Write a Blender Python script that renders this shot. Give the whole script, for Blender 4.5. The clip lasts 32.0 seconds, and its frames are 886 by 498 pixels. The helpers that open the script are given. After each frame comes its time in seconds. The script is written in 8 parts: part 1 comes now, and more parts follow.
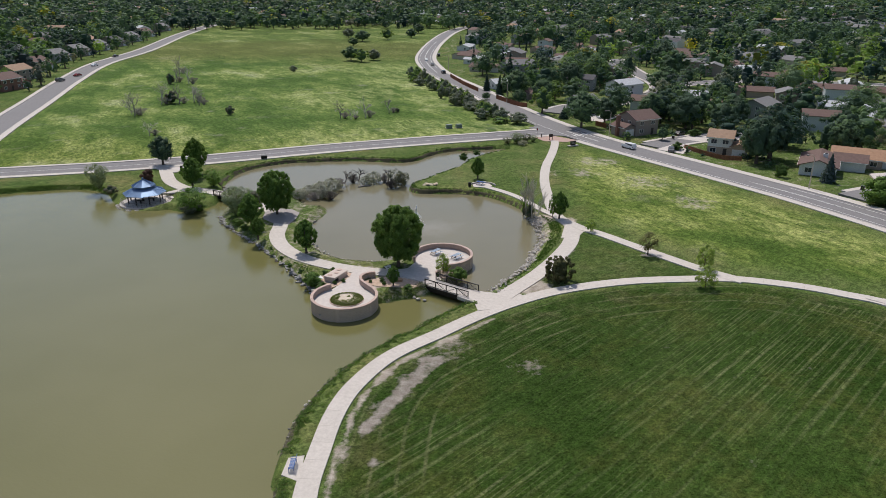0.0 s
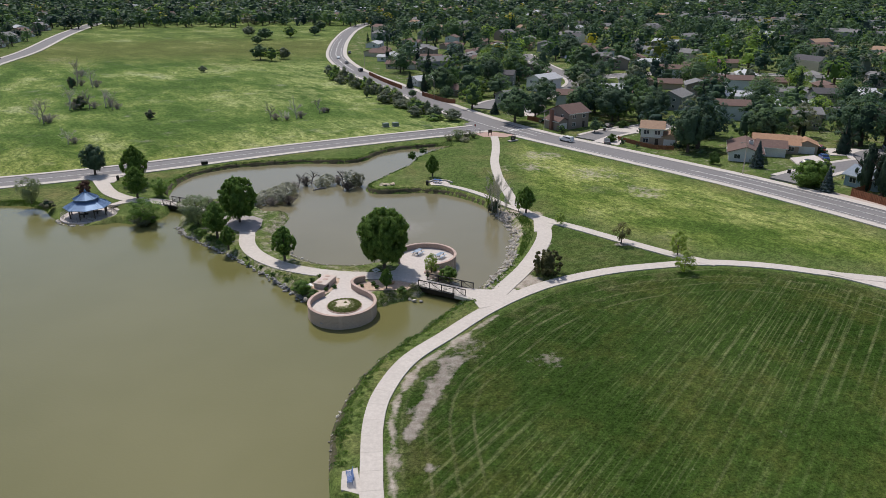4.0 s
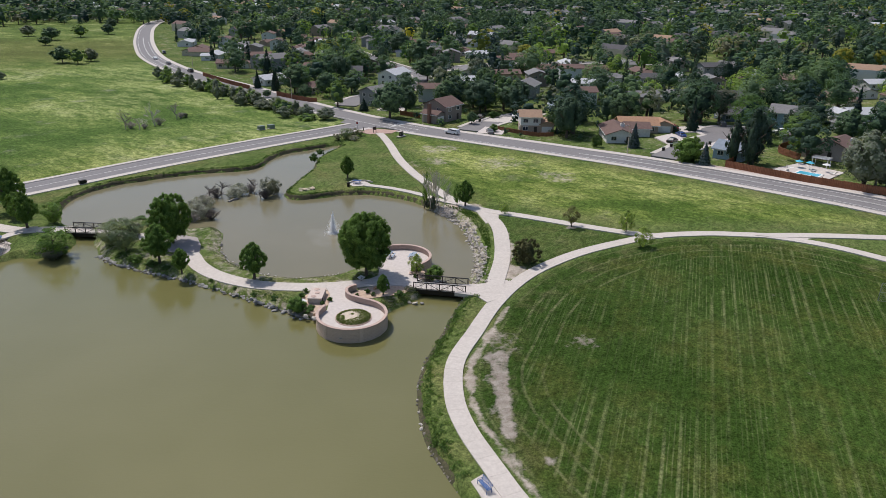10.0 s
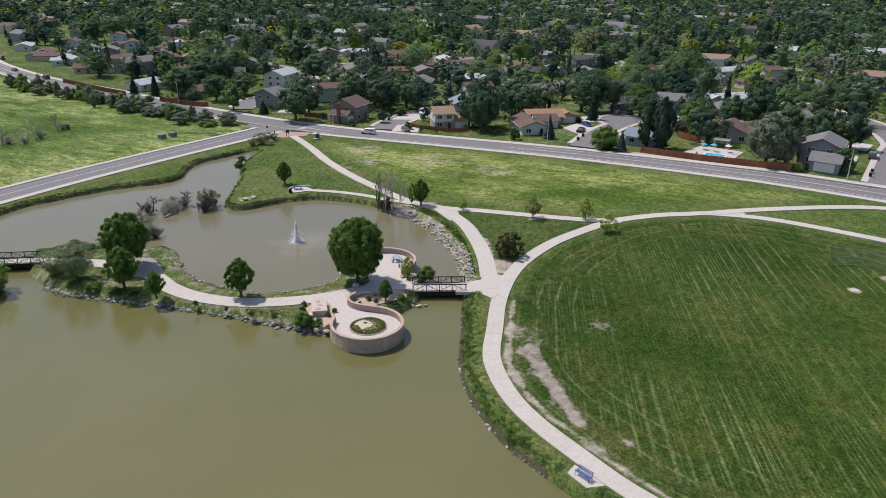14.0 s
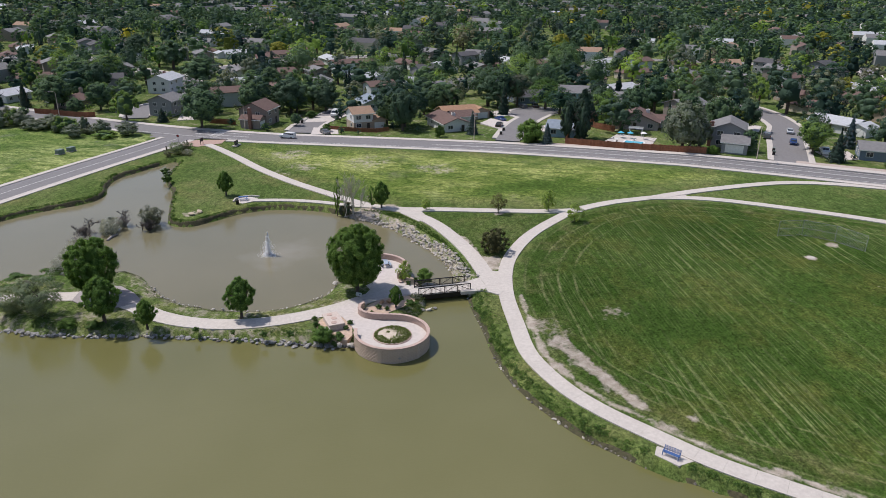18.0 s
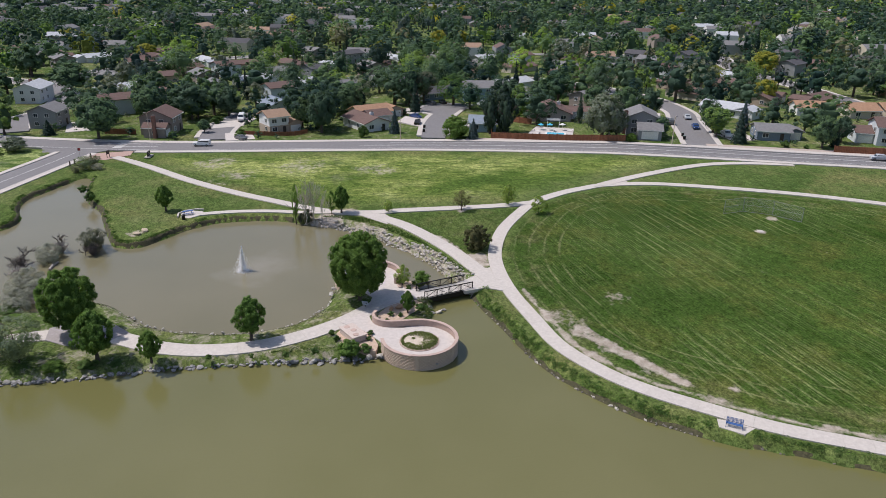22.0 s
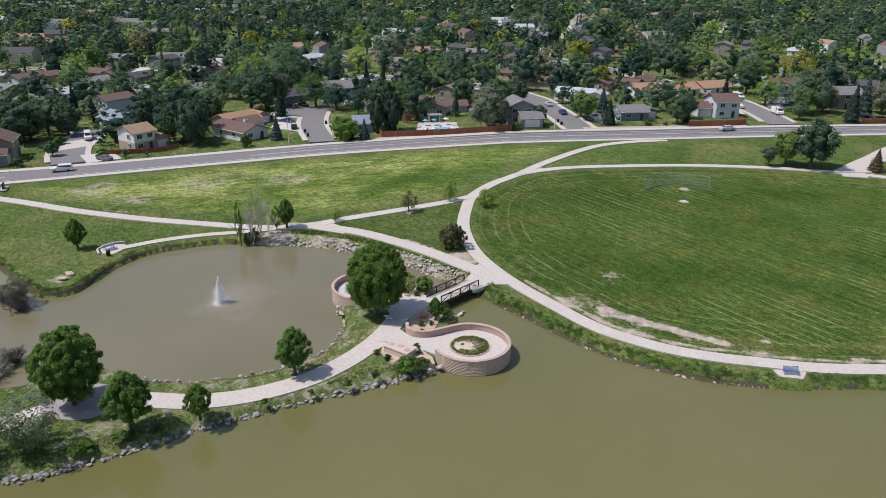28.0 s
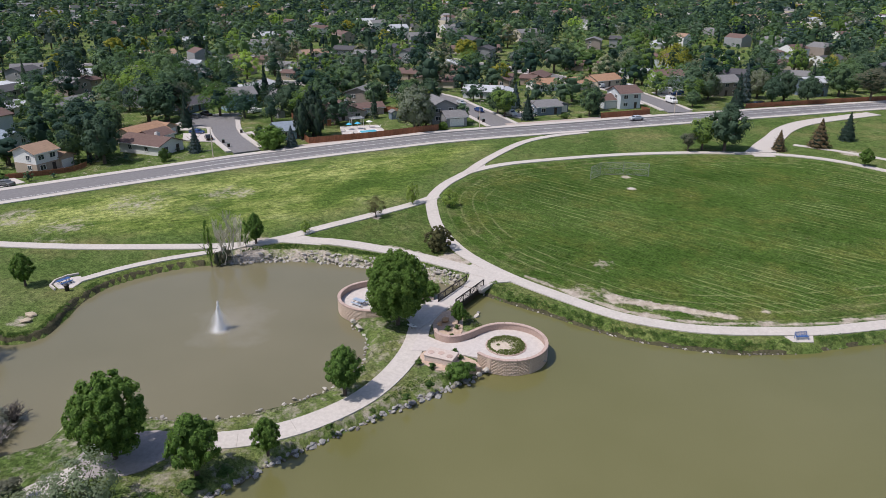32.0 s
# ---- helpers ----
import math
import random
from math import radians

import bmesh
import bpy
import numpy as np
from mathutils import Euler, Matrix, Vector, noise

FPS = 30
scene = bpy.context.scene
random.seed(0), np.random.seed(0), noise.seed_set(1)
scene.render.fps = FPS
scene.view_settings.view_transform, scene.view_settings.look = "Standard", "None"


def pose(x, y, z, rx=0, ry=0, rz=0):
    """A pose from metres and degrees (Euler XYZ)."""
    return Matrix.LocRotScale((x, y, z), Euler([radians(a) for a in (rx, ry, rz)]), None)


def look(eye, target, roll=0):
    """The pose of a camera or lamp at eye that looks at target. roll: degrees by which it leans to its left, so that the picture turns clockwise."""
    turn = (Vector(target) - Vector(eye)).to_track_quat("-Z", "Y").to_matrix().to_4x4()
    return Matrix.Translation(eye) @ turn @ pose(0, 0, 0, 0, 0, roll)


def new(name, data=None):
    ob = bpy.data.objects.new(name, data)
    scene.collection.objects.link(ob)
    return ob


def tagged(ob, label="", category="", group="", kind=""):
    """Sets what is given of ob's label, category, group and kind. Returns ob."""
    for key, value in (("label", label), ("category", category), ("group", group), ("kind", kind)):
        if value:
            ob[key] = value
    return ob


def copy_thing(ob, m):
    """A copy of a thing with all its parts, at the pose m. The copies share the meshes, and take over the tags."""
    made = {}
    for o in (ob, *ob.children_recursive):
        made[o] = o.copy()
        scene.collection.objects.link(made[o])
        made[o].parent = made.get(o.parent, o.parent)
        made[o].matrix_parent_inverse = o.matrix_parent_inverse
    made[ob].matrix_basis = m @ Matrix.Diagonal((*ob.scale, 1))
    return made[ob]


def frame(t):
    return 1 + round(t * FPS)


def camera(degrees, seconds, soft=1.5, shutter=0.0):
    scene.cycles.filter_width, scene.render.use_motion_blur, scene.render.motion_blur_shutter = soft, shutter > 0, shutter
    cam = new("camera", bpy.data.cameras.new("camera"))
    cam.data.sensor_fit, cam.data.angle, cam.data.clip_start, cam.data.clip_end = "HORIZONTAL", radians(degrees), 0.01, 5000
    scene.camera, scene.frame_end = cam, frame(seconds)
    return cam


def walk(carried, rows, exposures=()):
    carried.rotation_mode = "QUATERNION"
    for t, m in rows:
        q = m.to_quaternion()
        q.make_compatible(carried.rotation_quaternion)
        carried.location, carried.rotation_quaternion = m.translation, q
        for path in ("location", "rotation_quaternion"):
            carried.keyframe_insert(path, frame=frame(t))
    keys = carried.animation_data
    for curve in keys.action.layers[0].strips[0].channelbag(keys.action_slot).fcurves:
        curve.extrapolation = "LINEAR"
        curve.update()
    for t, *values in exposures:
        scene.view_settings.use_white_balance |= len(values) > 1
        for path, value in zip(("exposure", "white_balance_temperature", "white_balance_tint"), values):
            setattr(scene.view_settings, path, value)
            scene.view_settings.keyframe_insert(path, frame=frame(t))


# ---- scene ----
cam = camera(64.6, 32.0, 0.65)
METRES, EYE, TILT, LEAN, TURN = 168.0, 48.2, 0.2, -2.0, 0.0
ROWS = [
    (0.0, 0.0, 0.0, 0.0, -0.68, -21.15, 1.76),
    (0.5, -0.0093, 0.0003, 0.0008, -1.54, -21.2, 1.76),
    (1.0, -0.0195, 0.0007, 0.0013, -2.49, -21.25, 1.74),
    (1.5, -0.0303, 0.0012, 0.0019, -3.55, -21.33, 1.72),
    (2.0, -0.0415, 0.0021, 0.003, -4.68, -21.39, 1.71),
    (2.5, -0.0529, 0.0032, 0.0043, -5.86, -21.49, 1.68),
    (3.0, -0.0646, 0.0047, 0.0052, -7.05, -21.55, 1.67),
    (3.5, -0.0767, 0.0065, 0.0058, -8.26, -21.63, 1.65),
    (5.5, -0.129, 0.0171, 0.0068, -13.3, -21.92, 1.5),
    (6.0, -0.1427, 0.0209, 0.0075, -14.62, -21.97, 1.46),
    (6.5, -0.1566, 0.025, 0.0083, -16.0, -22.05, 1.42),
    (7.0, -0.1709, 0.0296, 0.0087, -17.41, -22.12, 1.37),
    (7.5, -0.1854, 0.0348, 0.0093, -18.85, -22.18, 1.33),
    (8.0, -0.2002, 0.0405, 0.0098, -20.34, -22.25, 1.28),
    (8.5, -0.2152, 0.0467, 0.0105, -21.87, -22.32, 1.23),
    (9.0, -0.2305, 0.0535, 0.0109, -23.45, -22.39, 1.18),
    (9.5, -0.2458, 0.0611, 0.0119, -25.08, -22.48, 1.11),
    (10.0, -0.2611, 0.0691, 0.013, -26.73, -22.55, 1.03),
    (10.5, -0.2761, 0.0776, 0.0137, -28.36, -22.61, 0.94),
    (11.0, -0.2908, 0.0865, 0.0142, -29.99, -22.66, 0.87),
    (11.5, -0.3052, 0.0957, 0.0148, -31.65, -22.71, 0.85),
    (12.0, -0.3191, 0.1052, 0.0151, -33.25, -22.75, 0.78),
    (12.5, -0.333, 0.1151, 0.0155, -34.86, -22.79, 0.73),
    (13.0, -0.3463, 0.1253, 0.0159, -36.42, -22.83, 0.71),
    (13.5, -0.3595, 0.136, 0.0161, -37.96, -22.88, 0.63),
    (14.0, -0.3721, 0.1467, 0.0158, -39.51, -22.96, 0.63),
    (14.5, -0.3843, 0.158, 0.0155, -41.04, -23.0, 0.58),
    (16.5, -0.4304, 0.2069, 0.0169, -47.19, -23.16, 0.46),
    (17.0, -0.4408, 0.2197, 0.017, -48.73, -23.18, 0.42),
    (17.5, -0.4508, 0.233, 0.0174, -50.26, -23.22, 0.37),
    (18.0, -0.4605, 0.2463, 0.0176, -51.79, -23.25, 0.34),
    (18.5, -0.4698, 0.26, 0.0177, -53.33, -23.28, 0.3),
    (19.0, -0.4789, 0.2741, 0.018, -54.89, -23.31, 0.22),
    (19.5, -0.4875, 0.2884, 0.0184, -56.47, -23.36, 0.13),
    (20.0, -0.4956, 0.3027, 0.0191, -57.99, -23.4, 0.09),
    (20.5, -0.5033, 0.3172, 0.0188, -59.52, -23.44, 0.06),
    (21.0, -0.5102, 0.3309, 0.0182, -60.94, -23.47, 0.02),
    (21.5, -0.5171, 0.3461, 0.018, -62.49, -23.49, -0.04),
    (22.0, -0.5234, 0.3611, 0.018, -64.03, -23.5, -0.08),
    (22.5, -0.5295, 0.3766, 0.018, -65.58, -23.51, -0.13),
    (23.0, -0.5351, 0.3917, 0.0175, -67.13, -23.5, -0.11),
    (23.5, -0.5402, 0.4075, 0.0172, -68.68, -23.52, -0.18),
    (24.0, -0.545, 0.423, 0.0166, -70.21, -23.51, -0.2),
    (24.5, -0.5491, 0.439, 0.0161, -71.73, -23.5, -0.26),
    (25.0, -0.5527, 0.4547, 0.0157, -73.25, -23.53, -0.25),
    (25.5, -0.5559, 0.4708, 0.0152, -74.75, -23.53, -0.3),
    (27.5, -0.5641, 0.5356, 0.015, -80.85, -23.58, -0.35),
    (28.0, -0.5656, 0.5519, 0.0146, -82.36, -23.58, -0.36),
    (28.5, -0.5665, 0.5684, 0.0146, -83.9, -23.57, -0.4),
    (29.0, -0.5672, 0.5847, 0.0148, -85.43, -23.55, -0.42),
    (29.5, -0.5674, 0.6011, 0.0146, -86.97, -23.52, -0.43),
    (30.0, -0.567, 0.6174, 0.0144, -88.47, -23.5, -0.45),
    (30.5, -0.5661, 0.6337, 0.0144, -89.98, -23.47, -0.48),
    (31.0, -0.5648, 0.6498, 0.0143, -91.52, -23.45, -0.48),
    (31.5, -0.5633, 0.6655, 0.0131, -93.01, -23.45, -0.46),
    (32.0, -0.561, 0.6816, 0.0119, -94.51, -23.41, -0.47),
]
walk(cam, [(t, pose(0, 0, EYE, TILT, LEAN, TURN) @ pose(METRES * x, METRES * y, METRES * z, 90 + pitch, roll, yaw)) for t, x, y, z, yaw, pitch, roll in ROWS], [(0.0, 0.0, 6500, 11.0), (12.0, 0.05, 6380, 13.0), (32.0, 0.11, 6280, 14.5)])

# ---- world, sun and exposure ----
SUN_EL, SUN_AZ = 59.0, 107.0          # the sun stands high, beyond the pond as the walk begins
world = bpy.data.worlds.new("world")
scene.world = world
world.use_nodes = True
wn = world.node_tree.nodes
sky = wn.new("ShaderNodeTexSky")
sky.sky_type, sky.sun_disc = "NISHITA", False
sky.sun_elevation, sky.sun_rotation = radians(SUN_EL), radians(90.0 - SUN_AZ)
sky.air_density, sky.dust_density, sky.ozone_density = 1.0, 1.5, 1.0
world.node_tree.links.new(sky.outputs[0], wn["Background"].inputs[0])
wn["Background"].inputs[1].default_value = 0.11
sun_dir = Vector((math.cos(radians(SUN_AZ)) * math.cos(radians(SUN_EL)), math.sin(radians(SUN_AZ)) * math.cos(radians(SUN_EL)), math.sin(radians(SUN_EL))))
sun = new("sun", bpy.data.lights.new("sun", "SUN"))
sun.data.energy, sun.data.angle, sun.data.color = 3.6, radians(0.7), (1.0, 0.955, 0.885)
sun.matrix_world = look(sun_dir * 400, (0, 0, 0))
scene.view_settings.exposure = 0.0


# ---- materials ----
def ramp(nt, fac, stops):
    r = nt.nodes.new("ShaderNodeValToRGB")
    while len(r.color_ramp.elements) < len(stops):
        r.color_ramp.elements.new(0.5)
    for e, (p, c) in zip(r.color_ramp.elements, stops):
        e.position, e.color = p, (*c, 1)
    nt.links.new(fac, r.inputs[0])
    return r.outputs[0]


def noise_of(nt, scale, detail=4.0, rough=0.55, stretch=None, turn=0.0):
    tc = nt.nodes.new("ShaderNodeTexCoord")
    mp = nt.nodes.new("ShaderNodeMapping")
    mp.vector_type = "TEXTURE"
    mp.inputs["Rotation"].default_value[2] = radians(-turn)
    mp.inputs["Scale"].default_value = tuple(1 / s for s in stretch or (1, 1, 1))
    nt.links.new(tc.outputs["Object"], mp.inputs[0])
    n = nt.nodes.new("ShaderNodeTexNoise")
    n.inputs["Scale"].default_value, n.inputs["Detail"].default_value, n.inputs["Roughness"].default_value = scale, detail, rough
    nt.links.new(mp.outputs[0], n.inputs["Vector"])
    return n.outputs[0]


def mixed(nt, fac, a, b, how="MIX"):
    m = nt.nodes.new("ShaderNodeMix")
    m.data_type, m.blend_type = "RGBA", how
    for sock, v in ((m.inputs[0], fac), (m.inputs[6], a), (m.inputs[7], b)):
        if isinstance(v, (int, float)):
            sock.default_value = v
        elif isinstance(v, tuple):
            sock.default_value = (*v, 1)
        else:
            nt.links.new(v, sock)
    return m.outputs[2]


def calc(nt, op, a, b=0.0, c=None):
    m = nt.nodes.new("ShaderNodeMath")
    m.operation = op
    for sock, v in zip(m.inputs, (a, b, c)):
        if v is None:
            continue
        if isinstance(v, (int, float)):
            sock.default_value = v
        else:
            nt.links.new(v, sock)
    return m.outputs[0]


def bare(name, rough=0.8, metal=0.0, spec=0.3):
    m = bpy.data.materials.new(name)
    m.use_nodes = True
    b = m.node_tree.nodes["Principled BSDF"]
    b.inputs["Roughness"].default_value, b.inputs["Metallic"].default_value = rough, metal
    b.inputs["Specular IOR Level"].default_value = spec
    return m, m.node_tree, b


def bumped(nt, b, height, strength, distance):
    n = nt.nodes.new("ShaderNodeBump")
    n.inputs["Strength"].default_value, n.inputs["Distance"].default_value = strength, distance
    nt.links.new(height, n.inputs["Height"])
    nt.links.new(n.outputs[0], b.inputs["Normal"])


def grained(name, dark, light, scale=3.0, rough=0.85, metal=0.0, bump=0.25, depth=0.02, per_piece=0.0, big=0.25, spec=0.3):
    """A surface with grain and broad stains; per_piece varies whole pieces."""
    m, nt, b = bare(name, rough, metal, spec)
    fine = noise_of(nt, scale, 6.0, 0.65)
    broad = noise_of(nt, scale * 0.08, 3.0)
    col = ramp(nt, fine, [(0.3, dark), (0.7, light)])
    mid = tuple(0.55 * a + 0.3 * c for a, c in zip(dark, light))
    col = mixed(nt, calc(nt, "MULTIPLY", broad, big), col, mid)
    if per_piece:
        oi = nt.nodes.new("ShaderNodeObjectInfo")
        k = calc(nt, "MULTIPLY_ADD", oi.outputs["Random"], per_piece, 1.0 - per_piece * 0.5)
        cc = nt.nodes.new("ShaderNodeCombineColor")
        for i in range(3):
            nt.links.new(k, cc.inputs[i])
        col = mixed(nt, 1.0, col, cc.outputs[0], "MULTIPLY")
    nt.links.new(col, b.inputs["Base Color"])
    if bump:
        bumped(nt, b, fine, bump, depth)
    return m


def leafy(name, dark, light, vary=0.62, glow=0.36):
    """Foliage: each leaf clump has its own shade, each tree its own tone; some light comes through."""
    m, nt, b = bare(name, 0.6, 0.0, 0.10)
    geo = nt.nodes.new("ShaderNodeNewGeometry")
    oi = nt.nodes.new("ShaderNodeObjectInfo")
    half = tuple(0.5 * (a + c) for a, c in zip(dark, light))
    col = ramp(nt, geo.outputs["Random Per Island"], [(0.0, tuple(h + (a - h) * vary for a, h in zip(dark, half))), (1.0, tuple(h + (c - h) * vary for c, h in zip(light, half)))])
    mid = tuple(0.5 * (a + c) * k for a, c, k in zip(dark, light, (1.2, 1.05, 0.9)))
    col = mixed(nt, calc(nt, "MULTIPLY", oi.outputs["Random"], 0.45), col, mid)
    own = nt.nodes.new("ShaderNodeAttribute")          # the tone of each tree in a joined wood
    own.attribute_name = "tone"
    k = calc(nt, "ADD", own.outputs["Fac"], 0.92)
    cc = nt.nodes.new("ShaderNodeCombineColor")
    nt.links.new(calc(nt, "MULTIPLY_ADD", own.outputs["Fac"], 0.25, k), cc.inputs[0])
    nt.links.new(k, cc.inputs[1])
    nt.links.new(calc(nt, "MULTIPLY_ADD", own.outputs["Fac"], -0.35, k), cc.inputs[2])
    col = mixed(nt, 1.0, col, cc.outputs[0], "MULTIPLY")
    nt.links.new(col, b.inputs["Base Color"])
    tr = nt.nodes.new("ShaderNodeBsdfTranslucent")
    nt.links.new(mixed(nt, 1.0, col, (1.25, 1.3, 0.65), "MULTIPLY"), tr.inputs[0])
    ms = nt.nodes.new("ShaderNodeMixShader")
    ms.inputs[0].default_value = glow               # the share of light that comes through
    nt.links.new(b.outputs[0], ms.inputs[1])
    nt.links.new(tr.outputs[0], ms.inputs[2])
    nt.links.new(ms.outputs[0], nt.nodes["Material Output"].inputs[0])
    return m


def plain(name, col, rough=0.6, metal=0.0, vary=0.12, scale=4.0, spec=0.4):
    d = tuple(c * (1 - vary) for c in col)
    l = tuple(min(1, c * (1 + vary)) for c in col)
    return grained(name, d, l, scale, rough, metal, 0.0, 0.0, 0.0, 0.15, spec)


CONCRETE = grained("pale_concrete", (0.45, 0.405, 0.365), (0.575, 0.525, 0.475), 2.2, 0.9, 0, 0.12, 0.01, 0.05, 0.3)
WALK = grained("sidewalk_concrete", (0.44, 0.40, 0.365), (0.58, 0.53, 0.485), 2.0, 0.9, 0, 0.12, 0.01, 0.0, 0.4)
PLAZA = grained("plaza_concrete", (0.47, 0.42, 0.39), (0.60, 0.545, 0.505), 2.0, 0.9, 0, 0.12, 0.01, 0.0, 0.4)
PAVER = grained("red_pavers", (0.34, 0.22, 0.18), (0.48, 0.34, 0.29), 4.0, 0.9, 0, 0.3, 0.02, 0.0, 0.3)
# grey paving, coloured darker still for the tree shade over the island's west apron
SHADED_PAVE = grained("shaded_paving", (0.27, 0.24, 0.235), (0.38, 0.34, 0.33), 2.0, 0.9, 0, 0.2, 0.01, 0.0, 0.4)
ASPHALT = grained("worn_asphalt", (0.165, 0.156, 0.157), (0.232, 0.222, 0.222), 1.5, 0.9, 0, 0.2, 0.01, 0.0, 0.55)
PAINT = plain("road_paint", (0.62, 0.61, 0.58), 0.7, 0, 0.2, 6.0)
STONE = grained("rough_wall_stone", (0.46, 0.350, 0.270), (0.60, 0.478, 0.382), 4.5, 0.92, 0, 0.5, 0.03, 0.09, 0.3)
MORTAR = grained("wall_mortar", (0.36, 0.28, 0.22), (0.46, 0.37, 0.30), 6.0, 0.95, 0, 0.3, 0.02)
CAP = grained("pink_capstone", (0.40, 0.29, 0.245), (0.52, 0.39, 0.335), 4.0, 0.85, 0, 0.2, 0.01, 0.15, 0.2)
STUCCO = grained("pink_stucco", (0.36, 0.26, 0.215), (0.47, 0.35, 0.295), 4.0, 0.9, 0, 0.3, 0.01, 0.0, 0.2)
BOULDER = grained("grey_boulder", (0.165, 0.157, 0.150), (0.42, 0.402, 0.380), 1.6, 0.9, 0, 0.8, 0.08, 0.5, 0.4)
BANK_STONE = grained("dark_bank_stone", (0.085, 0.075, 0.062), (0.26, 0.235, 0.205), 1.6, 0.92, 0, 0.8, 0.08, 0.5, 0.3)
RIPRAP = grained("pale_riprap", (0.31, 0.28, 0.245), (0.52, 0.48, 0.43), 1.6, 0.92, 0, 0.8, 0.08, 0.45, 0.2)
SOIL = grained("red_brown_soil", (0.40, 0.285, 0.21), (0.57, 0.435, 0.34), 2.5, 0.97, 0, 0.6, 0.04)
SAND = grained("bare_sand", (0.44, 0.36, 0.28), (0.60, 0.52, 0.43), 2.0, 0.97, 0, 0.5, 0.03)
BLACK_STEEL = plain("dark_painted_steel", (0.022, 0.018, 0.016), 0.5, 0.3, 0.3)
GRAVEL = grained("pink_gravel", (0.36, 0.29, 0.25), (0.50, 0.42, 0.375), 5.0, 0.95, 0, 0.5, 0.03)
DECK = plain("bridge_deck_concrete", (0.50, 0.46, 0.42), 0.9)
BLUE = plain("blue_painted_slats", (0.055, 0.12, 0.30), 0.5, 0.0, 0.2, 6.0)
BLUE_ROOF = grained("blue_metal_roof", (0.135, 0.215, 0.36), (0.18, 0.28, 0.44), 0.8, 0.45, 0.25, 0.0, 0, 0, 0.3)
DARK = plain("recess_shade_black", (0.012, 0.012, 0.013), 0.8)
POST = plain("dark_timber", (0.06, 0.045, 0.036), 0.8, 0.0, 0.3)
RAIL = plain("grey_rail", (0.23, 0.21, 0.20), 0.6, 0.4)
CEDAR = grained("cedar_boards", (0.16, 0.066, 0.034), (0.30, 0.13, 0.07), 2.0, 0.85, 0, 0.2, 0.01, 0.25)
BARK = grained("bark", (0.06, 0.045, 0.035), (0.15, 0.12, 0.095), 5.0, 0.95, 0, 0.7, 0.04)
DEAD = grained("bare_grey_twigs", (0.25, 0.215, 0.19), (0.42, 0.375, 0.34), 4.0, 0.95, 0, 0.3, 0.02)
POPLAR_TWIG = grained("poplar_twigs", (0.42, 0.39, 0.32), (0.60, 0.56, 0.47), 4.0, 0.95, 0, 0.3, 0.02)
DARK_TWIG = grained("dead_dark_wood", (0.075, 0.062, 0.056), (0.17, 0.145, 0.13), 4.0, 0.95, 0, 0.3, 0.02)
PALE_TWIG = grained("pale_twigs", (0.44, 0.40, 0.345), (0.62, 0.575, 0.505), 4.0, 0.95, 0, 0.3, 0.02)
GLASS = plain("window_glass", (0.035, 0.045, 0.055), 0.08, 0.0, 0.1, 1.0, 0.6)
TRIM = plain("white_trim", (0.70, 0.69, 0.66), 0.6)
LEAF = {
    "green": leafy("leaves_mid_green", (0.060, 0.112, 0.060), (0.165, 0.262, 0.128), 0.4),
    "deep": leafy("leaves_deep_green", (0.044, 0.081, 0.058), (0.120, 0.194, 0.124), 0.4),
    "fresh": leafy("leaves_fresh_green", (0.128, 0.215, 0.060), (0.290, 0.410, 0.128), 0.4, 0.52),
    "yellow": leafy("leaves_yellow_green", (0.215, 0.227, 0.033), (0.429, 0.410, 0.072), 0.4),
    "silver": leafy("leaves_grey_green", (0.115, 0.142, 0.108), (0.275, 0.310, 0.245), 0.4),
    "pine": leafy("needles_dark", (0.023, 0.047, 0.037), (0.065, 0.104, 0.082), 0.4),
    "spruce": leafy("needles_blue_grey", (0.05, 0.084, 0.092), (0.121, 0.17, 0.188)),
    "park": leafy("leaves_warm_green", (0.042, 0.094, 0.022), (0.222, 0.362, 0.088), 0.8, 0.44),
    "red": leafy("leaves_bronze_green", (0.060, 0.064, 0.030), (0.155, 0.156, 0.072)),
    "osier": leafy("leaves_willow", (0.105, 0.142, 0.082), (0.280, 0.340, 0.215)),
    "maroon": leafy("leaves_dull_red", (0.064, 0.035, 0.031), (0.165, 0.093, 0.074)),
    "rust": leafy("needles_rust", (0.095, 0.075, 0.044), (0.215, 0.165, 0.100)),
    "bank": leafy("bank_weeds", (0.039, 0.087, 0.022), (0.139, 0.225, 0.067)),
    "sapling": leafy("leaves_light_green", (0.165, 0.245, 0.055), (0.350, 0.450, 0.140), 0.5, 0.5),
    "cover": leafy("olive_ground_cover", (0.090, 0.120, 0.038), (0.250, 0.300, 0.115)),
    "weed": leafy("bright_weeds", (0.075, 0.145, 0.030), (0.230, 0.345, 0.095)),
    "brush": leafy("silver_brush", (0.200, 0.215, 0.185), (0.420, 0.430, 0.385), 0.5),
    "scrub": leafy("olive_scrub", (0.082, 0.094, 0.065), (0.205, 0.215, 0.165)),
}
WALLS = {k: plain("siding_" + k, c, 0.75) for k, c in dict(white=(0.66, 0.65, 0.63), grey=(0.26, 0.265, 0.27), taupe=(0.27, 0.225, 0.195), blue=(0.30, 0.42, 0.52), slate=(0.16, 0.20, 0.25), mauve=(0.44, 0.375, 0.36), cream=(0.52, 0.46, 0.37), tan=(0.40, 0.32, 0.25), pale=(0.52, 0.55, 0.57), brick=(0.20, 0.10, 0.075)).items()}
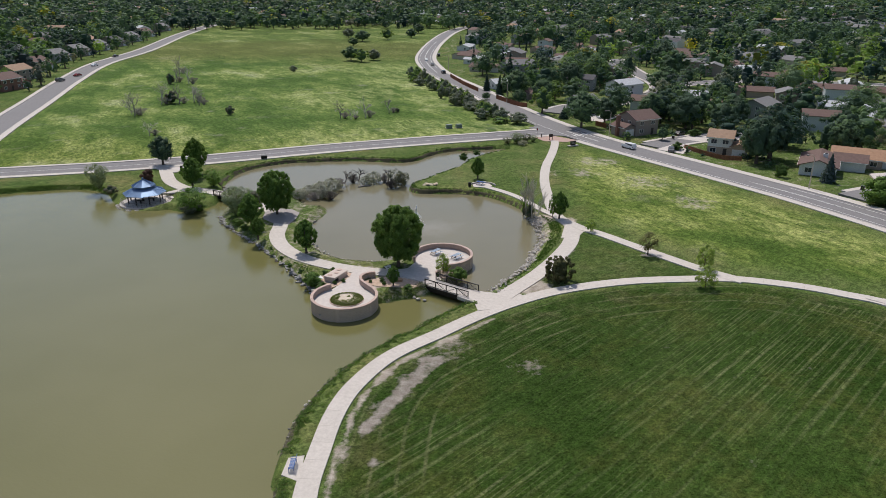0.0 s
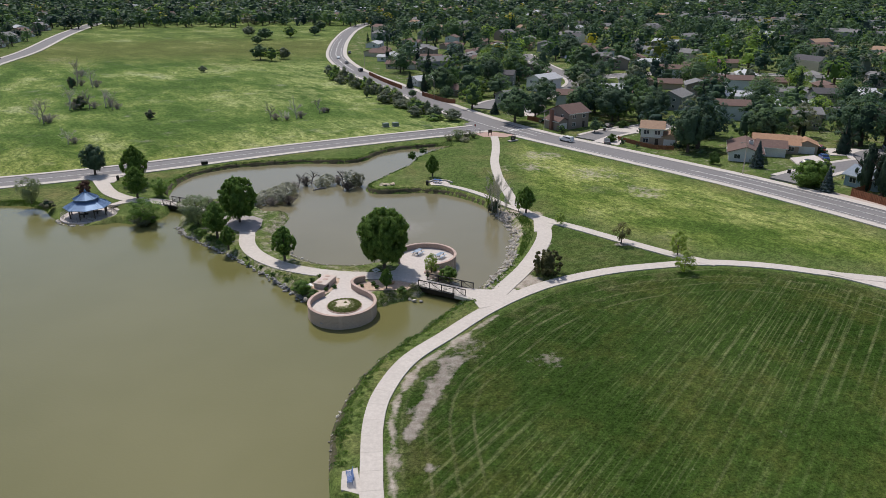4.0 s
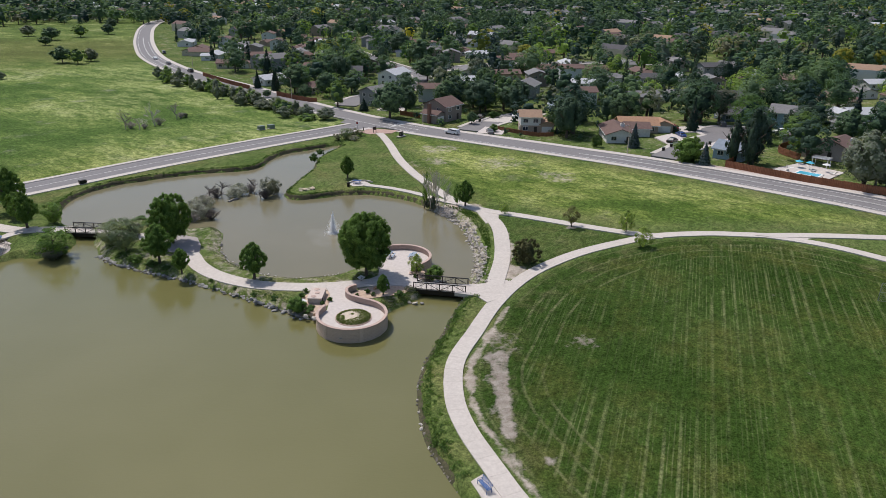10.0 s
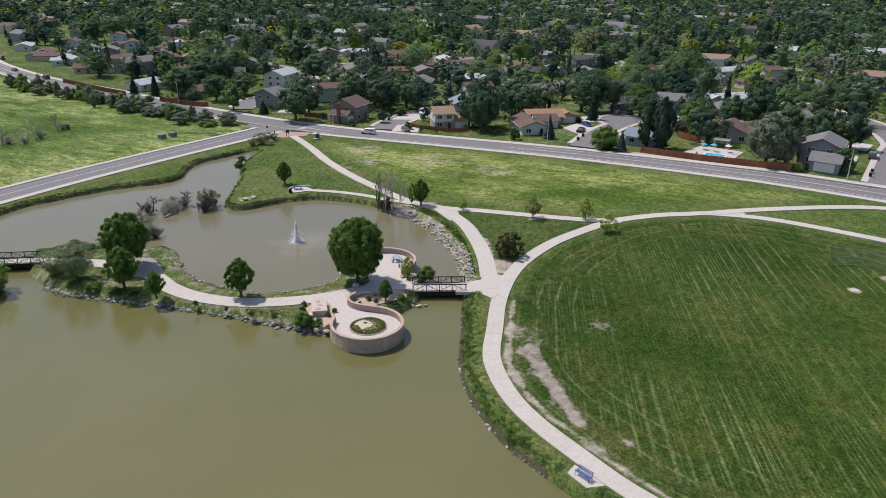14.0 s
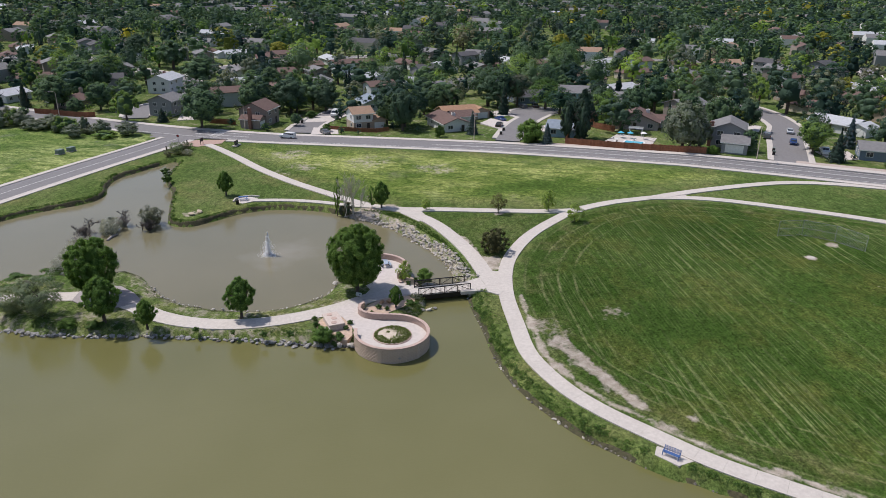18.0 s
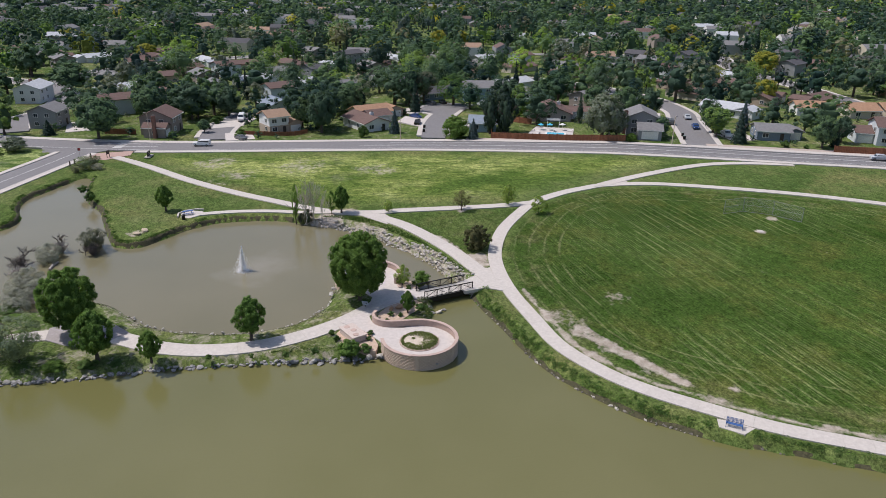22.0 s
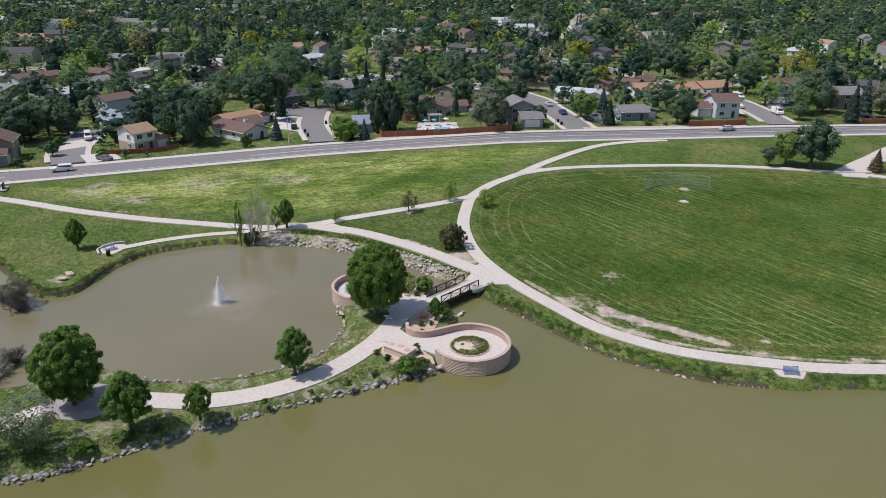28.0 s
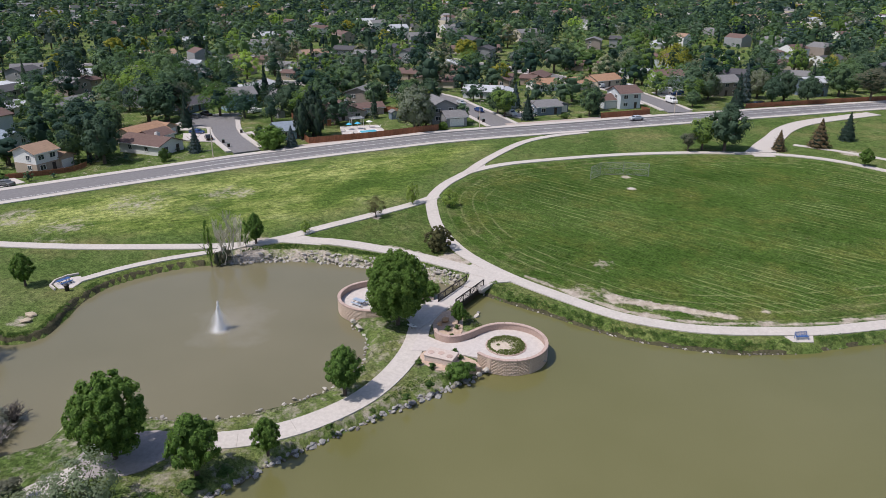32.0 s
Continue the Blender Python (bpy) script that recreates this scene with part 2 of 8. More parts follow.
ROOFS = {k: grained("shingles_" + k, tuple(0.8 * v for v in c), tuple(1.2 * v for v in c), 1.4, 0.92, 0, 0.35, 0.03, 0.0, 0.4) for k, c in dict(tan=(0.32, 0.215, 0.15), brown=(0.145, 0.095, 0.082), grey=(0.19, 0.185, 0.185), dark=(0.085, 0.082, 0.088), orange=(0.36, 0.215, 0.135), blue=(0.22, 0.26, 0.31), pale=(0.44, 0.45, 0.47)).items()}
CARS = {k: plain("car_paint_" + k, c, 0.25, 0.0, 0.05, 2.0, 0.6) for k, c in dict(white=(0.72, 0.72, 0.71), black=(0.015, 0.016, 0.018), silver=(0.42, 0.44, 0.46), blue=(0.02, 0.05, 0.16), red=(0.20, 0.02, 0.02), grey=(0.12, 0.125, 0.13)).items()}
TYRE = plain("tyre_rubber", (0.02, 0.02, 0.02), 0.85)
POOL = plain("pool_water", (0.10, 0.46, 0.62), 0.1)


def water_material(name, lo, hi, gloss, churned=None):
    m, nt, b = bare(name, 0.1, 0.0, gloss)
    b.inputs["IOR"].default_value = 1.333
    big = noise_of(nt, 0.035, 3.0, 0.5)
    col = ramp(nt, big, [(0.35, lo), (0.65, hi)])
    if churned:                      # pale stirred water drifting from the fountain
        tc = nt.nodes.new("ShaderNodeTexCoord")
        mp = nt.nodes.new("ShaderNodeMapping")
        mp.vector_type = "POINT"
        mp.inputs["Location"].default_value = (-churned[0] / 9.0, -churned[1] / 7.0, 0)
        mp.inputs["Scale"].default_value = (1 / 9.0, 1 / 7.0, 1)
        nt.links.new(tc.outputs["Object"], mp.inputs[0])
        ln = nt.nodes.new("ShaderNodeVectorMath")
        ln.operation = "LENGTH"
        nt.links.new(mp.outputs[0], ln.inputs[0])
        off = calc(nt, "ADD", ln.outputs["Value"], calc(nt, "MULTIPLY_ADD", noise_of(nt, 0.22, 4.0, 0.6), 1.2, -0.6))
        col = mixed(nt, ramp(nt, off, [(0.10, (0.5, 0.5, 0.5)), (1.0, (0, 0, 0))]), col, (0.30, 0.27, 0.22))
    nt.links.new(col, b.inputs["Base Color"])
    fine = noise_of(nt, 1.9, 3.0, 0.6, (1.0, 2.2, 1.0), 25)
    broad = noise_of(nt, 0.30, 3.0, 0.5, (1.0, 1.8, 1.0), 25)
    chop = noise_of(nt, 5.5, 2.0, 0.6, (1.0, 1.8, 1.0), 25)
    bumped(nt, b, calc(nt, "MULTIPLY_ADD", chop, 0.35, calc(nt, "ADD", broad, fine)), 0.24, 0.05)
    return m


def ground_material():
    """Turf, meadow, bank and bare earth, blended by masks laid on the sheet, broken up by noise."""
    m, nt, b = bare("ground_cover", 0.95, 0.0, 0.03)
    at = nt.nodes.new("ShaderNodeVertexColor")
    at.layer_name = "cover"
    sp = nt.nodes.new("ShaderNodeSeparateColor")
    nt.links.new(at.outputs[0], sp.inputs[0])
    mown, meadow, dirt = sp.outputs
    rim = calc(nt, "MULTIPLY", at.outputs["Alpha"], 20.0)           # metres from the path round the field
    nt.links.new(calc(nt, "MULTIPLY_ADD", mown, 0.85, 0.10), b.inputs["Diffuse Roughness"])
    fine = noise_of(nt, 3.0, 8.0, 0.78)
    mid = noise_of(nt, 0.28, 5.0, 0.6)
    broad = noise_of(nt, 0.045, 4.0, 0.55)
    streak = noise_of(nt, 0.10, 4.0, 0.65, (1.0, 2.0, 1.0), 70)
    lawn = ramp(nt, calc(nt, "MULTIPLY_ADD", broad, 0.6, calc(nt, "MULTIPLY", mid, 0.4)), [(0.36, (0.062, 0.104, 0.028)), (0.52, (0.100, 0.142, 0.044)), (0.66, (0.150, 0.172, 0.072))])
    dry = ramp(nt, noise_of(nt, 0.085, 5.0, 0.62), [(0.50, (0, 0, 0)), (0.72, (0.8, 0.8, 0.8))])
    lawn = mixed(nt, dry, lawn, (0.200, 0.185, 0.085))
    # mown turf: deep green, with pale straw lines along the mower's run
    turf = ramp(nt, broad, [(0.30, (0.034, 0.069, 0.012)), (0.55, (0.054, 0.097, 0.020)), (0.78, (0.089, 0.124, 0.036))])
    tc = nt.nodes.new("ShaderNodeTexCoord")
    mp = nt.nodes.new("ShaderNodeMapping")
    mp.inputs["Rotation"].default_value[2] = radians(-44.0)
    nt.links.new(tc.outputs["Object"], mp.inputs[0])
    wv = nt.nodes.new("ShaderNodeTexWave")
    wv.wave_type, wv.bands_direction = "BANDS", "Y"
    wv.inputs["Scale"].default_value, wv.inputs["Distortion"].default_value = 0.58, 0.35
    wv.inputs["Detail"].default_value, wv.inputs["Detail Scale"].default_value = 2.0, 0.35
    nt.links.new(mp.outputs[0], wv.inputs[0])
    along = noise_of(nt, 0.9, 5.0, 0.74, (0.07, 0.6, 1.0), -44)
    line = calc(nt, "MULTIPLY", ramp(nt, wv.outputs[1], [(0.72, (0, 0, 0)), (0.96, (1, 1, 1))]), ramp(nt, along, [(0.44, (0, 0, 0)), (0.60, (1, 1, 1))]))
    wide = nt.nodes.new("ShaderNodeTexWave")                      # the wheel tracks, at every second or third pass
    wide.wave_type, wide.bands_direction = "BANDS", "Y"
    wide.inputs["Scale"].default_value, wide.inputs["Distortion"].default_value = 0.185, 0.5
    wide.inputs["Detail"].default_value, wide.inputs["Detail Scale"].default_value = 2.0, 0.3
    nt.links.new(mp.outputs[0], wide.inputs[0])
    far_along = noise_of(nt, 0.5, 5.0, 0.75, (0.08, 0.40, 1.0), -44)
    track = calc(nt, "MULTIPLY", ramp(nt, wide.outputs[1], [(0.80, (0, 0, 0)), (0.99, (1, 1, 1))]), ramp(nt, far_along, [(0.42, (0, 0, 0)), (0.60, (1, 1, 1))]))
    line = calc(nt, "MAXIMUM", calc(nt, "MULTIPLY", line, 0.7), track)
    where = ramp(nt, noise_of(nt, 0.03, 3.0, 0.5), [(0.38, (0.12, 0.12, 0.12)), (0.60, (1, 1, 1))])
    turf = mixed(nt, calc(nt, "MULTIPLY", calc(nt, "MULTIPLY", line, where), calc(nt, "MULTIPLY", calc(nt, "GREATER_THAN", rim, 5.0), 0.56)), turf, (0.315, 0.330, 0.165))
    # rings along the field's edge, where the mower turned
    ring = calc(nt, "SINE", calc(nt, "MULTIPLY_ADD", rim, 2.3, calc(nt, "MULTIPLY", mid, 1.6)))
    band = calc(nt, "MULTIPLY", calc(nt, "GREATER_THAN", rim, 2.2), calc(nt, "LESS_THAN", rim, 11.5))
    ring = calc(nt, "MULTIPLY", calc(nt, "MULTIPLY", ramp(nt, ring, [(0.80, (0, 0, 0)), (1.0, (1, 1, 1))]), band), ramp(nt, noise_of(nt, 0.16, 4.0, 0.7), [(0.40, (0, 0, 0)), (0.60, (0.75, 0.75, 0.75))]))
    turf = mixed(nt, ring, turf, (0.205, 0.215, 0.105))
    worn = ramp(nt, noise_of(nt, 0.11, 6.0, 0.7), [(0.48, (0, 0, 0)), (0.72, (0.8, 0.8, 0.8))])
    turf = mixed(nt, worn, turf, (0.118, 0.125, 0.034))
    edge_dry = calc(nt, "MULTIPLY", calc(nt, "LESS_THAN", rim, calc(nt, "MULTIPLY_ADD", broad, 14.0, 1.0)), ramp(nt, mid, [(0.46, (0, 0, 0)), (0.70, (0.6, 0.6, 0.6))]))
    turf = mixed(nt, edge_dry, turf, (0.165, 0.160, 0.075))
    # rough meadow: yellow-green drifts in deep green
    drift = noise_of(nt, 0.022, 7.0, 0.66, (1.0, 1.9, 1.0), 60)
    sx = nt.nodes.new("ShaderNodeSeparateXYZ")
    nt.links.new(tc.outputs["Object"], sx.inputs[0])
    beyond = ramp(nt, calc(nt, "MULTIPLY_ADD", sx.outputs["Y"], 0.02, -3.9), [(0.1, (0, 0, 0)), (0.9, (1, 1, 1))])   # the greener meadow across the side road
    drift = calc(nt, "SUBTRACT", drift, calc(nt, "MULTIPLY", beyond, 0.055))
    rough = ramp(nt, drift, [(0.36, (0.066, 0.110, 0.024)), (0.43, (0.104, 0.156, 0.036)), (0.48, (0.160, 0.208, 0.052)), (0.545, (0.265, 0.300, 0.098)), (0.66, (0.350, 0.360, 0.185))])
    laid = noise_of(nt, 0.42, 6.0, 0.75, (1.0, 2.4, 1.0), 70)
    rough = mixed(nt, ramp(nt, laid, [(0.46, (0, 0, 0)), (0.60, (0.72, 0.72, 0.72))]), rough, (0.050, 0.090, 0.018))
    da = nt.nodes.new("ShaderNodeAttribute")
    da.attribute_name = "dry"
    tuft = ramp(nt, noise_of(nt, 0.10, 6.0, 0.66, (1.0, 2.2, 1.0), 60), [(0.42, (0, 0, 0)), (0.56, (0.95, 0.95, 0.95))])
    rough = mixed(nt, calc(nt, "MULTIPLY", tuft, da.outputs["Fac"]), rough, ramp(nt, laid, [(0.40, (0.395, 0.410, 0.155)), (0.60, (0.170, 0.218, 0.062))]))
    ashy = calc(nt, "MULTIPLY", ramp(nt, noise_of(nt, 0.055, 5.0, 0.7, (1.0, 1.6, 1.0), -30), [(0.58, (0, 0, 0)), (0.72, (0.7, 0.7, 0.7))]), ramp(nt, mid, [(0.40, (0, 0, 0)), (0.55, (1, 1, 1))]))
    rough = mixed(nt, ashy, rough, (0.215, 0.205, 0.150))
    rough = mixed(nt, ramp(nt, streak, [(0.50, (0, 0, 0)), (0.68, (0.7, 0.7, 0.7))]), rough, (0.060, 0.108, 0.020))
    rough = mixed(nt, beyond, rough, mixed(nt, 1.0, rough, (1.14, 1.15, 1.40), "MULTIPLY"))
    fallow = ramp(nt, calc(nt, "MULTIPLY_ADD", calc(nt, "MULTIPLY_ADD", drift, 160.0, sx.outputs["Y"]), 0.005, -2.45), [(0.0, (0, 0, 0)), (0.35, (0.62, 0.62, 0.62)), (0.75, (0.62, 0.62, 0.62)), (1.0, (0.2, 0.2, 0.2))])
    rough = mixed(nt, fallow, rough, (0.128, 0.130, 0.048))
    col = mixed(nt, mown, lawn, turf)
    col = mixed(nt, meadow, col, rough)
    shade = ramp(nt, fine, [(0.37, (0.46, 0.48, 0.46)), (0.63, (1.46, 1.44, 1.38))])
    col = mixed(nt, 1.0, col, shade, "MULTIPLY")
    blades = ramp(nt, noise_of(nt, 0.75, 5.0, 0.75, (1.0, 1.5, 1.0), -44), [(0.38, (0.70, 0.72, 0.68)), (0.62, (1.32, 1.30, 1.28))])
    col = mixed(nt, 1.0, col, blades, "MULTIPLY")
    earth = ramp(nt, noise_of(nt, 0.8, 6.0, 0.7), [(0.30, (0.30, 0.25, 0.20)), (0.55, (0.46, 0.40, 0.335)), (0.72, (0.58, 0.51, 0.43))])
    ragged = calc(nt, "MULTIPLY_ADD", calc(nt, "SUBTRACT", mid, 0.5), 1.2, calc(nt, "MULTIPLY", calc(nt, "SUBTRACT", noise_of(nt, 1.1, 5.0, 0.7), 0.5), 1.5))
    edge = ramp(nt, calc(nt, "ADD", dirt, ragged), [(0.34, (0, 0, 0)), (0.80, (1, 1, 1))])
    col = mixed(nt, edge, col, earth)
    nt.links.new(col, b.inputs["Base Color"])
    bumped(nt, b, calc(nt, "ADD", fine, mid), 0.9, 0.22)
    return m


WATER = water_material("muddy_lake_water", (0.134, 0.128, 0.047), (0.155, 0.146, 0.060), 0.9)
POND = water_material("muddy_pond_water", (0.162, 0.146, 0.086), (0.184, 0.163, 0.099), 0.65, (-2.0, 137.5))
GROUND = ground_material()


# ---- building blocks ----
def mesh_of(name, bm, mats):
    me = bpy.data.meshes.new(name)
    bm.normal_update()
    bm.to_mesh(me)
    bm.free()
    for mt in mats if isinstance(mats, (list, tuple)) else (mats,):
        me.materials.append(mt)
    return me


def thing(name, label, category, group="", at=(0, 0, 0), turn=0.0, kind=""):
    """An Empty at the base of a thing; its parts hang under it."""
    e = new(name)
    e.empty_display_size = 0.3
    e.matrix_basis = pose(*at, 0, 0, turn)
    return tagged(e, label, category, group, kind)


def part(name, bm, mats, parent=None, label="", m=None):
    me = bm if isinstance(bm, bpy.types.Mesh) else mesh_of(name, bm, mats)
    ob = new(name, me)
    ob.parent = parent
    if m is not None:
        ob.matrix_basis = m
    return tagged(ob, label) if label else ob


def box(bm, x0, x1, y0, y1, z0, z1, m=None):
    v = [bm.verts.new((x, y, z)) for z in (z0, z1) for y in (y0, y1) for x in (x0, x1)]
    for f in ((0, 2, 3, 1), (4, 5, 7, 6), (0, 1, 5, 4), (2, 6, 7, 3), (0, 4, 6, 2), (1, 3, 7, 5)):
        bm.faces.new([v[i] for i in f])
    if m is not None:
        for q in v:
            q.co = m @ q.co
    return v


def boxed(*a, m=None):
    bm = bmesh.new()
    box(bm, *a, m=m)
    return bm


def soft_box(x0, x1, y0, y1, z0, z1, r=0.04):
    bm = boxed(x0, x1, y0, y1, z0, z1)
    bmesh.ops.bevel(bm, geom=bm.edges[:], offset=r, segments=1, affect="EDGES")
    return bm


def tube(bm, pts, radii, sides=6):
    """A tapered tube through points."""
    rings = []
    for i, p in enumerate(pts):
        p = Vector(p)
        d = (Vector(pts[min(i + 1, len(pts) - 1)]) - Vector(pts[max(i - 1, 0)])).normalized()
        a = d.orthogonal().normalized()
        b = d.cross(a)
        r = radii[i] if isinstance(radii, (list, tuple)) else radii
        rings.append([bm.verts.new(p + (a * math.cos(k * math.tau / sides) + b * math.sin(k * math.tau / sides)) * r) for k in range(sides)])
    for q, w in zip(rings, rings[1:]):
        for k in range(sides):
            bm.faces.new((q[k], q[(k + 1) % sides], w[(k + 1) % sides], w[k]))
    bm.faces.new(rings[0][::-1])
    bm.faces.new(rings[-1])
    return bm


def disc(bm, cx, cy, z0, z1, r0, r1=None, sides=24):
    r1 = r0 if r1 is None else r1
    a = [bm.verts.new((cx + r0 * math.cos(k * math.tau / sides), cy + r0 * math.sin(k * math.tau / sides), z0)) for k in range(sides)]
    b = [bm.verts.new((cx + r1 * math.cos(k * math.tau / sides), cy + r1 * math.sin(k * math.tau / sides), z1)) for k in range(sides)]
    for k in range(sides):
        bm.faces.new((a[k], a[(k + 1) % sides], b[(k + 1) % sides], b[k]))
    bm.faces.new(a[::-1])
    bm.faces.new(b)
    return bm


def smooth_line(pts, step):
    """A smooth line through points, with a point about every step metres."""
    p = [Vector(q) for q in pts]
    p = [p[0] * 2 - p[1]] + p + [p[-1] * 2 - p[-2]]
    out = []
    for a, b, c, d in zip(p, p[1:], p[2:], p[3:]):
        n = max(1, round((c - b).length / 0.5))
        for i in range(n):
            t = i / n
            out.append(0.5 * (2 * b + (c - a) * t + (2 * a - 5 * b + 4 * c - d) * t * t + (3 * b - a - 3 * c + d) * t ** 3))
    out.append(p[-2])
    length = [0.0]
    for a, b in zip(out, out[1:]):
        length.append(length[-1] + (b - a).length)
    n = max(1, round(length[-1] / step))
    xs = np.interp(np.linspace(0, length[-1], n + 1), length, [q.x for q in out])
    ys = np.interp(np.linspace(0, length[-1], n + 1), length, [q.y for q in out])
    return [Vector((x, y)) for x, y in zip(xs, ys)]


def sides_of(line):
    """The leftward unit vector at each point of a line."""
    return [((line[min(i + 1, len(line) - 1)] - line[max(i - 1, 0)]).normalized()).orthogonal() for i in range(len(line))]


def offset(line, d):
    return [p + n * d for p, n in zip(line, sides_of(line))]


# ---- the plan ----
LAKE = 0.35                                       # the height of the water
SHORE = [(-30, -180), (-14, -60), (-10, 0), (-11.5, 30), (-14.2, 46), (-15.3, 54), (-16.4, 60), (-16.3, 66), (-15.9, 70), (-14.1, 75.7), (-11.2, 81.8), (-6.8, 87.5), (-3, 91.5), (0, 95), (3.5, 98.8), (6, 101.2), (8.5, 103.5), (10, 107), (13.2, 111), (15.8, 115.5), (18, 121), (20.3, 128), (21.3, 134), (20.8, 140), (20.2, 146), (19.5, 150), (16.7, 155), (12.8, 159.5), (7.5, 161.7), (2.5, 162.2), (-2.5, 162.4), (-5, 163.5), (-6, 167), (-3.5, 171.5), (2, 179.5)] + \
        [(6.5, 186), (9, 192), (11.5, 196.5), (17, 202.5), (22, 207.5), (22.5, 211), (17.5, 210), (9, 208), (3.5, 206), (-1, 201.5), (-5, 195.5), (-9, 193.3), (-14, 193.8), (-20, 194.8), (-27, 194.6), (-34, 193.8), (-40.5, 192.4), (-46.6, 188.4), (-50.7, 182.7), (-52.5, 176), (-52.5, 168), (-50.5, 161), (-50, 154.5), (-51.5, 149.5), (-55, 148), (-59.5, 150), (-63, 148.5), (-68, 149.5), (-73.5, 154.8), (-76.7, 160.2), (-82, 164.5), (-89, 165.5), (-96.6, 163.9), (-104, 161.3), (-140, 150), (-230, 120), (-320, 40), (-320, -120), (-160, -260)]
ISLAND = [(-46, 144.5), (-44, 140), (-41.3, 136), (-37.6, 131.3), (-34.2, 127.6), (-31.0, 123.0), (-27.5, 118.0), (-24.8, 113.5), (-22, 109), (-20, 105.5), (-17.5, 103), (-14, 101.5), (-10, 100.5), (-8, 101.2), (-5, 102.2), (-2.5, 103.2), (-0.5, 105), (1, 107.5), (3, 108.5), (4.5, 110.5), (4, 118), (-1, 120.3), (-3, 120.5), (-5.5, 119.5), (-8.5, 118.2), (-12.5, 118), (-15.5, 118.9), (-18, 120), (-20.8, 122.5), (-23, 126), (-25, 130.5), (-26, 134.5), (-26, 138.5), (-24.6, 143.7), (-23.8, 148), (-25, 151), (-29, 152), (-31, 156), (-36, 161), (-42, 162), (-45.5, 158), (-46.5, 152)]
MAIN = [(-6, 10), (-9.7, 34), (-11.4, 46), (-12.4, 55), (-12.05, 62), (-11.35, 69), (-9.65, 75.1), (-5.7, 82.2), (0.7, 88.4), (7.3, 94.4), (14.5, 99.4), (21.5, 102.7), (31.5, 105.2), (41.5, 105.7), (49.7, 105.2), (58, 102), (64.2, 98), (68.4, 94.6), (74.2, 85), (78.2, 70), (81, 54), (81.8, 38.5), (80.7, 23.5), (77.5, 10), (71.5, 1), (62, -6), (48, -13), (20, -20)]
NORTH_BRANCH = [(68, 95.5), (74, 92.3), (81, 88), (91, 81), (98, 74.5), (103, 66), (106.5, 56)]
MEADOW_PATH = [(50.5, 104.4), (45.5, 110), (39.3, 119), (33, 128.5), (28.8, 134), (26.3, 140), (25.8, 147), (26.3, 155), (27.5, 169), (30.2, 184.5), (34, 199), (37, 212), (38.4, 221)]
ROCK_PATH = [(28.2, 134.4), (26, 125), (22.4, 117.3), (17.6, 109.3), (12.8, 103), (9, 98)]
PICNIC_PATH = [(25.6, 141.0), (23, 146.2), (20.6, 152.7), (16.9, 159.2), (12.3, 164.6)]
ISLAND_PATH = [(0, 106.7), (-3, 109), (-6.5, 110.6), (-11.6, 111.6), (-16, 113.1), (-20.5, 115.4), (-25, 118.9), (-28.9, 124.3), (-30.9, 130), (-31.4, 136), (-32.6, 141.5), (-36.5, 147), (-43.6, 154)]
GAZEBO_PATH = [(-50.4, 158.9), (-54.5, 161), (-59.5, 162.8), (-65, 168.5), (-69, 176.5), (-72, 183.5)]
ROAD_EDGE = [(114, -330), (150, -160), (140, -80), (122.5, 0), (114.5, 35), (109.5, 55), (103.5, 80), (97, 104), (89.5, 128), (81.5, 149.5), (74.5, 164.5), (67, 179.5), (58, 196.5), (46, 219), (36, 243), (25, 278), (13.5, 326), (1, 372), (-6, 410), (-10.5, 462), (-9, 520), (-3, 600), (10, 710), (30, 800), (70, 900)]
CROSS_EDGE = [(38, 227.5), (29, 224), (5.5, 215.5), (-28, 203), (-72, 184.2), (-111, 173.3), (-150, 165), (-230, 150)]
STREETS = {
    "street": [(66.5, 211), (74, 216.5), (84, 222), (97, 226), (104, 229.5)],
    "close": [(95.5, 152.5), (103, 156), (114, 161), (126, 165), (140, 168)],
    "lane": [(114, 78.5), (130, 83), (150, 88.8), (166, 93.5), (190, 110), (215, 140), (232, 175)],
    "avenue": [(133, 17), (146, 17.5), (160, 19), (176, 21.5), (205, 32), (250, 55), (300, 85), (360, 100)],
    "crescent": [(45, 270), (56, 284), (74, 292), (95, 312), (110, 345), (112, 400), (118, 470)],
    "terrace": [(112, 345), (160, 362), (230, 345), (290, 300), (330, 240), (350, 170), (345, 110)],
}
LEFT_ROAD = [(-131.5, 176), (-138, 202), (-149.0, 239), (-163, 290), (-182, 357), (-199, 430), (-207, 521), (-233, 682), (-254, 883), (-262, 1000)]


def base_height(x, y):
    return np.maximum(1.2, 1.5 + np.clip(x, 0, 130) * (0.024 - 0.00026 * np.clip(y - 100, 0, 120)))


def g(x, y):
    return float(base_height(x, y))


def to_lines(x, y, line):
    """The distance from every (x, y) to a line."""
    best = np.full(x.shape, 1e9)
    for (ax, ay), (bx, by) in zip(line, line[1:]):
        dx, dy = bx - ax, by - ay
        t = np.clip(((x - ax) * dx + (y - ay) * dy) / (dx * dx + dy * dy + 1e-9), 0, 1)
        best = np.minimum(best, np.hypot(x - ax - t * dx, y - ay - t * dy))
    return best


def inside(x, y, poly):
    res = np.zeros(x.shape, bool)
    for (ax, ay), (bx, by) in zip(poly, poly[1:] + poly[:1]):
        hit = ((ay > y) != (by > y)) & (x < (bx - ax) * (y - ay) / (by - ay + 1e-12) + ax)
        res ^= hit
    return res


def closed(poly, step=1.5):
    n = len(poly)
    return [tuple(v) for v in smooth_line(poly + [poly[0]], step)]


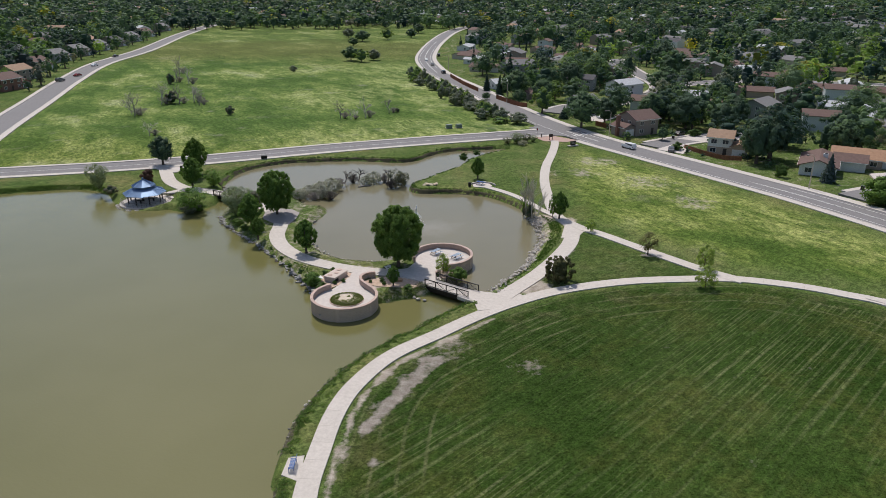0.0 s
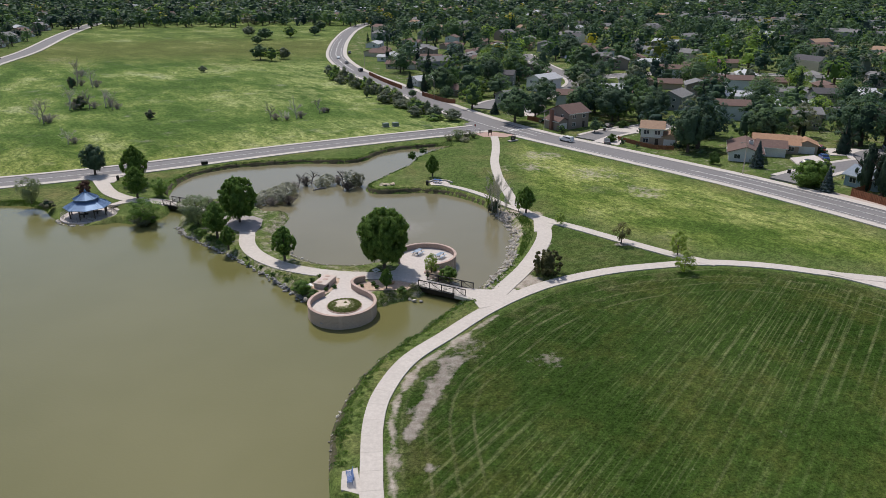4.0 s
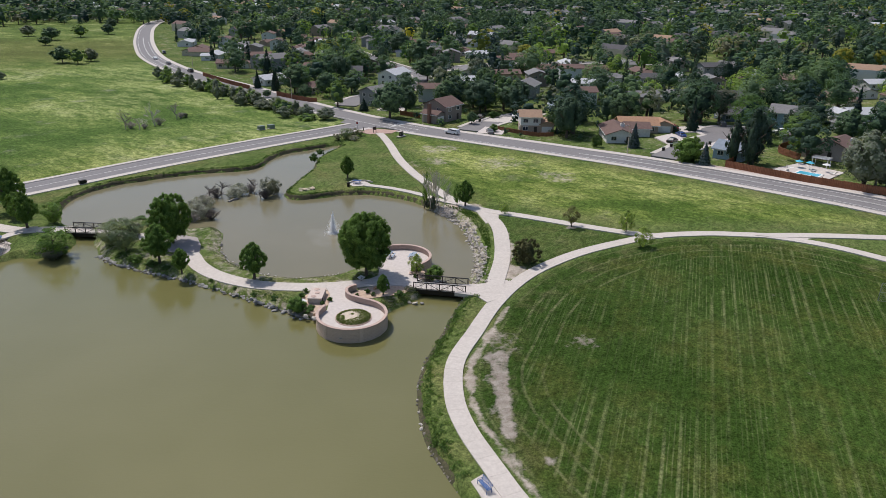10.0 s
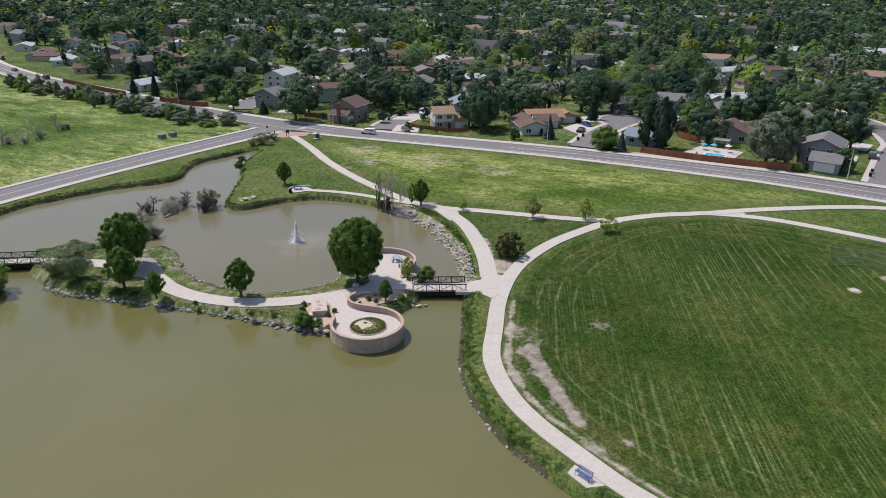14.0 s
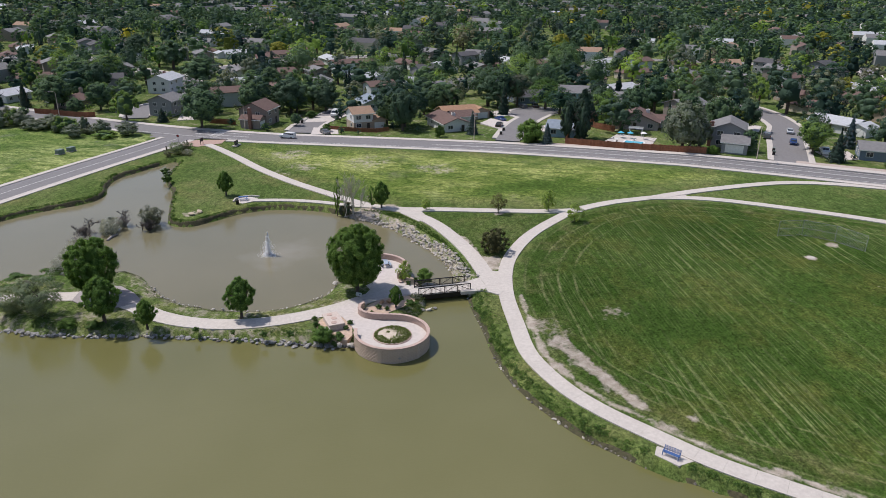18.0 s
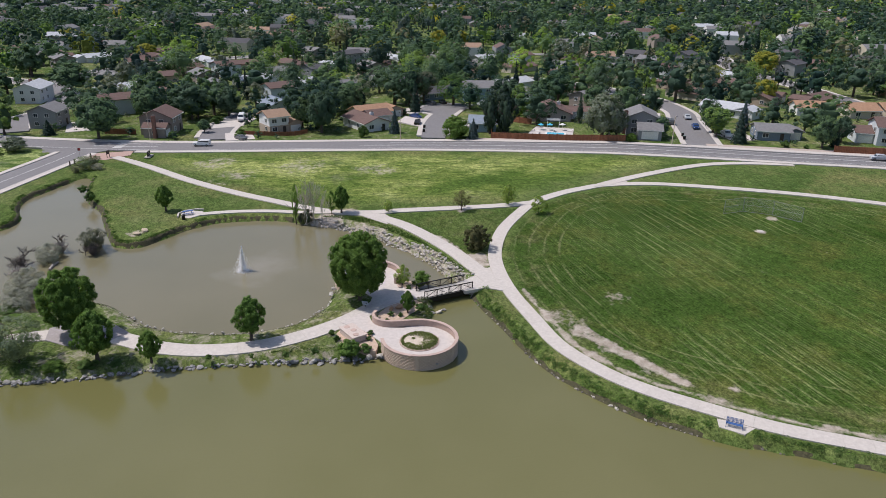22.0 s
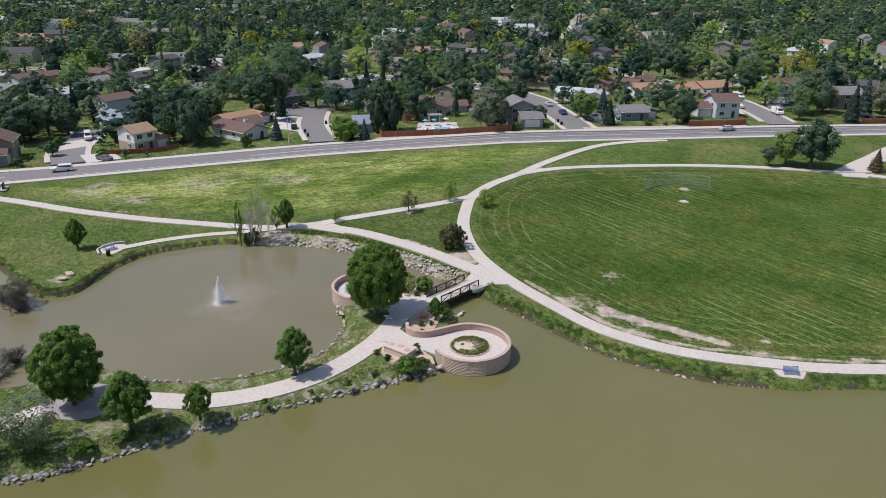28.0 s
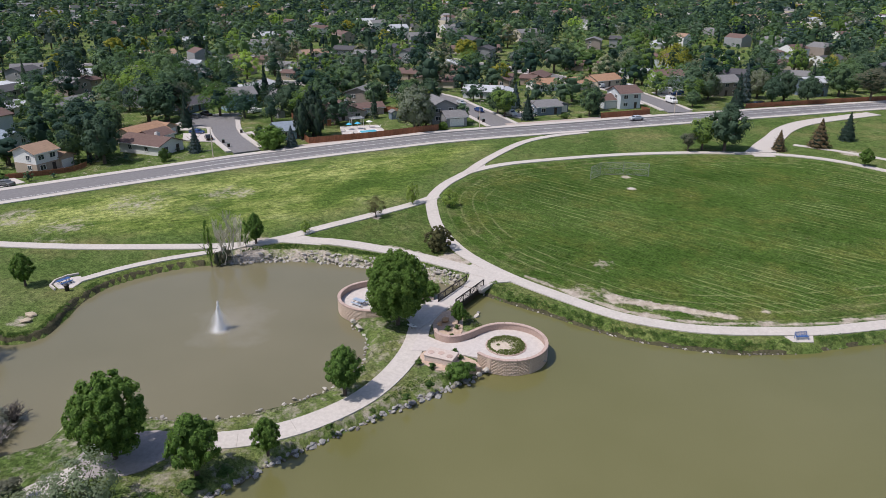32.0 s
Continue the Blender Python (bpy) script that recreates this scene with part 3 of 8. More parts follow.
SHORE_S = [tuple(v) for v in smooth_line(SHORE[3:-5], 1.5)]
SHORE_S = SHORE[:3] + SHORE_S + SHORE[-5:]
ISLAND_S = closed(ISLAND)


def land_depth(x, y):
    """Metres to the water's edge: above nought on land, below it in the water."""
    wet = inside(x, y, SHORE_S) & ~inside(x, y, ISLAND_S)
    d = np.minimum(to_lines(x, y, SHORE_S + SHORE_S[:1]), to_lines(x, y, ISLAND_S + ISLAND_S[:1]))
    return np.where(wet, -d, d)


def smooth_step(v, a, b):
    t = np.clip((v - a) / (b - a), 0, 1)
    return t * t * (3 - 2 * t)


ALL_PATHS = [MAIN, NORTH_BRANCH, MEADOW_PATH, ROCK_PATH, PICNIC_PATH, ISLAND_PATH, GAZEBO_PATH]
PATH_LINES = [[tuple(v) for v in smooth_line(p, 2.5)] for p in ALL_PATHS]
ROAD_L = smooth_line(ROAD_EDGE, 3.0)            # west edge of the main road's asphalt, driven north
CROSS_L = smooth_line(CROSS_EDGE, 3.0)
LEFT_L = offset(smooth_line(LEFT_ROAD, 6.0), 3.9)
ROAD_W, CROSS_W, LEFT_W = 9.4, 8.6, 9.4


def terrain(X, Y):
    """The height of the ground, with the metres to the water and to the nearest path, and a slow wobble."""
    d = land_depth(X, Y)
    near = np.full(X.shape, 1e9)
    for p in PATH_LINES + [[(-13.0, 59.3), (-14.9, 59.6)]]:
        near = np.minimum(near, to_lines(X, Y, p))
    wob = np.sin(X * 0.9 + 1.3 * np.sin(Y * 0.5)) * 0.5 + np.sin(Y * 1.1 + X * 0.31) * 0.5
    steep = np.where((Y > 144) & (X > -62) & ~inside(X, Y, ISLAND_S), 0.7, 2.0)      # cut banks round the upper pond
    bank = np.clip((d + 0.25 * wob) / steep, 0, 1)
    bank = 1 - (1 - bank) ** 1.8
    flat = smooth_step(4.2 - near, 0, 1.8) * smooth_step(d, -0.15, 0.3)
    bank = np.maximum(bank, flat)
    Z = np.where(d > 0, (base_height(X, Y) - LAKE) * bank + LAKE - 0.05, np.maximum(-1.6, d * 0.35 + LAKE - 0.05))
    Z = Z + np.where(d > 3, 0.05 * wob, 0) * smooth_step(near, 2.0, 4.0)
    Z = Z - 0.10 * smooth_step(1.9 - near, 0, 0.6) * (d > 0.3)
    pit = np.hypot(X + 66.2, Y - 155.0)          # low ground under the gazebo
    Z = np.where(pit < 9, np.minimum(Z, 0.5 + np.clip(pit - 5.4, 0, 9) * 0.6), Z)
    return Z, d, near, wob


def build_ground():
    def axis(lo, hi, runs):
        """Grid lines: runs of (start, end, step), then growing steps out to lo and hi."""
        mid = np.concatenate([np.arange(a, b - 1e-6, s) for a, b, s in runs] + [[runs[-1][1]]])
        def out(start, end, s):
            v, q = [], start
            while (q < end) if end > start else (q > end):
                s = min(s * 1.25, 220)
                q += s if end > start else -s
                v.append(q)
            return v
        return np.array(sorted(out(mid[0], lo, runs[0][2])) + list(mid) + out(mid[-1], hi, runs[-1][2]))
    xs = axis(-2600, 2800, ((-120, -84, 2.0), (-84, 90, 0.8), (90, 210, 2.0)))
    ys = axis(-2000, 4200, ((-70, 40, 2.0), (40, 214, 0.8), (214, 340, 2.0)))
    X, Y = np.meshgrid(xs, ys)
    Z, d, near, wob = terrain(X, Y)
    paved = np.full(X.shape, 1e9)
    for ln, half in ((offset(ROAD_L, -ROAD_W / 2), ROAD_W / 2), (offset(CROSS_L, -CROSS_W / 2), CROSS_W / 2), (offset(LEFT_L, -LEFT_W / 2), LEFT_W / 2)) + tuple((smooth_line(s, 4.0), 4.0) for s in STREETS.values()):
        paved = np.minimum(paved, to_lines(X, Y, [tuple(v) for v in ln]) - half)
    Z = Z - 0.3 * smooth_step(1.6 - paved, 0, 1.4)
    # masks: red mown turf, green rough meadow, blue bare earth
    loop = [p for p in PATH_LINES[0]]
    field = inside(X, Y, loop + [(-20, -60), (-8, -40)])
    mown = np.where(field, smooth_step(to_lines(X, Y, loop), 1.2, 4.0), 0)
    lawn = inside(X, Y, [(28.5, 131), (38, 118.5), (47, 107), (36, 106.8), (22, 104.4), (15, 102.4), (20, 111), (25, 121)])
    mown = np.where(lawn, 0.38, mown)
    road_side = to_lines(X, Y, [tuple(v) for v in ROAD_L])
    cross = to_lines(X, Y, [tuple(v) for v in CROSS_L])
    east = inside(X, Y, [(30, 134), (52, 108), (68, 98), (96, 80), (88, 128), (60, 190), (42, 218), (34, 196), (28, 168), (27, 145)])
    north = inside(X, Y, [(-126, 176), (25, 232), (34, 240), (12, 320), (-10, 420), (-12, 520), (6, 720), (30, 830), (-250, 900), (-200, 430), (-142, 235)])
    meadow = np.clip(np.where(north, 1.0, 0) + np.where(east, smooth_step(np.minimum(near, road_side), 2, 12), 0), 0, 1)
    meadow = np.maximum(meadow, np.where((d > 0) & (d < 4), 0.35 * (1 - np.clip(d / 4, 0, 1)), 0))
    meadow = np.where((X > 300) | (Y > 900), 0.25, meadow)
    shoulder = to_lines(X, Y, [tuple(v) for v in offset(smooth_line([(-9.5, 34), (-11.2, 46), (-12.2, 55), (-11.8, 62), (-11.1, 69), (-9.4, 75), (-5.5, 82), (0.9, 88.2), (7.5, 94.2)], 2.0), -1.75)])
    dirt = 0.82 * smooth_step(0.85 - shoulder + 0.22 * wob, 0, 0.6)
    patch = to_lines(X, Y, [(0.0, 80.9), (-2.9, 75.9), (-5.8, 70.0), (-7.9, 65.4)])
    dirt = np.maximum(dirt, 0.86 * smooth_step(0.75 + 0.055 * (Y - 60) - patch + 0.25 * wob, 0, 1.0))
    for bx, by, br, bk in ((-6.3, 60.0, 0.8, 0.9), (11.5, 79, 2.6, 0.40), (2.8, 84, 3.2, 0.42), (52.6, 60.6, 1.0, 1.0), (61.6, 59, 1.3, 0.9), (17, 104.2, 2.2, 1.0), (15.0, 102.6, 1.6, 1.0), (38.4, 117.2, 1.2, 0.9), (30.8, 130.4, 0.9, 0.9), (22.5, 139.5, 3.5, 0.95), (27.5, 138, 2.2, 1.0), (24, 39, 1.0, 0.9), (78, -8, 3.5, 0.7), (84, 12, 4.0, 0.9), (31, 178, 3.5, 0.42), (58, 150, 6, 0.46), (53, 168, 8, 0.44), (45, 190, 7, 0.46), (40, 178, 6, 0.42), (-0.8, 80.8, 1.7, 0.85), (-3.4, 76.6, 1.5, 0.8), (-6.4, 70.6, 1.2, 0.7), (-10, 172, 1.5, 0.4), (-1.5, 167, 2.0, 0.6), (-37, 137, 3.4, 0.36), (-41, 140, 3, 0.36), (-6, 107, 2.4, 1.0), (-10, 106, 2.2, 1.0), (1.5, 110, 2.0, 1.0), (-17.5, 107.5, 2.6, 1.0)):
        dirt = np.maximum(dirt, bk * smooth_step(br * 1.3 - np.hypot(X - bx, Y - by) + 0.25 * wob, 0, br * 0.8))
    kerb = to_lines(X, Y, [(25.6, 120.5), (22.2, 113.6), (19.0, 108.6), (15.4, 103.6)])
    dirt = np.maximum(dirt, 0.80 * smooth_step(0.9 - kerb + 0.3 * wob, 0, 0.8))
    yards = inside(X, Y, [(p.x + 14, p.y) for p in ROAD_L[::6]] + [(900, 900), (900, -330)])
    meadow = np.where(yards & (X < 300), 0.0, meadow)
    dirt = np.maximum(dirt, np.where(yards, 0.22 + 0.10 * wob, 0))
    stony = to_lines(X, Y, [(9.5, 104), (12.5, 109), (15.5, 114), (18, 120), (20.6, 127.5), (21.8, 134), (21.3, 142)])
    dirt = np.maximum(dirt, 0.6 * smooth_step(2.6 - stony + 0.6 * wob, 0, 1.6) * (d > -0.5))
    rim = inside(X, Y, ISLAND_S) * 0.52 * smooth_step(2.2 - d + 0.3 * wob, 0, 2.0)
    dirt = np.maximum(dirt, np.maximum(rim, 0.33 * inside(X, Y, ISLAND_S)))
    n = len(xs)
    idx = np.arange(len(ys) * n).reshape(len(ys), n)
    q = np.stack([idx[:-1, :-1], idx[:-1, 1:], idx[1:, 1:], idx[1:, :-1]], -1).reshape(-1, 4)
    me = raw_mesh("ground", np.stack([X, Y, Z], -1).reshape(-1, 3), q, GROUND)
    cov = me.color_attributes.new("cover", "FLOAT_COLOR", "POINT")
    cov.data.foreach_set("color", np.stack([mown, meadow, dirt, np.clip(to_lines(X, Y, loop) / 20.0, 0, 1)], -1).astype(np.float32).ravel())
    band = to_lines(X, Y, [(38, 196), (52, 168), (66, 142), (80, 116)])
    dry = smooth_step(13.0 - band + 3.0 * wob, 0, 11.0) * east
    dry = np.maximum(dry, 0.75 * smooth_step(9.0 - np.hypot(X - 37, Y - 172), 0, 9.0) * east)
    along = np.where(X > -120, cross, 1e9)
    dry = np.maximum(dry, (0.15 + 0.70 * smooth_step(X, -95, -20)) * smooth_step(46.0 - along + 5.0 * wob, 0, 34.0) * north)
    dry = np.maximum(dry, 0.6 * smooth_step(30.0 - to_lines(X, Y, [(-40, 300), (-15, 330), (-30, 420)]), 0, 26.0) * north)
    dr = me.attributes.new("dry", "FLOAT", "POINT")
    dr.data.foreach_set("value", dry.astype(np.float32).ravel())
    me.polygons.foreach_set("use_smooth", np.ones(len(q), bool))
    ob = new("ground", me)
    tagged(ob, "grassy parkland with a mown field, meadow and bare earth patches", "ground", kind="structure")


def unit(a):
    return a / (np.linalg.norm(a, axis=-1, keepdims=True) + 1e-9)


def raw_mesh(name, verts, faces, mats, indices=None):
    """A mesh from arrays of points and equal-sided faces."""
    me = bpy.data.meshes.new(name)
    k = faces.shape[1]
    me.vertices.add(len(verts))
    me.vertices.foreach_set("co", np.asarray(verts, np.float32).ravel())
    me.loops.add(faces.size)
    me.loops.foreach_set("vertex_index", faces.astype(np.int32).ravel())
    me.polygons.add(len(faces))
    me.polygons.foreach_set("loop_start", np.arange(0, faces.size, k, dtype=np.int32))
    me.polygons.foreach_set("loop_total", np.full(len(faces), k, np.int32))
    for mt in mats if isinstance(mats, (list, tuple)) else (mats,):
        me.materials.append(mt)
    if indices is not None:
        me.polygons.foreach_set("material_index", indices.astype(np.int32))
    me.update(calc_edges=True)
    return me


build_ground()
w = bmesh.new()
for q in ((-340, -280, 40, 230),):
    w.faces.new([w.verts.new(v) for v in ((q[0], q[1], LAKE), (q[2], q[1], LAKE), (q[2], q[3], LAKE), (q[0], q[3], LAKE))])
tagged(part("water", w, WATER), "muddy olive-green lake and pond water, lightly rippled", "water", kind="structure")
w = bmesh.new()
w.faces.new([w.verts.new((x, y, LAKE + 0.005)) for x, y in ((-0.6, 106.4), (6.2, 101.4), (14, 104), (28, 128), (27, 150), (10, 166), (12, 180), (32, 205), (30, 216), (0, 214), (-25, 201), (-52, 196), (-62, 180), (-50.6, 158.7), (-43.6, 154.4), (-33, 142), (-31, 130), (-25, 119), (-12, 112.5), (-4, 110))])
bmesh.ops.recalc_face_normals(w, faces=w.faces[:])
for f in w.faces:
    if f.normal.z < 0:
        f.normal_flip()
tagged(part("pond_water", w, POND), "still grey-brown pond water behind the island", "water", kind="structure")


# ---- paths, roads ----
def ribbon(name, line, half, mats, lift=0.06, thick=0.3, parent=None, label="", half2=None, height=None):
    """A strip along a line, from half to the right to half2 to the left, lying on the ground."""
    half2 = half if half2 is None else half2
    bm = bmesh.new()
    rows = []
    for p, n in zip(line, sides_of(line)):
        z = (height if height is not None else g(p.x, p.y)) + lift
        a, b = p - n * half, p + n * half2
        rows.append([bm.verts.new((a.x, a.y, z - thick)), bm.verts.new((a.x, a.y, z)), bm.verts.new((b.x, b.y, z)), bm.verts.new((b.x, b.y, z - thick))])
    for r, s in zip(rows, rows[1:]):
        for k in range(3):
            bm.faces.new((r[k], r[k + 1], s[k + 1], s[k]))
    bm.faces.new(rows[0][::-1])
    bm.faces.new(rows[-1])
    bmesh.ops.recalc_face_normals(bm, faces=bm.faces[:])
    return part(name, bm, mats, parent, label)


def slab_path(name, pts, width, label, length=3.0, lift=0.025, shift=0.0):
    """A path of separate concrete slabs with open joints."""
    path = thing(name, label, "path", kind="structure")
    line = offset(smooth_line(pts, length / 2), shift)
    left = sides_of(line)
    for i in range(0, len(line) - 2, 2):
        a, m, b = line[i:i + 3]
        na, nm, nb = left[i:i + 3]
        gap = 0.007
        a2, b2 = a + (m - a).normalized() * gap, b + (m - b).normalized() * gap
        bm = bmesh.new()
        rows = []
        for p, n in ((a2, na), (m, nm), (b2, nb)):
            z = g(p.x, p.y) + lift
            l, r = p + n * width / 2, p - n * width / 2
            rows.append([bm.verts.new(v) for v in ((r.x, r.y, z - 0.35), (r.x, r.y, z), (l.x, l.y, z), (l.x, l.y, z - 0.35))])
        for q, s in zip(rows, rows[1:]):
            for k in range(3):
                bm.faces.new((q[k], q[k + 1], s[k + 1], s[k]))
        bm.faces.new(rows[0][::-1])
        bm.faces.new(rows[-1])
        bmesh.ops.recalc_face_normals(bm, faces=bm.faces[:])
        part("slab", bm, CONCRETE, path)
    return path


def filled(name, pts, z0, z1, mats, parent=None, label=""):
    bm = bmesh.new()
    a = [bm.verts.new((x, y, z0)) for x, y in pts]
    b = [bm.verts.new((x, y, z1)) for x, y in pts]
    n = len(pts)
    for k in range(n):
        bm.faces.new((a[k], a[(k + 1) % n], b[(k + 1) % n], b[k]))
    bm.faces.new(a[::-1])
    bm.faces.new(b)
    bmesh.ops.recalc_face_normals(bm, faces=bm.faces[:])
    return part(name, bm, mats, parent, label)


slab_path("lakeside_path", MAIN, 2.4, "pale concrete path curving along the lake and round the mown field", 3.0, 0.025, 0.15)
slab_path("lakeside_path_south", [(-5.9, 9.6), (-4.2, -12), (-4.0, -45), (-8.0, -85), (-14, -120)], 3.0, "pale concrete path going on south beside the lake")
slab_path("meadow_path", MEADOW_PATH, 2.4, "pale concrete path crossing the meadow to the street corner", lift=0.042)
slab_path("branch_path", NORTH_BRANCH, 2.4, "pale concrete path branching off to the road", lift=0.042)
slab_path("rockside_path", ROCK_PATH, 2.9, "pale concrete path above the stony pond shore", lift=0.046)
slab_path("picnic_path", PICNIC_PATH, 1.7, "narrow concrete path to the picnic pad", lift=0.038)
slab_path("island_path", ISLAND_PATH, 3.0, "pale concrete path along the narrow island", lift=0.02)
slab_path("gazebo_path", GAZEBO_PATH, 3.2, "pale concrete path leading to the gazebo", lift=0.05)
pave = thing("pavement", "pale concrete aprons where the paths meet", "pavement", kind="structure")
filled("apron", [(5.6, 103.3), (3.6, 100.7), (6.2, 98.4), (6.6, 95.4), (9.5, 96.2), (15, 100), (13, 102.2), (10, 101.8), (8, 102.3)], 1.2, g(9, 99) + 0.034, CONCRETE, pave)
filled("apron", [(24.5, 127), (27.5, 127), (29.6, 130.5), (32.2, 130.6), (30.6, 133.6), (27.6, 138.6), (25.2, 139), (26.4, 134)], 1.2, g(28, 133) + 0.034, CONCRETE, pave)
filled("apron", [(-35.6, 139.6), (-33, 137.0), (-29.8, 136.3), (-29, 140), (-29.0, 144.0), (-31, 146.4), (-34, 147), (-36.4, 144.6), (-36.2, 141)], 1.2, g(-33, 142) + 0.04, SHADED_PAVE, pave)
filled("apron", [(-77, 184.6), (-72.5, 180.5), (-70.5, 177.5), (-66.8, 178), (-66.5, 183), (-61, 188.2), (-66, 186.6)], 1.2, g(-70, 182) + 0.036, PLAZA, pave)
filled("apron", [(-61.5, 159.0), (-57.5, 161.4), (-56.2, 163.6), (-59, 164.5), (-64, 158.5)], 1.2, g(-60, 161) + 0.036, PLAZA, pave)
filled("apron", [(34.6, 218), (41.5, 216.5), (45.2, 219.5), (38, 226.6), (32, 224.4)], 1.0, g(40, 220) + 0.07, PAVER, pave, "reddish paved corner plaza")
filled("apron", [(66, 96.5), (71.5, 90.8), (75.5, 90.6), (70.5, 94.4)], 1.6, g(70, 93) + 0.03, CONCRETE, pave)
ribbon("drive", smooth_line([(76.5, 17), (81, 16.2), (86, 13), (95.6, 4.5), (106, -4.5), (114.5, -16), (121, -32), (126, -46)], 2.0), 2.7, CONCRETE, 0.06, 0.4, pave)
filled("apron", [(79.2, 22), (80.5, 12), (86, 10), (90, 9), (88, 14), (84, 18)], 1.6, g(86, 12) + 0.075, CONCRETE, pave)
ribbon("drive", smooth_line([(88, 3), (80, -6), (70, -14), (60, -20)], 2.0), 1.0, CONCRETE, 0.06, 0.4, pave)
filled("apron", [(9.4, 166.2), (9.6, 164.2), (12.2, 163.6), (14.2, 164.8), (13.6, 166.9), (11.4, 168.0)], 1.2, g(11, 166) + 0.03, PLAZA, pave, "small picnic pad")


def road(name, edge, width, label, walk_l, walk_r, marks=(), mouth=None):
    """A carriageway to the right of its left edge, with kerbs, pavements and painted lines."""
    r = thing(name, label, "road", kind="structure")
    ribbon("asphalt", edge, width, ASPHALT, 0.0, 0.4, r, "", 0.0)
    for off, wide in ((0.0, walk_l), (-width, walk_r)):
        sgn = 1 if off == 0 else -1
        kerb = offset(edge, off + sgn * 0.09)
        for run in ([p for p in kerb if p.y < mouth[0]], [p for p in kerb if p.y > mouth[1]]) if mouth and sgn == 1 else (kerb,):
            ribbon("kerb", run, 0.09, WALK, 0.13, 0.5, r)
        if wide:
            ribbon("sidewalk", offset(edge, off + sgn * (0.20 + wide / 2)), wide / 2, WALK, 0.115, 0.5, r)
    for off, wide, dash in marks:
        ln = offset(edge, off)
        if dash:
            for i in range(0, len(ln) - 2, 4):
                ribbon("lane_mark", ln[i:i + 2], wide / 2, PAINT, 0.012, 0.01, r)
        else:
            ribbon("lane_line", ln, wide / 2, PAINT, 0.012, 0.01, r)
    return r


def stretch(line, a, b):
    """The part of a line between two values of y."""
    return [p for p in line if a <= p.y <= b]


# the main road runs past the houses; its west pavement opens at the side road
road("main_road", ROAD_L, ROAD_W, "grey asphalt road with kerbs, pavements and pale lines", 0, 2.4, ((-1.3, 0.16, 0), (-4.6, 0.14, 0), (-4.95, 0.14, 0), (-8.1, 0.16, 0)), (221, 242))
mr = thing("road_edge", "pale pavement along the road's park side", "pavement", kind="structure")
ribbon("sidewalk", offset(stretch(ROAD_L, -100, 221), 1.25), 1.0, WALK, 0.115, 0.5, mr)
ribbon("verge", offset(stretch(ROAD_L, 100, 141), -(ROAD_W + 3.6)), 1.0, GRAVEL, 0.06, 0.4, mr, "pinkish gravel strip below the fence")
ribbon("verge", offset(stretch(ROAD_L, 24, 78), -(ROAD_W + 3.9)), 1.3, GRAVEL, 0.06, 0.4, mr, "pinkish gravel strip beside the road")
ribbon("sidewalk", offset(stretch(ROAD_L, 250, 800), 1.0), 0.8, WALK, 0.115, 0.5, mr)
road("side_road", CROSS_L, CROSS_W + 0.0, "grey asphalt side road with pale kerbs and a centre line", 1.7, 1.3, ((-4.3, 0.14, 0),))
road("far_road", LEFT_L, LEFT_W, "grey suburban road along the far meadow", 1.6, 2.0)
mouth = thing("junction", "asphalt junction of the side road with painted crossing bars", "road", kind="structure")
filled("asphalt", [(28, 224), (38, 227.2), (42.5, 226.2), (46, 219.4), (41.5, 230.5), (37.5, 240), (35.8, 244.5), (31, 237.5), (24, 231.6)], 0.8, 1.206, ASPHALT, mouth)
for k in range(6):
    a_, b_ = Vector((45.2, 226.4)), Vector((53.0, 230.6))
    p_ = a_.lerp(b_, (k + 0.5) / 6)
    ribbon("crossing_bar", [p_ - Vector((-0.45, 0.9)) * 1.3, p_ + Vector((-0.45, 0.9)) * 1.3], 0.3, PAINT, 0.016, 0.01, mouth)


# ---- the island's walls and plazas ----
FLOOR = 1.58


def arc(cx, cy, r, a0, a1, n):
    return [(cx + r * math.cos(radians(a0 + (a1 - a0) * i / n)), cy + r * math.sin(radians(a0 + (a1 - a0) * i / n))) for i in range(n + 1)]


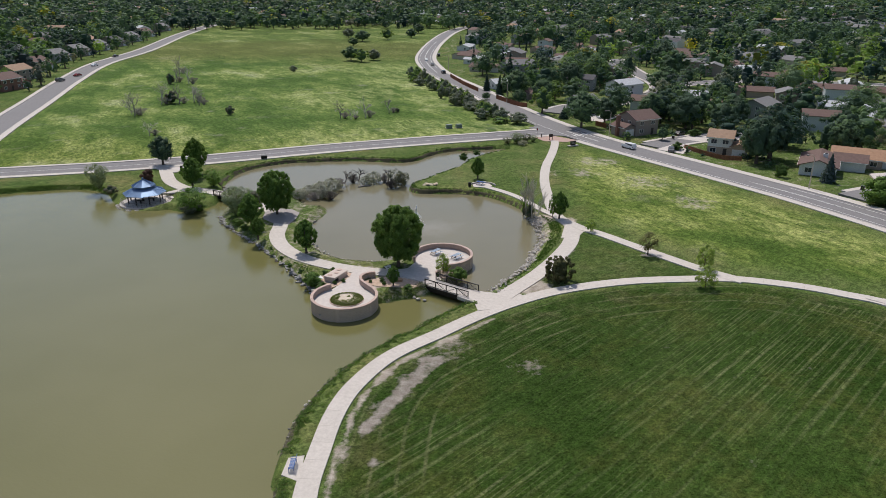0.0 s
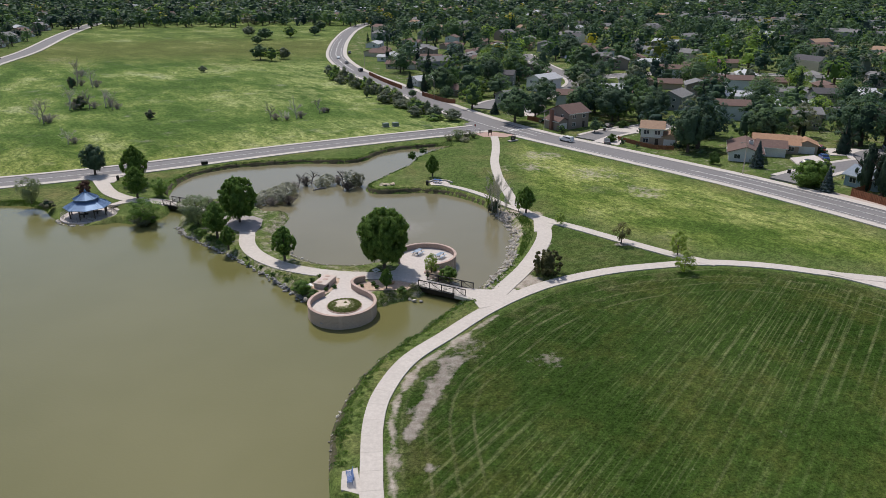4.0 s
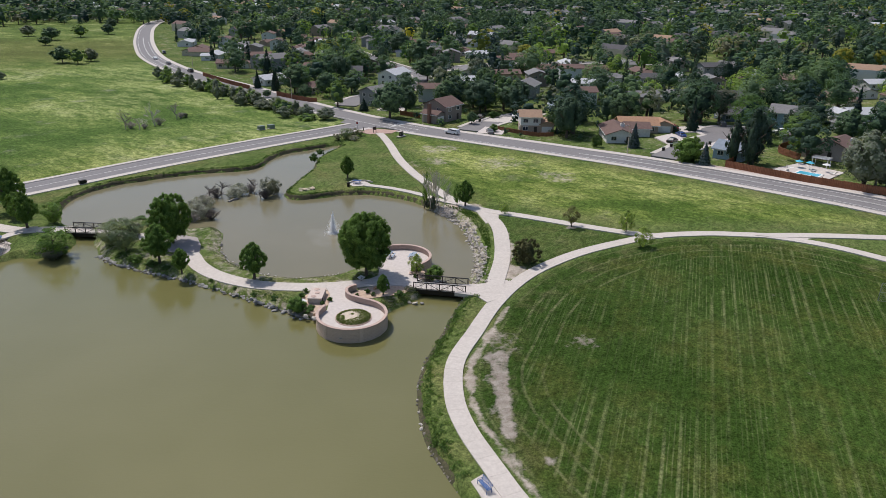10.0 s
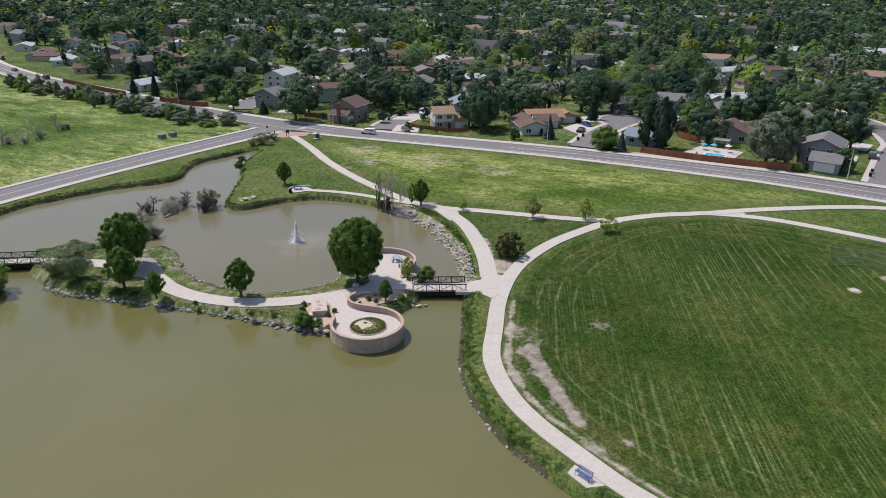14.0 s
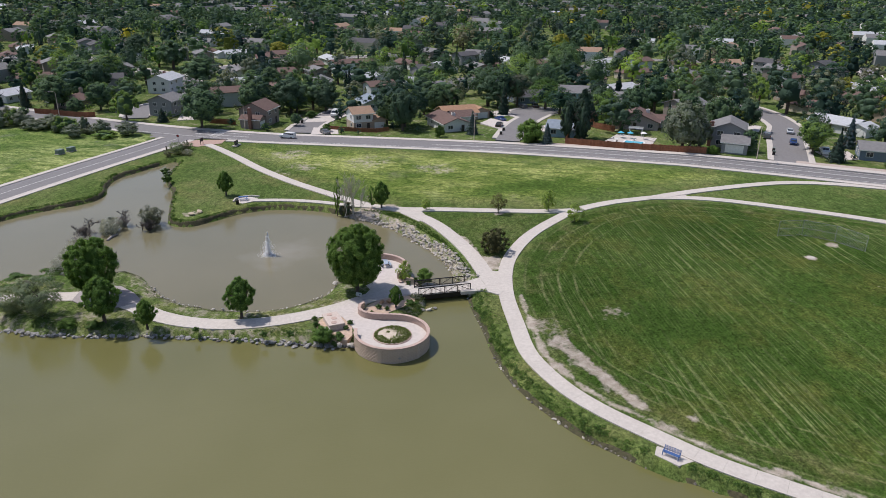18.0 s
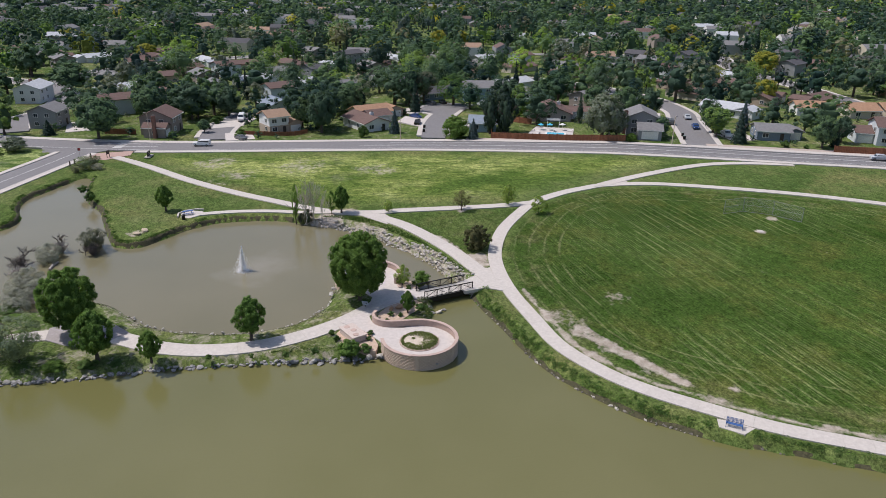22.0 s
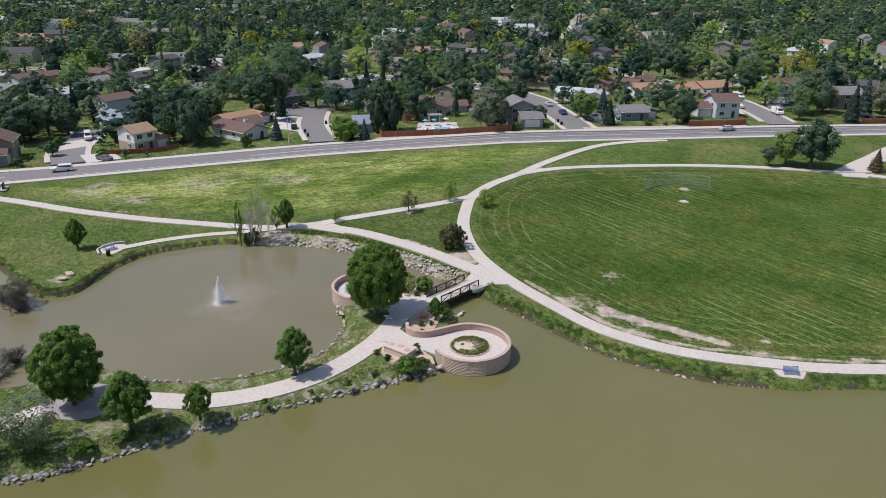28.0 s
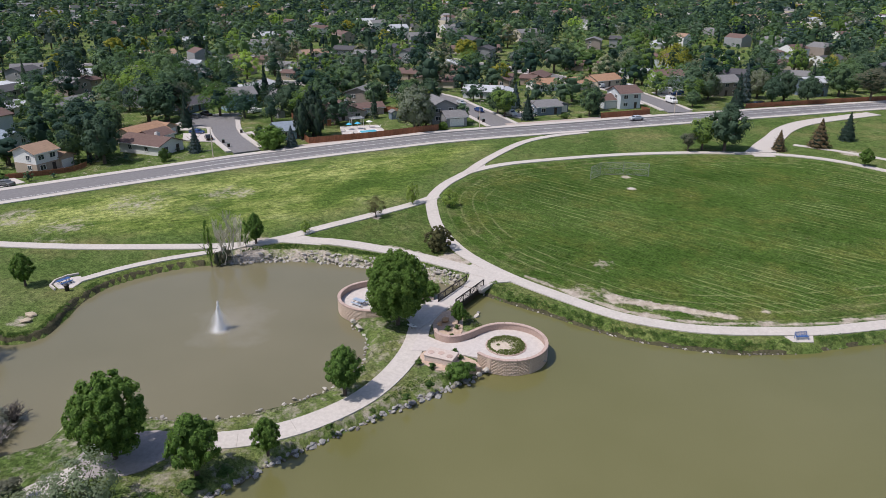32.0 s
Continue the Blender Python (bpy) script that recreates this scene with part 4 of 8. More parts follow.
def stone_wall(name, pts, label, top=2.44, foot=-0.9, course=0.21, block=0.44, thick=0.36):
    """A curved retaining wall: a recessed core, proud stone blocks outside, smooth plaster inside, capstones on top."""
    wall = thing(name, label, "wall")
    line = smooth_line(pts, 0.4)
    ribbon("core", line, thick / 2 - 0.05, MORTAR, top - 0.02, top - foot, wall, "", None, 0.0)
    ribbon("inner_face", offset(line, thick / 2 - 0.03), 0.025, STUCCO, top - 0.01, top - 0.8, wall, "", None, 0.0)
    outer = offset(line, -(thick / 2 - 0.05))
    total = sum((b - a).length for a, b in zip(outer, outer[1:]))
    acc = np.cumsum([0] + [(b - a).length for a, b in zip(outer, outer[1:])])
    ox, oy = [p.x for p in outer], [p.y for p in outer]
    rng = random.Random(3)
    z = LAKE - 0.22
    meshes = []
    for k in range(8):
        w2, h2 = block / 2 - 0.012, course / 2 - 0.011
        bm = bmesh.new()
        box(bm, -w2, w2, -0.06, 0.028 + rng.uniform(-0.010, 0.022), -h2, h2)
        for v in bm.verts:
            if v.co.y > 0:
                v.co += Vector((-math.copysign(rng.uniform(0.004, 0.025), v.co.x), rng.uniform(-0.008, 0.012), -math.copysign(rng.uniform(0.002, 0.010), v.co.z)))
        meshes.append(mesh_of("block", bm, STONE))
    n = int(total / block)
    where = []
    for row in range(int((top - z) / course)):
        for i in range(n):
            s = (i + 0.5 + (row % 2) * 0.5) * total / n
            if s > total - 0.3:
                continue
            x, y = np.interp(s, acc, ox), np.interp(s, acc, oy)
            x2, y2 = np.interp(s + 0.1, acc, ox), np.interp(s + 0.1, acc, oy)
            where.append((s, meshes[rng.randrange(8)], pose(x, y, z + (row + 0.5) * course, 0, 0, math.degrees(math.atan2(y - y2, x - x2)))))
    where.sort(key=lambda w: abs(w[0] - total * 0.4))        # the outer bend block by block, the ends joined
    for s, me, m in where[:270]:
        part("block", me, None, wall, "", m)
    V, F = [], []
    for s, me, m in where[270:]:
        F += [[len(V) + i for i in f.vertices] for f in me.polygons]
        V += [tuple(m @ v.co) for v in me.vertices]
    if V:
        tagged(part("stonework", raw_mesh("stonework", np.array(V), np.array(F), STONE), None, wall), kind="stuff")
    for k in range(6):
        s = total * (k + 0.35) / 6
        x, y = np.interp(s, acc, ox), np.interp(s, acc, oy)
        x2, y2 = np.interp(s + 0.1, acc, ox), np.interp(s + 0.1, acc, oy)
        part("pilaster", soft_box(-0.26, 0.26, -0.1, 0.075, foot, top, 0.03), STONE, wall, "shallow stone pilaster", pose(x, y, 0, 0, 0, math.degrees(math.atan2(y - y2, x - x2))))
    caps = smooth_line(pts, 1.1)
    for a, b in zip(caps, caps[1:]):
        d = (b - a).normalized()
        ribbon("capstone", [a + d * 0.012, b - d * 0.012], thick / 2 + 0.05, CAP, top + 0.11, 0.13, wall, "", None, 0.0)
    return wall


LOW, HIGH = (-14.0, 99.5, 5.05), (1.5, 117.2, 5.25)
stone_wall("lower_plaza_wall", arc(*LOW, 122, 400, 30) + [(-11.3, 104.4), (-12.1, 105.8), (-12.15, 107.3), (-11.3, 108.5), (-9.9, 108.8)], "curved stone retaining wall with pink capstones, standing in the lake")
stone_wall("upper_plaza_wall", arc(*HIGH, 267, 558, 32), "curved stone retaining wall with pink capstones beside the pond")
plaza = thing("plaza", "pale concrete plaza floors inside the curved walls", "plaza", kind="structure")
filled("plaza_floor", arc(LOW[0], LOW[1], 4.9, 0, 350, 35), -0.9, FLOOR, PLAZA, plaza)
filled("plaza_floor", [(-16.6, 103.4), (-11.3, 103.6), (-12.25, 105.9), (-12.3, 107.4), (-11.4, 108.7), (-9, 111), (-14, 112.2), (-14.2, 109), (-15.2, 106.4)], 1.0, FLOOR + 0.004, PLAZA, plaza)
filled("plaza_floor", arc(HIGH[0], HIGH[1], 5.1, 0, 350, 35), -0.9, FLOOR, PLAZA, plaza)
filled("plaza_floor", [(1.4, 112.2), (0.6, 109.8), (1.2, 107.6), (-1, 106), (-5.5, 109), (-8.5, 111.2), (-4.6, 112.6), (-3.7, 114.6), (-3.2, 116.0), (0, 116.5)], 1.0, FLOOR + 0.008, PLAZA, plaza)


def scatter_disc(rng, r):
    a, q = rng.uniform(0, math.tau), r * math.sqrt(rng.random())
    return q * math.cos(a), q * math.sin(a)


def leaf_patch(n, spots, size, rng, flat=0.5):
    """Many small bent leaf clumps round given spots (x, y, z, radius, height): points and faces."""
    V, F = [], []
    for _ in range(n):
        x, y, z, r, h = spots[rng.randrange(len(spots))]
        dx, dy = scatter_disc(rng, r)
        top = h * math.sqrt(max(0.02, 1 - (dx * dx + dy * dy) / (r * r)))
        c = Vector((x + dx, y + dy, z + top * rng.uniform(0.35, 1.0)))
        d = Vector((rng.gauss(0, 1), rng.gauss(0, 1), rng.gauss(0, flat))).normalized() * size * rng.uniform(0.6, 1.3)
        e = d.cross(Vector((rng.gauss(0, 1), rng.gauss(0, 1), rng.gauss(0, 1)))).normalized() * size * rng.uniform(0.5, 1.0)
        k = len(V)
        V += [c - d, c + e * 0.8, c + d, c - e * 0.8]
        F.append((k, k + 1, k + 2, k + 3))
    return np.array([tuple(v) for v in V]), np.array(F)


rng = random.Random(11)
ring = thing("planter", "round planting bed with a concrete rim, low shrubs and bare sand", "planter", at=(-13.7, 99.7, FLOOR))
rim = bmesh.new()
pts_o, pts_i = arc(0, 0, 2.72, 0, 360, 32)[:-1], arc(0, 0, 2.58, 0, 360, 32)[:-1]
va = [[rim.verts.new((x, y, z)) for x, y in p] for p, z in ((pts_o, 0), (pts_o, 0.1), (pts_i, 0.1), (pts_i, 0.02))]
for p, q in zip(va, va[1:]):
    for k in range(32):
        rim.faces.new((p[k], p[(k + 1) % 32], q[(k + 1) % 32], q[k]))
part("rim", rim, CAP, ring, "pale concrete rim")
soil = bmesh.new()
disc(soil, 0, 0, 0.0, 0.12, 2.58, 2.5, 32)
part("soil", soil, SAND, ring)
spots = [(*(Vector((math.cos(a), math.sin(a))) * rng.uniform(1.85, 2.1)), 0.1, rng.uniform(0.45, 0.62), rng.uniform(0.26, 0.5)) for a in np.linspace(2.9, 7.3, 22)]
spots += [(*(Vector((math.cos(a), math.sin(a))) * 2.3), 0.1, 0.26, 0.2) for a in np.linspace(0.0, 6.2, 26)]
spots += [(0.4, -1.2, 0.1, 0.8, 0.4), (-0.6, -1.0, 0.1, 0.7, 0.35), (1.2, -0.6, 0.1, 0.7, 0.45), (1.3, 0.3, 0.1, 0.6, 0.4), (-0.4, -1.4, 0.1, 0.7, 0.4), (0.7, -0.9, 0.1, 0.7, 0.35), (-1.4, 0.9, 0.1, 0.35, 0.2), (0.2, 1.0, 0.1, 0.25, 0.15), (-1.5, 0.2, 0.1, 0.3, 0.2)]
V, F = leaf_patch(5200, spots, 0.085, rng, 0.15)
part("ground_cover", raw_mesh("ground_cover", V, F, LEAF["cover"]), None, ring, "low olive-green ground-cover shrubs")

PALE_STUCCO = grained("pale_pink_stucco", (0.46, 0.375, 0.325), (0.60, 0.51, 0.455), 4.0, 0.9, 0, 0.3, 0.01, 0.0, 0.2)
box_t = thing("service_box", "low pink stucco enclosure with three round brownish lids", "enclosure", at=(-16.5, 108.5, 1.45), turn=62)
part("body", soft_box(-1.9, 1.9, -1.05, 1.05, 0, 0.85, 0.05), PALE_STUCCO, box_t)
part("top", soft_box(-2.0, 2.0, -1.15, 1.15, 0.852, 1.0, 0.04), PALE_STUCCO, box_t, "pale pink slab top")
for x, y in ((-1.3, 0.25), (0.0, -0.1), (1.3, 0.2)):
    ld = bmesh.new()
    disc(ld, x, y, 1.002, 1.06, 0.42, 0.40, 18)
    part("lid", ld, CAP, box_t, "round brownish lid")
# no hollow is cut: a near-black panel on the face paints a recess's shade
part("opening", soft_box(-1.7, -0.8, -1.10, -1.04, 0.12, 0.65, 0.02), DARK, box_t, "near-black panel painted as a shaded recess")
for x, y in ((-19.1, 107.2), (-7.9, 111.9)):
    sg = thing("notice_board", "small slanted white notice board on a post", "sign", "notice boards", (x, y, g(x, y) - 0.03), 40)
    p_ = bmesh.new()
    tube(p_, [(0, 0, 0), (0, 0, 0.55)], 0.05)
    part("post", p_, POST, sg)
    part("panel", boxed(-0.6, 0.6, -0.45, 0.45, -0.03, 0.03), TRIM, sg, "white panel with faded print", pose(0, 0, 0.62, 14))
    part("print", boxed(-0.4, 0.1, -0.25, -0.05, 0.032, 0.036), RAIL, sg, "", pose(0, 0, 0.62, 14))


# ---- bridges ----
def bridge(name, a, b, width, label, high=1.25, z=1.56, depth=0.75):
    a, b = Vector(a), Vector(b)
    L = (b - a).length
    br = thing(name, label, "bridge", at=(a.x, a.y, z), turn=math.degrees(math.atan2(b.y - a.y, b.x - a.x)))
    part("deck", boxed(0, L, -width / 2, width / 2, -0.12, 0.03), DECK, br, "pale deck")
    n = max(4, round(L / 2.0))
    for s in (-1, 1):
        y = s * (width / 2 + 0.08)
        part("girder", boxed(-0.05, L + 0.05, y - 0.07, y + 0.07, -depth, -0.03), BLACK_STEEL, br)
        part("top_chord", boxed(-0.05, L + 0.05, y - 0.06, y + 0.06, high - 0.12, high), BLACK_STEEL, br)
        part("mid_chord", boxed(0, L, y - 0.04, y + 0.04, 0.1, 0.18), BLACK_STEEL, br)
        for i in range(n + 1):
            x = L * i / n
            part("post", boxed(x - 0.06, x + 0.06, y - 0.06, y + 0.06, -depth, high), BLACK_STEEL, br)
        for i in range(n):
            x0, x1 = L * i / n, L * (i + 1) / n
            if i % 2:
                x0, x1 = x1, x0
            d = bmesh.new()
            tube(d, [(x0, y, 0.1), (x1, y, high - 0.06)], 0.045, 4)
            part("brace", d, BLACK_STEEL, br)
        k = int(L / 0.2)
        bar = mesh_of("baluster", boxed(-0.014, 0.014, -0.014, 0.014, 0.05, high - 0.1), BLACK_STEEL)
        for i in range(k):
            part("baluster", bar, None, br, "", Matrix.Translation((L * (i + 0.5) / k, y - s * 0.07, 0)))
    for x0 in (-0.5, L - 0.3):
        part("abutment", boxed(x0, x0 + 0.8, -width / 2 - 0.4, width / 2 + 0.4, -2.2, -0.13), WALK, br)
    return br


bridge("footbridge", (-0.6, 106.4), (6.2, 101.4), 2.9, "dark steel truss footbridge with slim balusters and a pale deck")
bridge("footbridge", (-43.6, 154.4), (-50.6, 158.7), 2.7, "dark steel truss footbridge beyond the island trees", 1.15)


# ---- gazebo ----
def gazebo():
    gz = thing("gazebo", "open gazebo with a two-tiered blue metal roof by the lake", "gazebo", at=(-66.2, 155.0, 0.56), turn=12)
    base = bmesh.new()
    disc(base, 0, 0, -1.4, 0.12, 5.6, 5.6, 32)
    part("deck", base, PLAZA, gz, "round concrete deck")
    ringb = bmesh.new()
    disc(ringb, 0, 0, -1.4, -0.05, 5.75, 5.65, 32)
    part("deck_wall", ringb, STONE, gz, "stone-faced deck wall")
    for k in range(8):
        a = (k + 0.5) * math.tau / 8
        x, y = 3.7 * math.cos(a), 3.7 * math.sin(a)
        part("column", soft_box(x - 0.13, x + 0.13, y - 0.13, y + 0.13, 0.12, 2.5, 0.02), POST, gz)
    def tier(name, r0, z0, r1, z1):
        for k in range(8):
            bm = bmesh.new()
            q = []
            for r, z in ((r0, z0), (r1, z1)):
                for e in (0, 1):
                    a = (k + e) * math.tau / 8
                    q.append(Vector((r * math.cos(a), r * math.sin(a), z)))
            lo0, lo1, hi0, hi1 = q
            prof = [(0.0, 0.0)]                      # a pressed sheet with raised seams
            for i in range(1, 7):
                prof += [(i / 7 - 0.012, 0.0), (i / 7 - 0.010, 0.06), (i / 7 + 0.010, 0.06), (i / 7 + 0.012, 0.0)]
            prof.append((1.0, 0.0))
            cols = []
            for t, up in prof:
                u, w = lo0.lerp(lo1, t), hi0.lerp(hi1, t)
                cols.append([bm.verts.new(v) for v in (u + Vector((0, 0, up)), w + Vector((0, 0, up)), w - Vector((0, 0, 0.08)), u - Vector((0, 0, 0.08)))])
            for c0, c1 in zip(cols, cols[1:]):
                for i in range(4):
                    bm.faces.new((c0[i], c1[i], c1[(i + 1) % 4], c0[(i + 1) % 4]))
            bm.faces.new(cols[0])
            bm.faces.new(cols[-1][::-1])
            bmesh.ops.recalc_face_normals(bm, faces=bm.faces[:])
            part(name, bm, BLUE_ROOF, gz)
    tier("lower_roof_panel", 4.75, 2.35, 2.2, 3.6)
    tier("upper_roof_panel", 2.65, 4.0, 0.12, 5.35)
    lantern = bmesh.new()
    disc(lantern, 0, 0, 3.45, 4.1, 2.0, 2.0, 8)
    part("clerestory", lantern, BLUE_ROOF, gz, "short blue drum between the roofs")
    fin = bmesh.new()
    tube(fin, [(0, 0, 5.2), (0, 0, 5.6), (0, 0, 5.85)], [0.22, 0.2, 0.05], 8)
    part("finial", fin, BLUE_ROOF, gz)
    for k in range(8):
        a0, a1 = k * math.tau / 8, (k + 1) * math.tau / 8
        if k in (1, 2):
            continue
        r = bmesh.new()
        p0, p1 = Vector((5.4 * math.cos(a0), 5.4 * math.sin(a0), 0)), Vector((5.4 * math.cos(a1), 5.4 * math.sin(a1), 0))
        for z in (0.35, 0.7, 1.1):
            tube(r, [p0 + Vector((0, 0, z)), p1 + Vector((0, 0, z))], 0.035, 4)
        for i in range(5):
            p = p0.lerp(p1, i / 4)
            tube(r, [p + Vector((0, 0, 0.1)), p + Vector((0, 0, 1.15))], 0.04, 4)
        part("railing", r, RAIL, gz, "grey pipe railing")
    for k in range(3):
        a = k * 2.1
        x, y = 1.7 * math.cos(a), 1.7 * math.sin(a)
        part("table", soft_box(x - 0.9, x + 0.9, y - 0.4, y + 0.4, 0.78, 0.86, 0.02), POST, gz)
        part("table_leg", boxed(x - 0.15, x + 0.15, y - 0.15, y + 0.15, 0.12, 0.78), POST, gz)


gazebo()
gp = thing("gazebo_ramp", "pale concrete ramp running down to the gazebo deck", "pavement", kind="structure")
ribbon("ramp", smooth_line([(-61.6, 157.6), (-58.6, 159.6), (-56.8, 161.6)], 1.0), 1.1, PLAZA, 0.0, 0.6, gp, "", None, 0.9)


# ---- park furniture ----
def bench(x, y, z, turn, label):
    b = thing("park_bench", label, "bench", "park benches", (x, y, z), turn)
    for i in range(5):
        part("seat_slat", soft_box(-0.9, 0.9, -0.24 + i * 0.1, -0.16 + i * 0.1, 0.43, 0.46, 0.01), BLUE, b)
    for i in range(5):
        part("back_slat", soft_box(-0.9, 0.9, -0.015, 0.015, -0.04, 0.04, 0.01), BLUE, b, "", pose(0, 0.29 + 0.03 * i, 0.52 + 0.1 * i, 14))
    for s in (-0.85, 0.85):
        f = bmesh.new()
        tube(f, [(s, -0.28, 0), (s, -0.25, 0.62), (s, 0.22, 0.64)], 0.035, 5)
        tube(f, [(s, 0.3, 0), (s, 0.28, 0.45), (s, 0.42, 0.98)], 0.035, 5)
        part("frame", f, BLUE, b)
    return b


bed = thing("planting_bed", "red-brown soil bed inside the curling wall", "soil", kind="structure")
filled("soil", [(-12.0, 106.2), (-10.8, 108.2), (-8.6, 109.0), (-5.6, 108.9), (-2.9, 107.2), (-2.0, 105.6), (-3.4, 104.4), (-6.0, 104.6), (-9.0, 105.0)], 0.4, g(-6, 107) + 0.012, SOIL, bed)
bed = thing("planting_bed", "red-brown soil bed round the stucco enclosure", "soil", kind="structure")
filled("soil", [(-13.8, 110.3), (-14.3, 108.4), (-15.2, 106.1), (-17.0, 104.2), (-18.6, 103.6), (-19.4, 106.4), (-18.9, 109.6), (-16.8, 111.0), (-15.1, 111.2)], 0.6, g(-16, 108) + 0.012, SOIL, bed)
bed = thing("planting_bed", "red-brown soil bed beside the footbridge", "soil", kind="structure")
filled("soil", [(0.9, 112.6), (2.9, 112.0), (3.4, 109.6), (2.0, 108.2), (0.4, 108.6), (0.2, 110.8)], 0.6, g(1, 110) + 0.02, SOIL, bed)
pad = thing("bench_pad", "small concrete pad beside the lakeside path", "pavement", kind="structure")
filled("slab", [(-13.5, 57.2), (-13.7, 61.4), (-15.3, 61.0), (-15.5, 58.3)], 1.2, 1.44, CONCRETE, pad)
bench(-14.6, 59.5, 1.44, -88, "blue slatted metal bench on a concrete pad facing the lake")


def picnic_table(x, y, z, turn, mat, label):
    t = thing("picnic_table", label, "table", "picnic tables", (x, y, z), turn)
    for i in range(5):
        part("top_slat", soft_box(-1.0, 1.0, -0.38 + i * 0.16, -0.25 + i * 0.16, 0.72, 0.77, 0.01), mat, t)
    for s in (-1, 1):
        part("seat", soft_box(-1.0, 1.0, s * 0.72 - 0.13, s * 0.72 + 0.13, 0.42, 0.47, 0.01), mat, t)
        f = bmesh.new()
        tube(f, [(s * 0.7, -0.7, 0.0), (s * 0.7, -0.3, 0.7)], 0.04, 5)
        tube(f, [(s * 0.7, 0.7, 0.0), (s * 0.7, 0.3, 0.7)], 0.04, 5)
        tube(f, [(s * 0.7, -0.75, 0.42), (s * 0.7, 0.75, 0.42)], 0.035, 5)
        part("leg_frame", f, BLACK_STEEL, t)
    return t


PALE_BLUE = plain("faded_blue_slats", (0.30, 0.37, 0.46), 0.55, 0.0, 0.2)
picnic_table(0.3, 119.4, FLOOR, 50, PALE_BLUE, "pale blue picnic table inside the curved wall")
picnic_table(4.0, 117.2, FLOOR, 50, PALE_BLUE, "pale blue picnic table inside the curved wall")
picnic_table(11.3, 166.1, g(11, 166) + 0.03, -35, BLUE, "dark blue picnic table on a small pad by the pond")
low = thing("seat_wall", "low curved concrete seat wall round the picnic pad", "wall")
ribbon("wall", [Vector(v) for v in ((9.0, 166.6), (10.6, 168.0), (12.6, 168.0), (14.2, 166.9), (14.9, 165.3))], 0.15, CONCRETE, 0.26, 0.5, low)
for x, y, nm, lb in ((8.6, 164.6, "litter_bin", "black litter bin by the picnic pad"), (-66.5, 180.5, "litter_bin", "dark litter bin beside the gazebo path")):
    bn = thing(nm, lb, "bin", "litter bins", (x, y, g(x, y)))
    q = bmesh.new()
    disc(q, 0, 0, 0, 0.95, 0.32, 0.36, 14)
    part("drum", q, BLACK_STEEL, bn)
    q = bmesh.new()
    disc(q, 0, 0, 0.952, 1.1, 0.37, 0.2, 14)
    part("lid", q, BLACK_STEEL, bn)
CABINET = plain("grey_green_enamel", (0.15, 0.19, 0.165), 0.5)
mon = thing("park_sign", "dark park sign on a stone footing in the meadow", "sign", at=(42.3, 210.6, g(42, 210)), turn=30)
part("footing", soft_box(-1.7, 1.7, -0.8, 0.8, 0, 0.3, 0.08), RIPRAP, mon, "pale stone footing")
part("board", soft_box(-1.0, 1.0, -0.14, 0.14, 0.3, 1.55, 0.06), POST, mon)
for z, h in ((1.15, 0.1), (0.8, 0.1)):
    part("lettering", boxed(-0.7, 0.7, -0.15, -0.142, z, z + h), SAND, mon, "raised bar of lettering")
for x, y in ((5.0, 237.5), (8.4, 238.3)):
    ub = thing("utility_box", "grey-green utility cabinet at the meadow's edge", "utility box", "utility boxes", (x, y, g(x, y)), 20)
    part("cabinet", soft_box(-1.0, 1.0, -0.7, 0.7, 0.1, 1.25, 0.05), CABINET, ub)
    part("plinth", boxed(-1.15, 1.15, -0.85, 0.85, 0, 0.1), WALK, ub)
rb = thing("utility_box", "dark cabinet beside the side road", "utility box", "utility boxes", (-47.6, 192.8, g(-47, 192)), 20)
part("cabinet", soft_box(-0.8, 0.8, -0.5, 0.5, 0.12, 0.95, 0.05), BLACK_STEEL, rb)
part("plinth", soft_box(-0.9, 0.9, -0.6, 0.6, -0.1, 0.118, 0.02), CONCRETE, rb, "pale concrete plinth")


def street_lamp(x, y, turn, high=8.0):
    s = thing("street_lamp", "tall tan street lamp with a curved arm", "street lamp", "street lamps", (x, y, g(x, y) + 0.1), turn)
    q = bmesh.new()
    tube(q, [(0, 0, 0), (0, 0, high * 0.95)], [0.13, 0.09], 8)
    part("pole", q, SAND, s)
    q = bmesh.new()
    tube(q, [(0, 0, high * 0.93), (0.8, 0, high * 1.03), (2.2, 0, high * 1.05)], [0.07, 0.06, 0.05], 6)
    part("arm", q, SAND, s)
    part("lantern", soft_box(2.1, 2.8, -0.16, 0.16, high * 1.03, high * 1.06, 0.04), RAIL, s)


for x, y, t in ((89.3, 160.2, 205), (113.4, 87.0, 195), (128.4, 21.0, 190), (57.0, 226.0, 212), (30, 292, 200), (8, 400, 190)):
    street_lamp(x, y, t)
for i, (x, y) in enumerate(((34.5, 223.2), (28.4, 221.6), (26.3, 220.6))):
    po = thing("bollard", "dark timber post by the street corner", "post", "corner posts", (x, y, g(x, y)))
    part("post", soft_box(-0.12, 0.12, -0.12, 0.12, 0, 1.2, 0.02), POST, po)
sgn = thing("street_corner_sign", "dark information board on two posts at the street corner", "sign", at=(37.0, 219.6, g(37, 219)), turn=20)
part("board", soft_box(-0.7, 0.7, -0.05, 0.05, 0.9, 1.9, 0.02), POST, sgn)
for s in (-0.55, 0.55):
    part("post", boxed(s - 0.06, s + 0.06, -0.06, 0.06, 0, 0.9), POST, sgn)
stop_sign = thing("road_sign", "slim road sign on a post at the junction", "sign", at=(33.5, 226.0, g(33, 226)), turn=-60)
q = bmesh.new()
tube(q, [(0, 0, 0), (0, 0, 2.4)], 0.04)
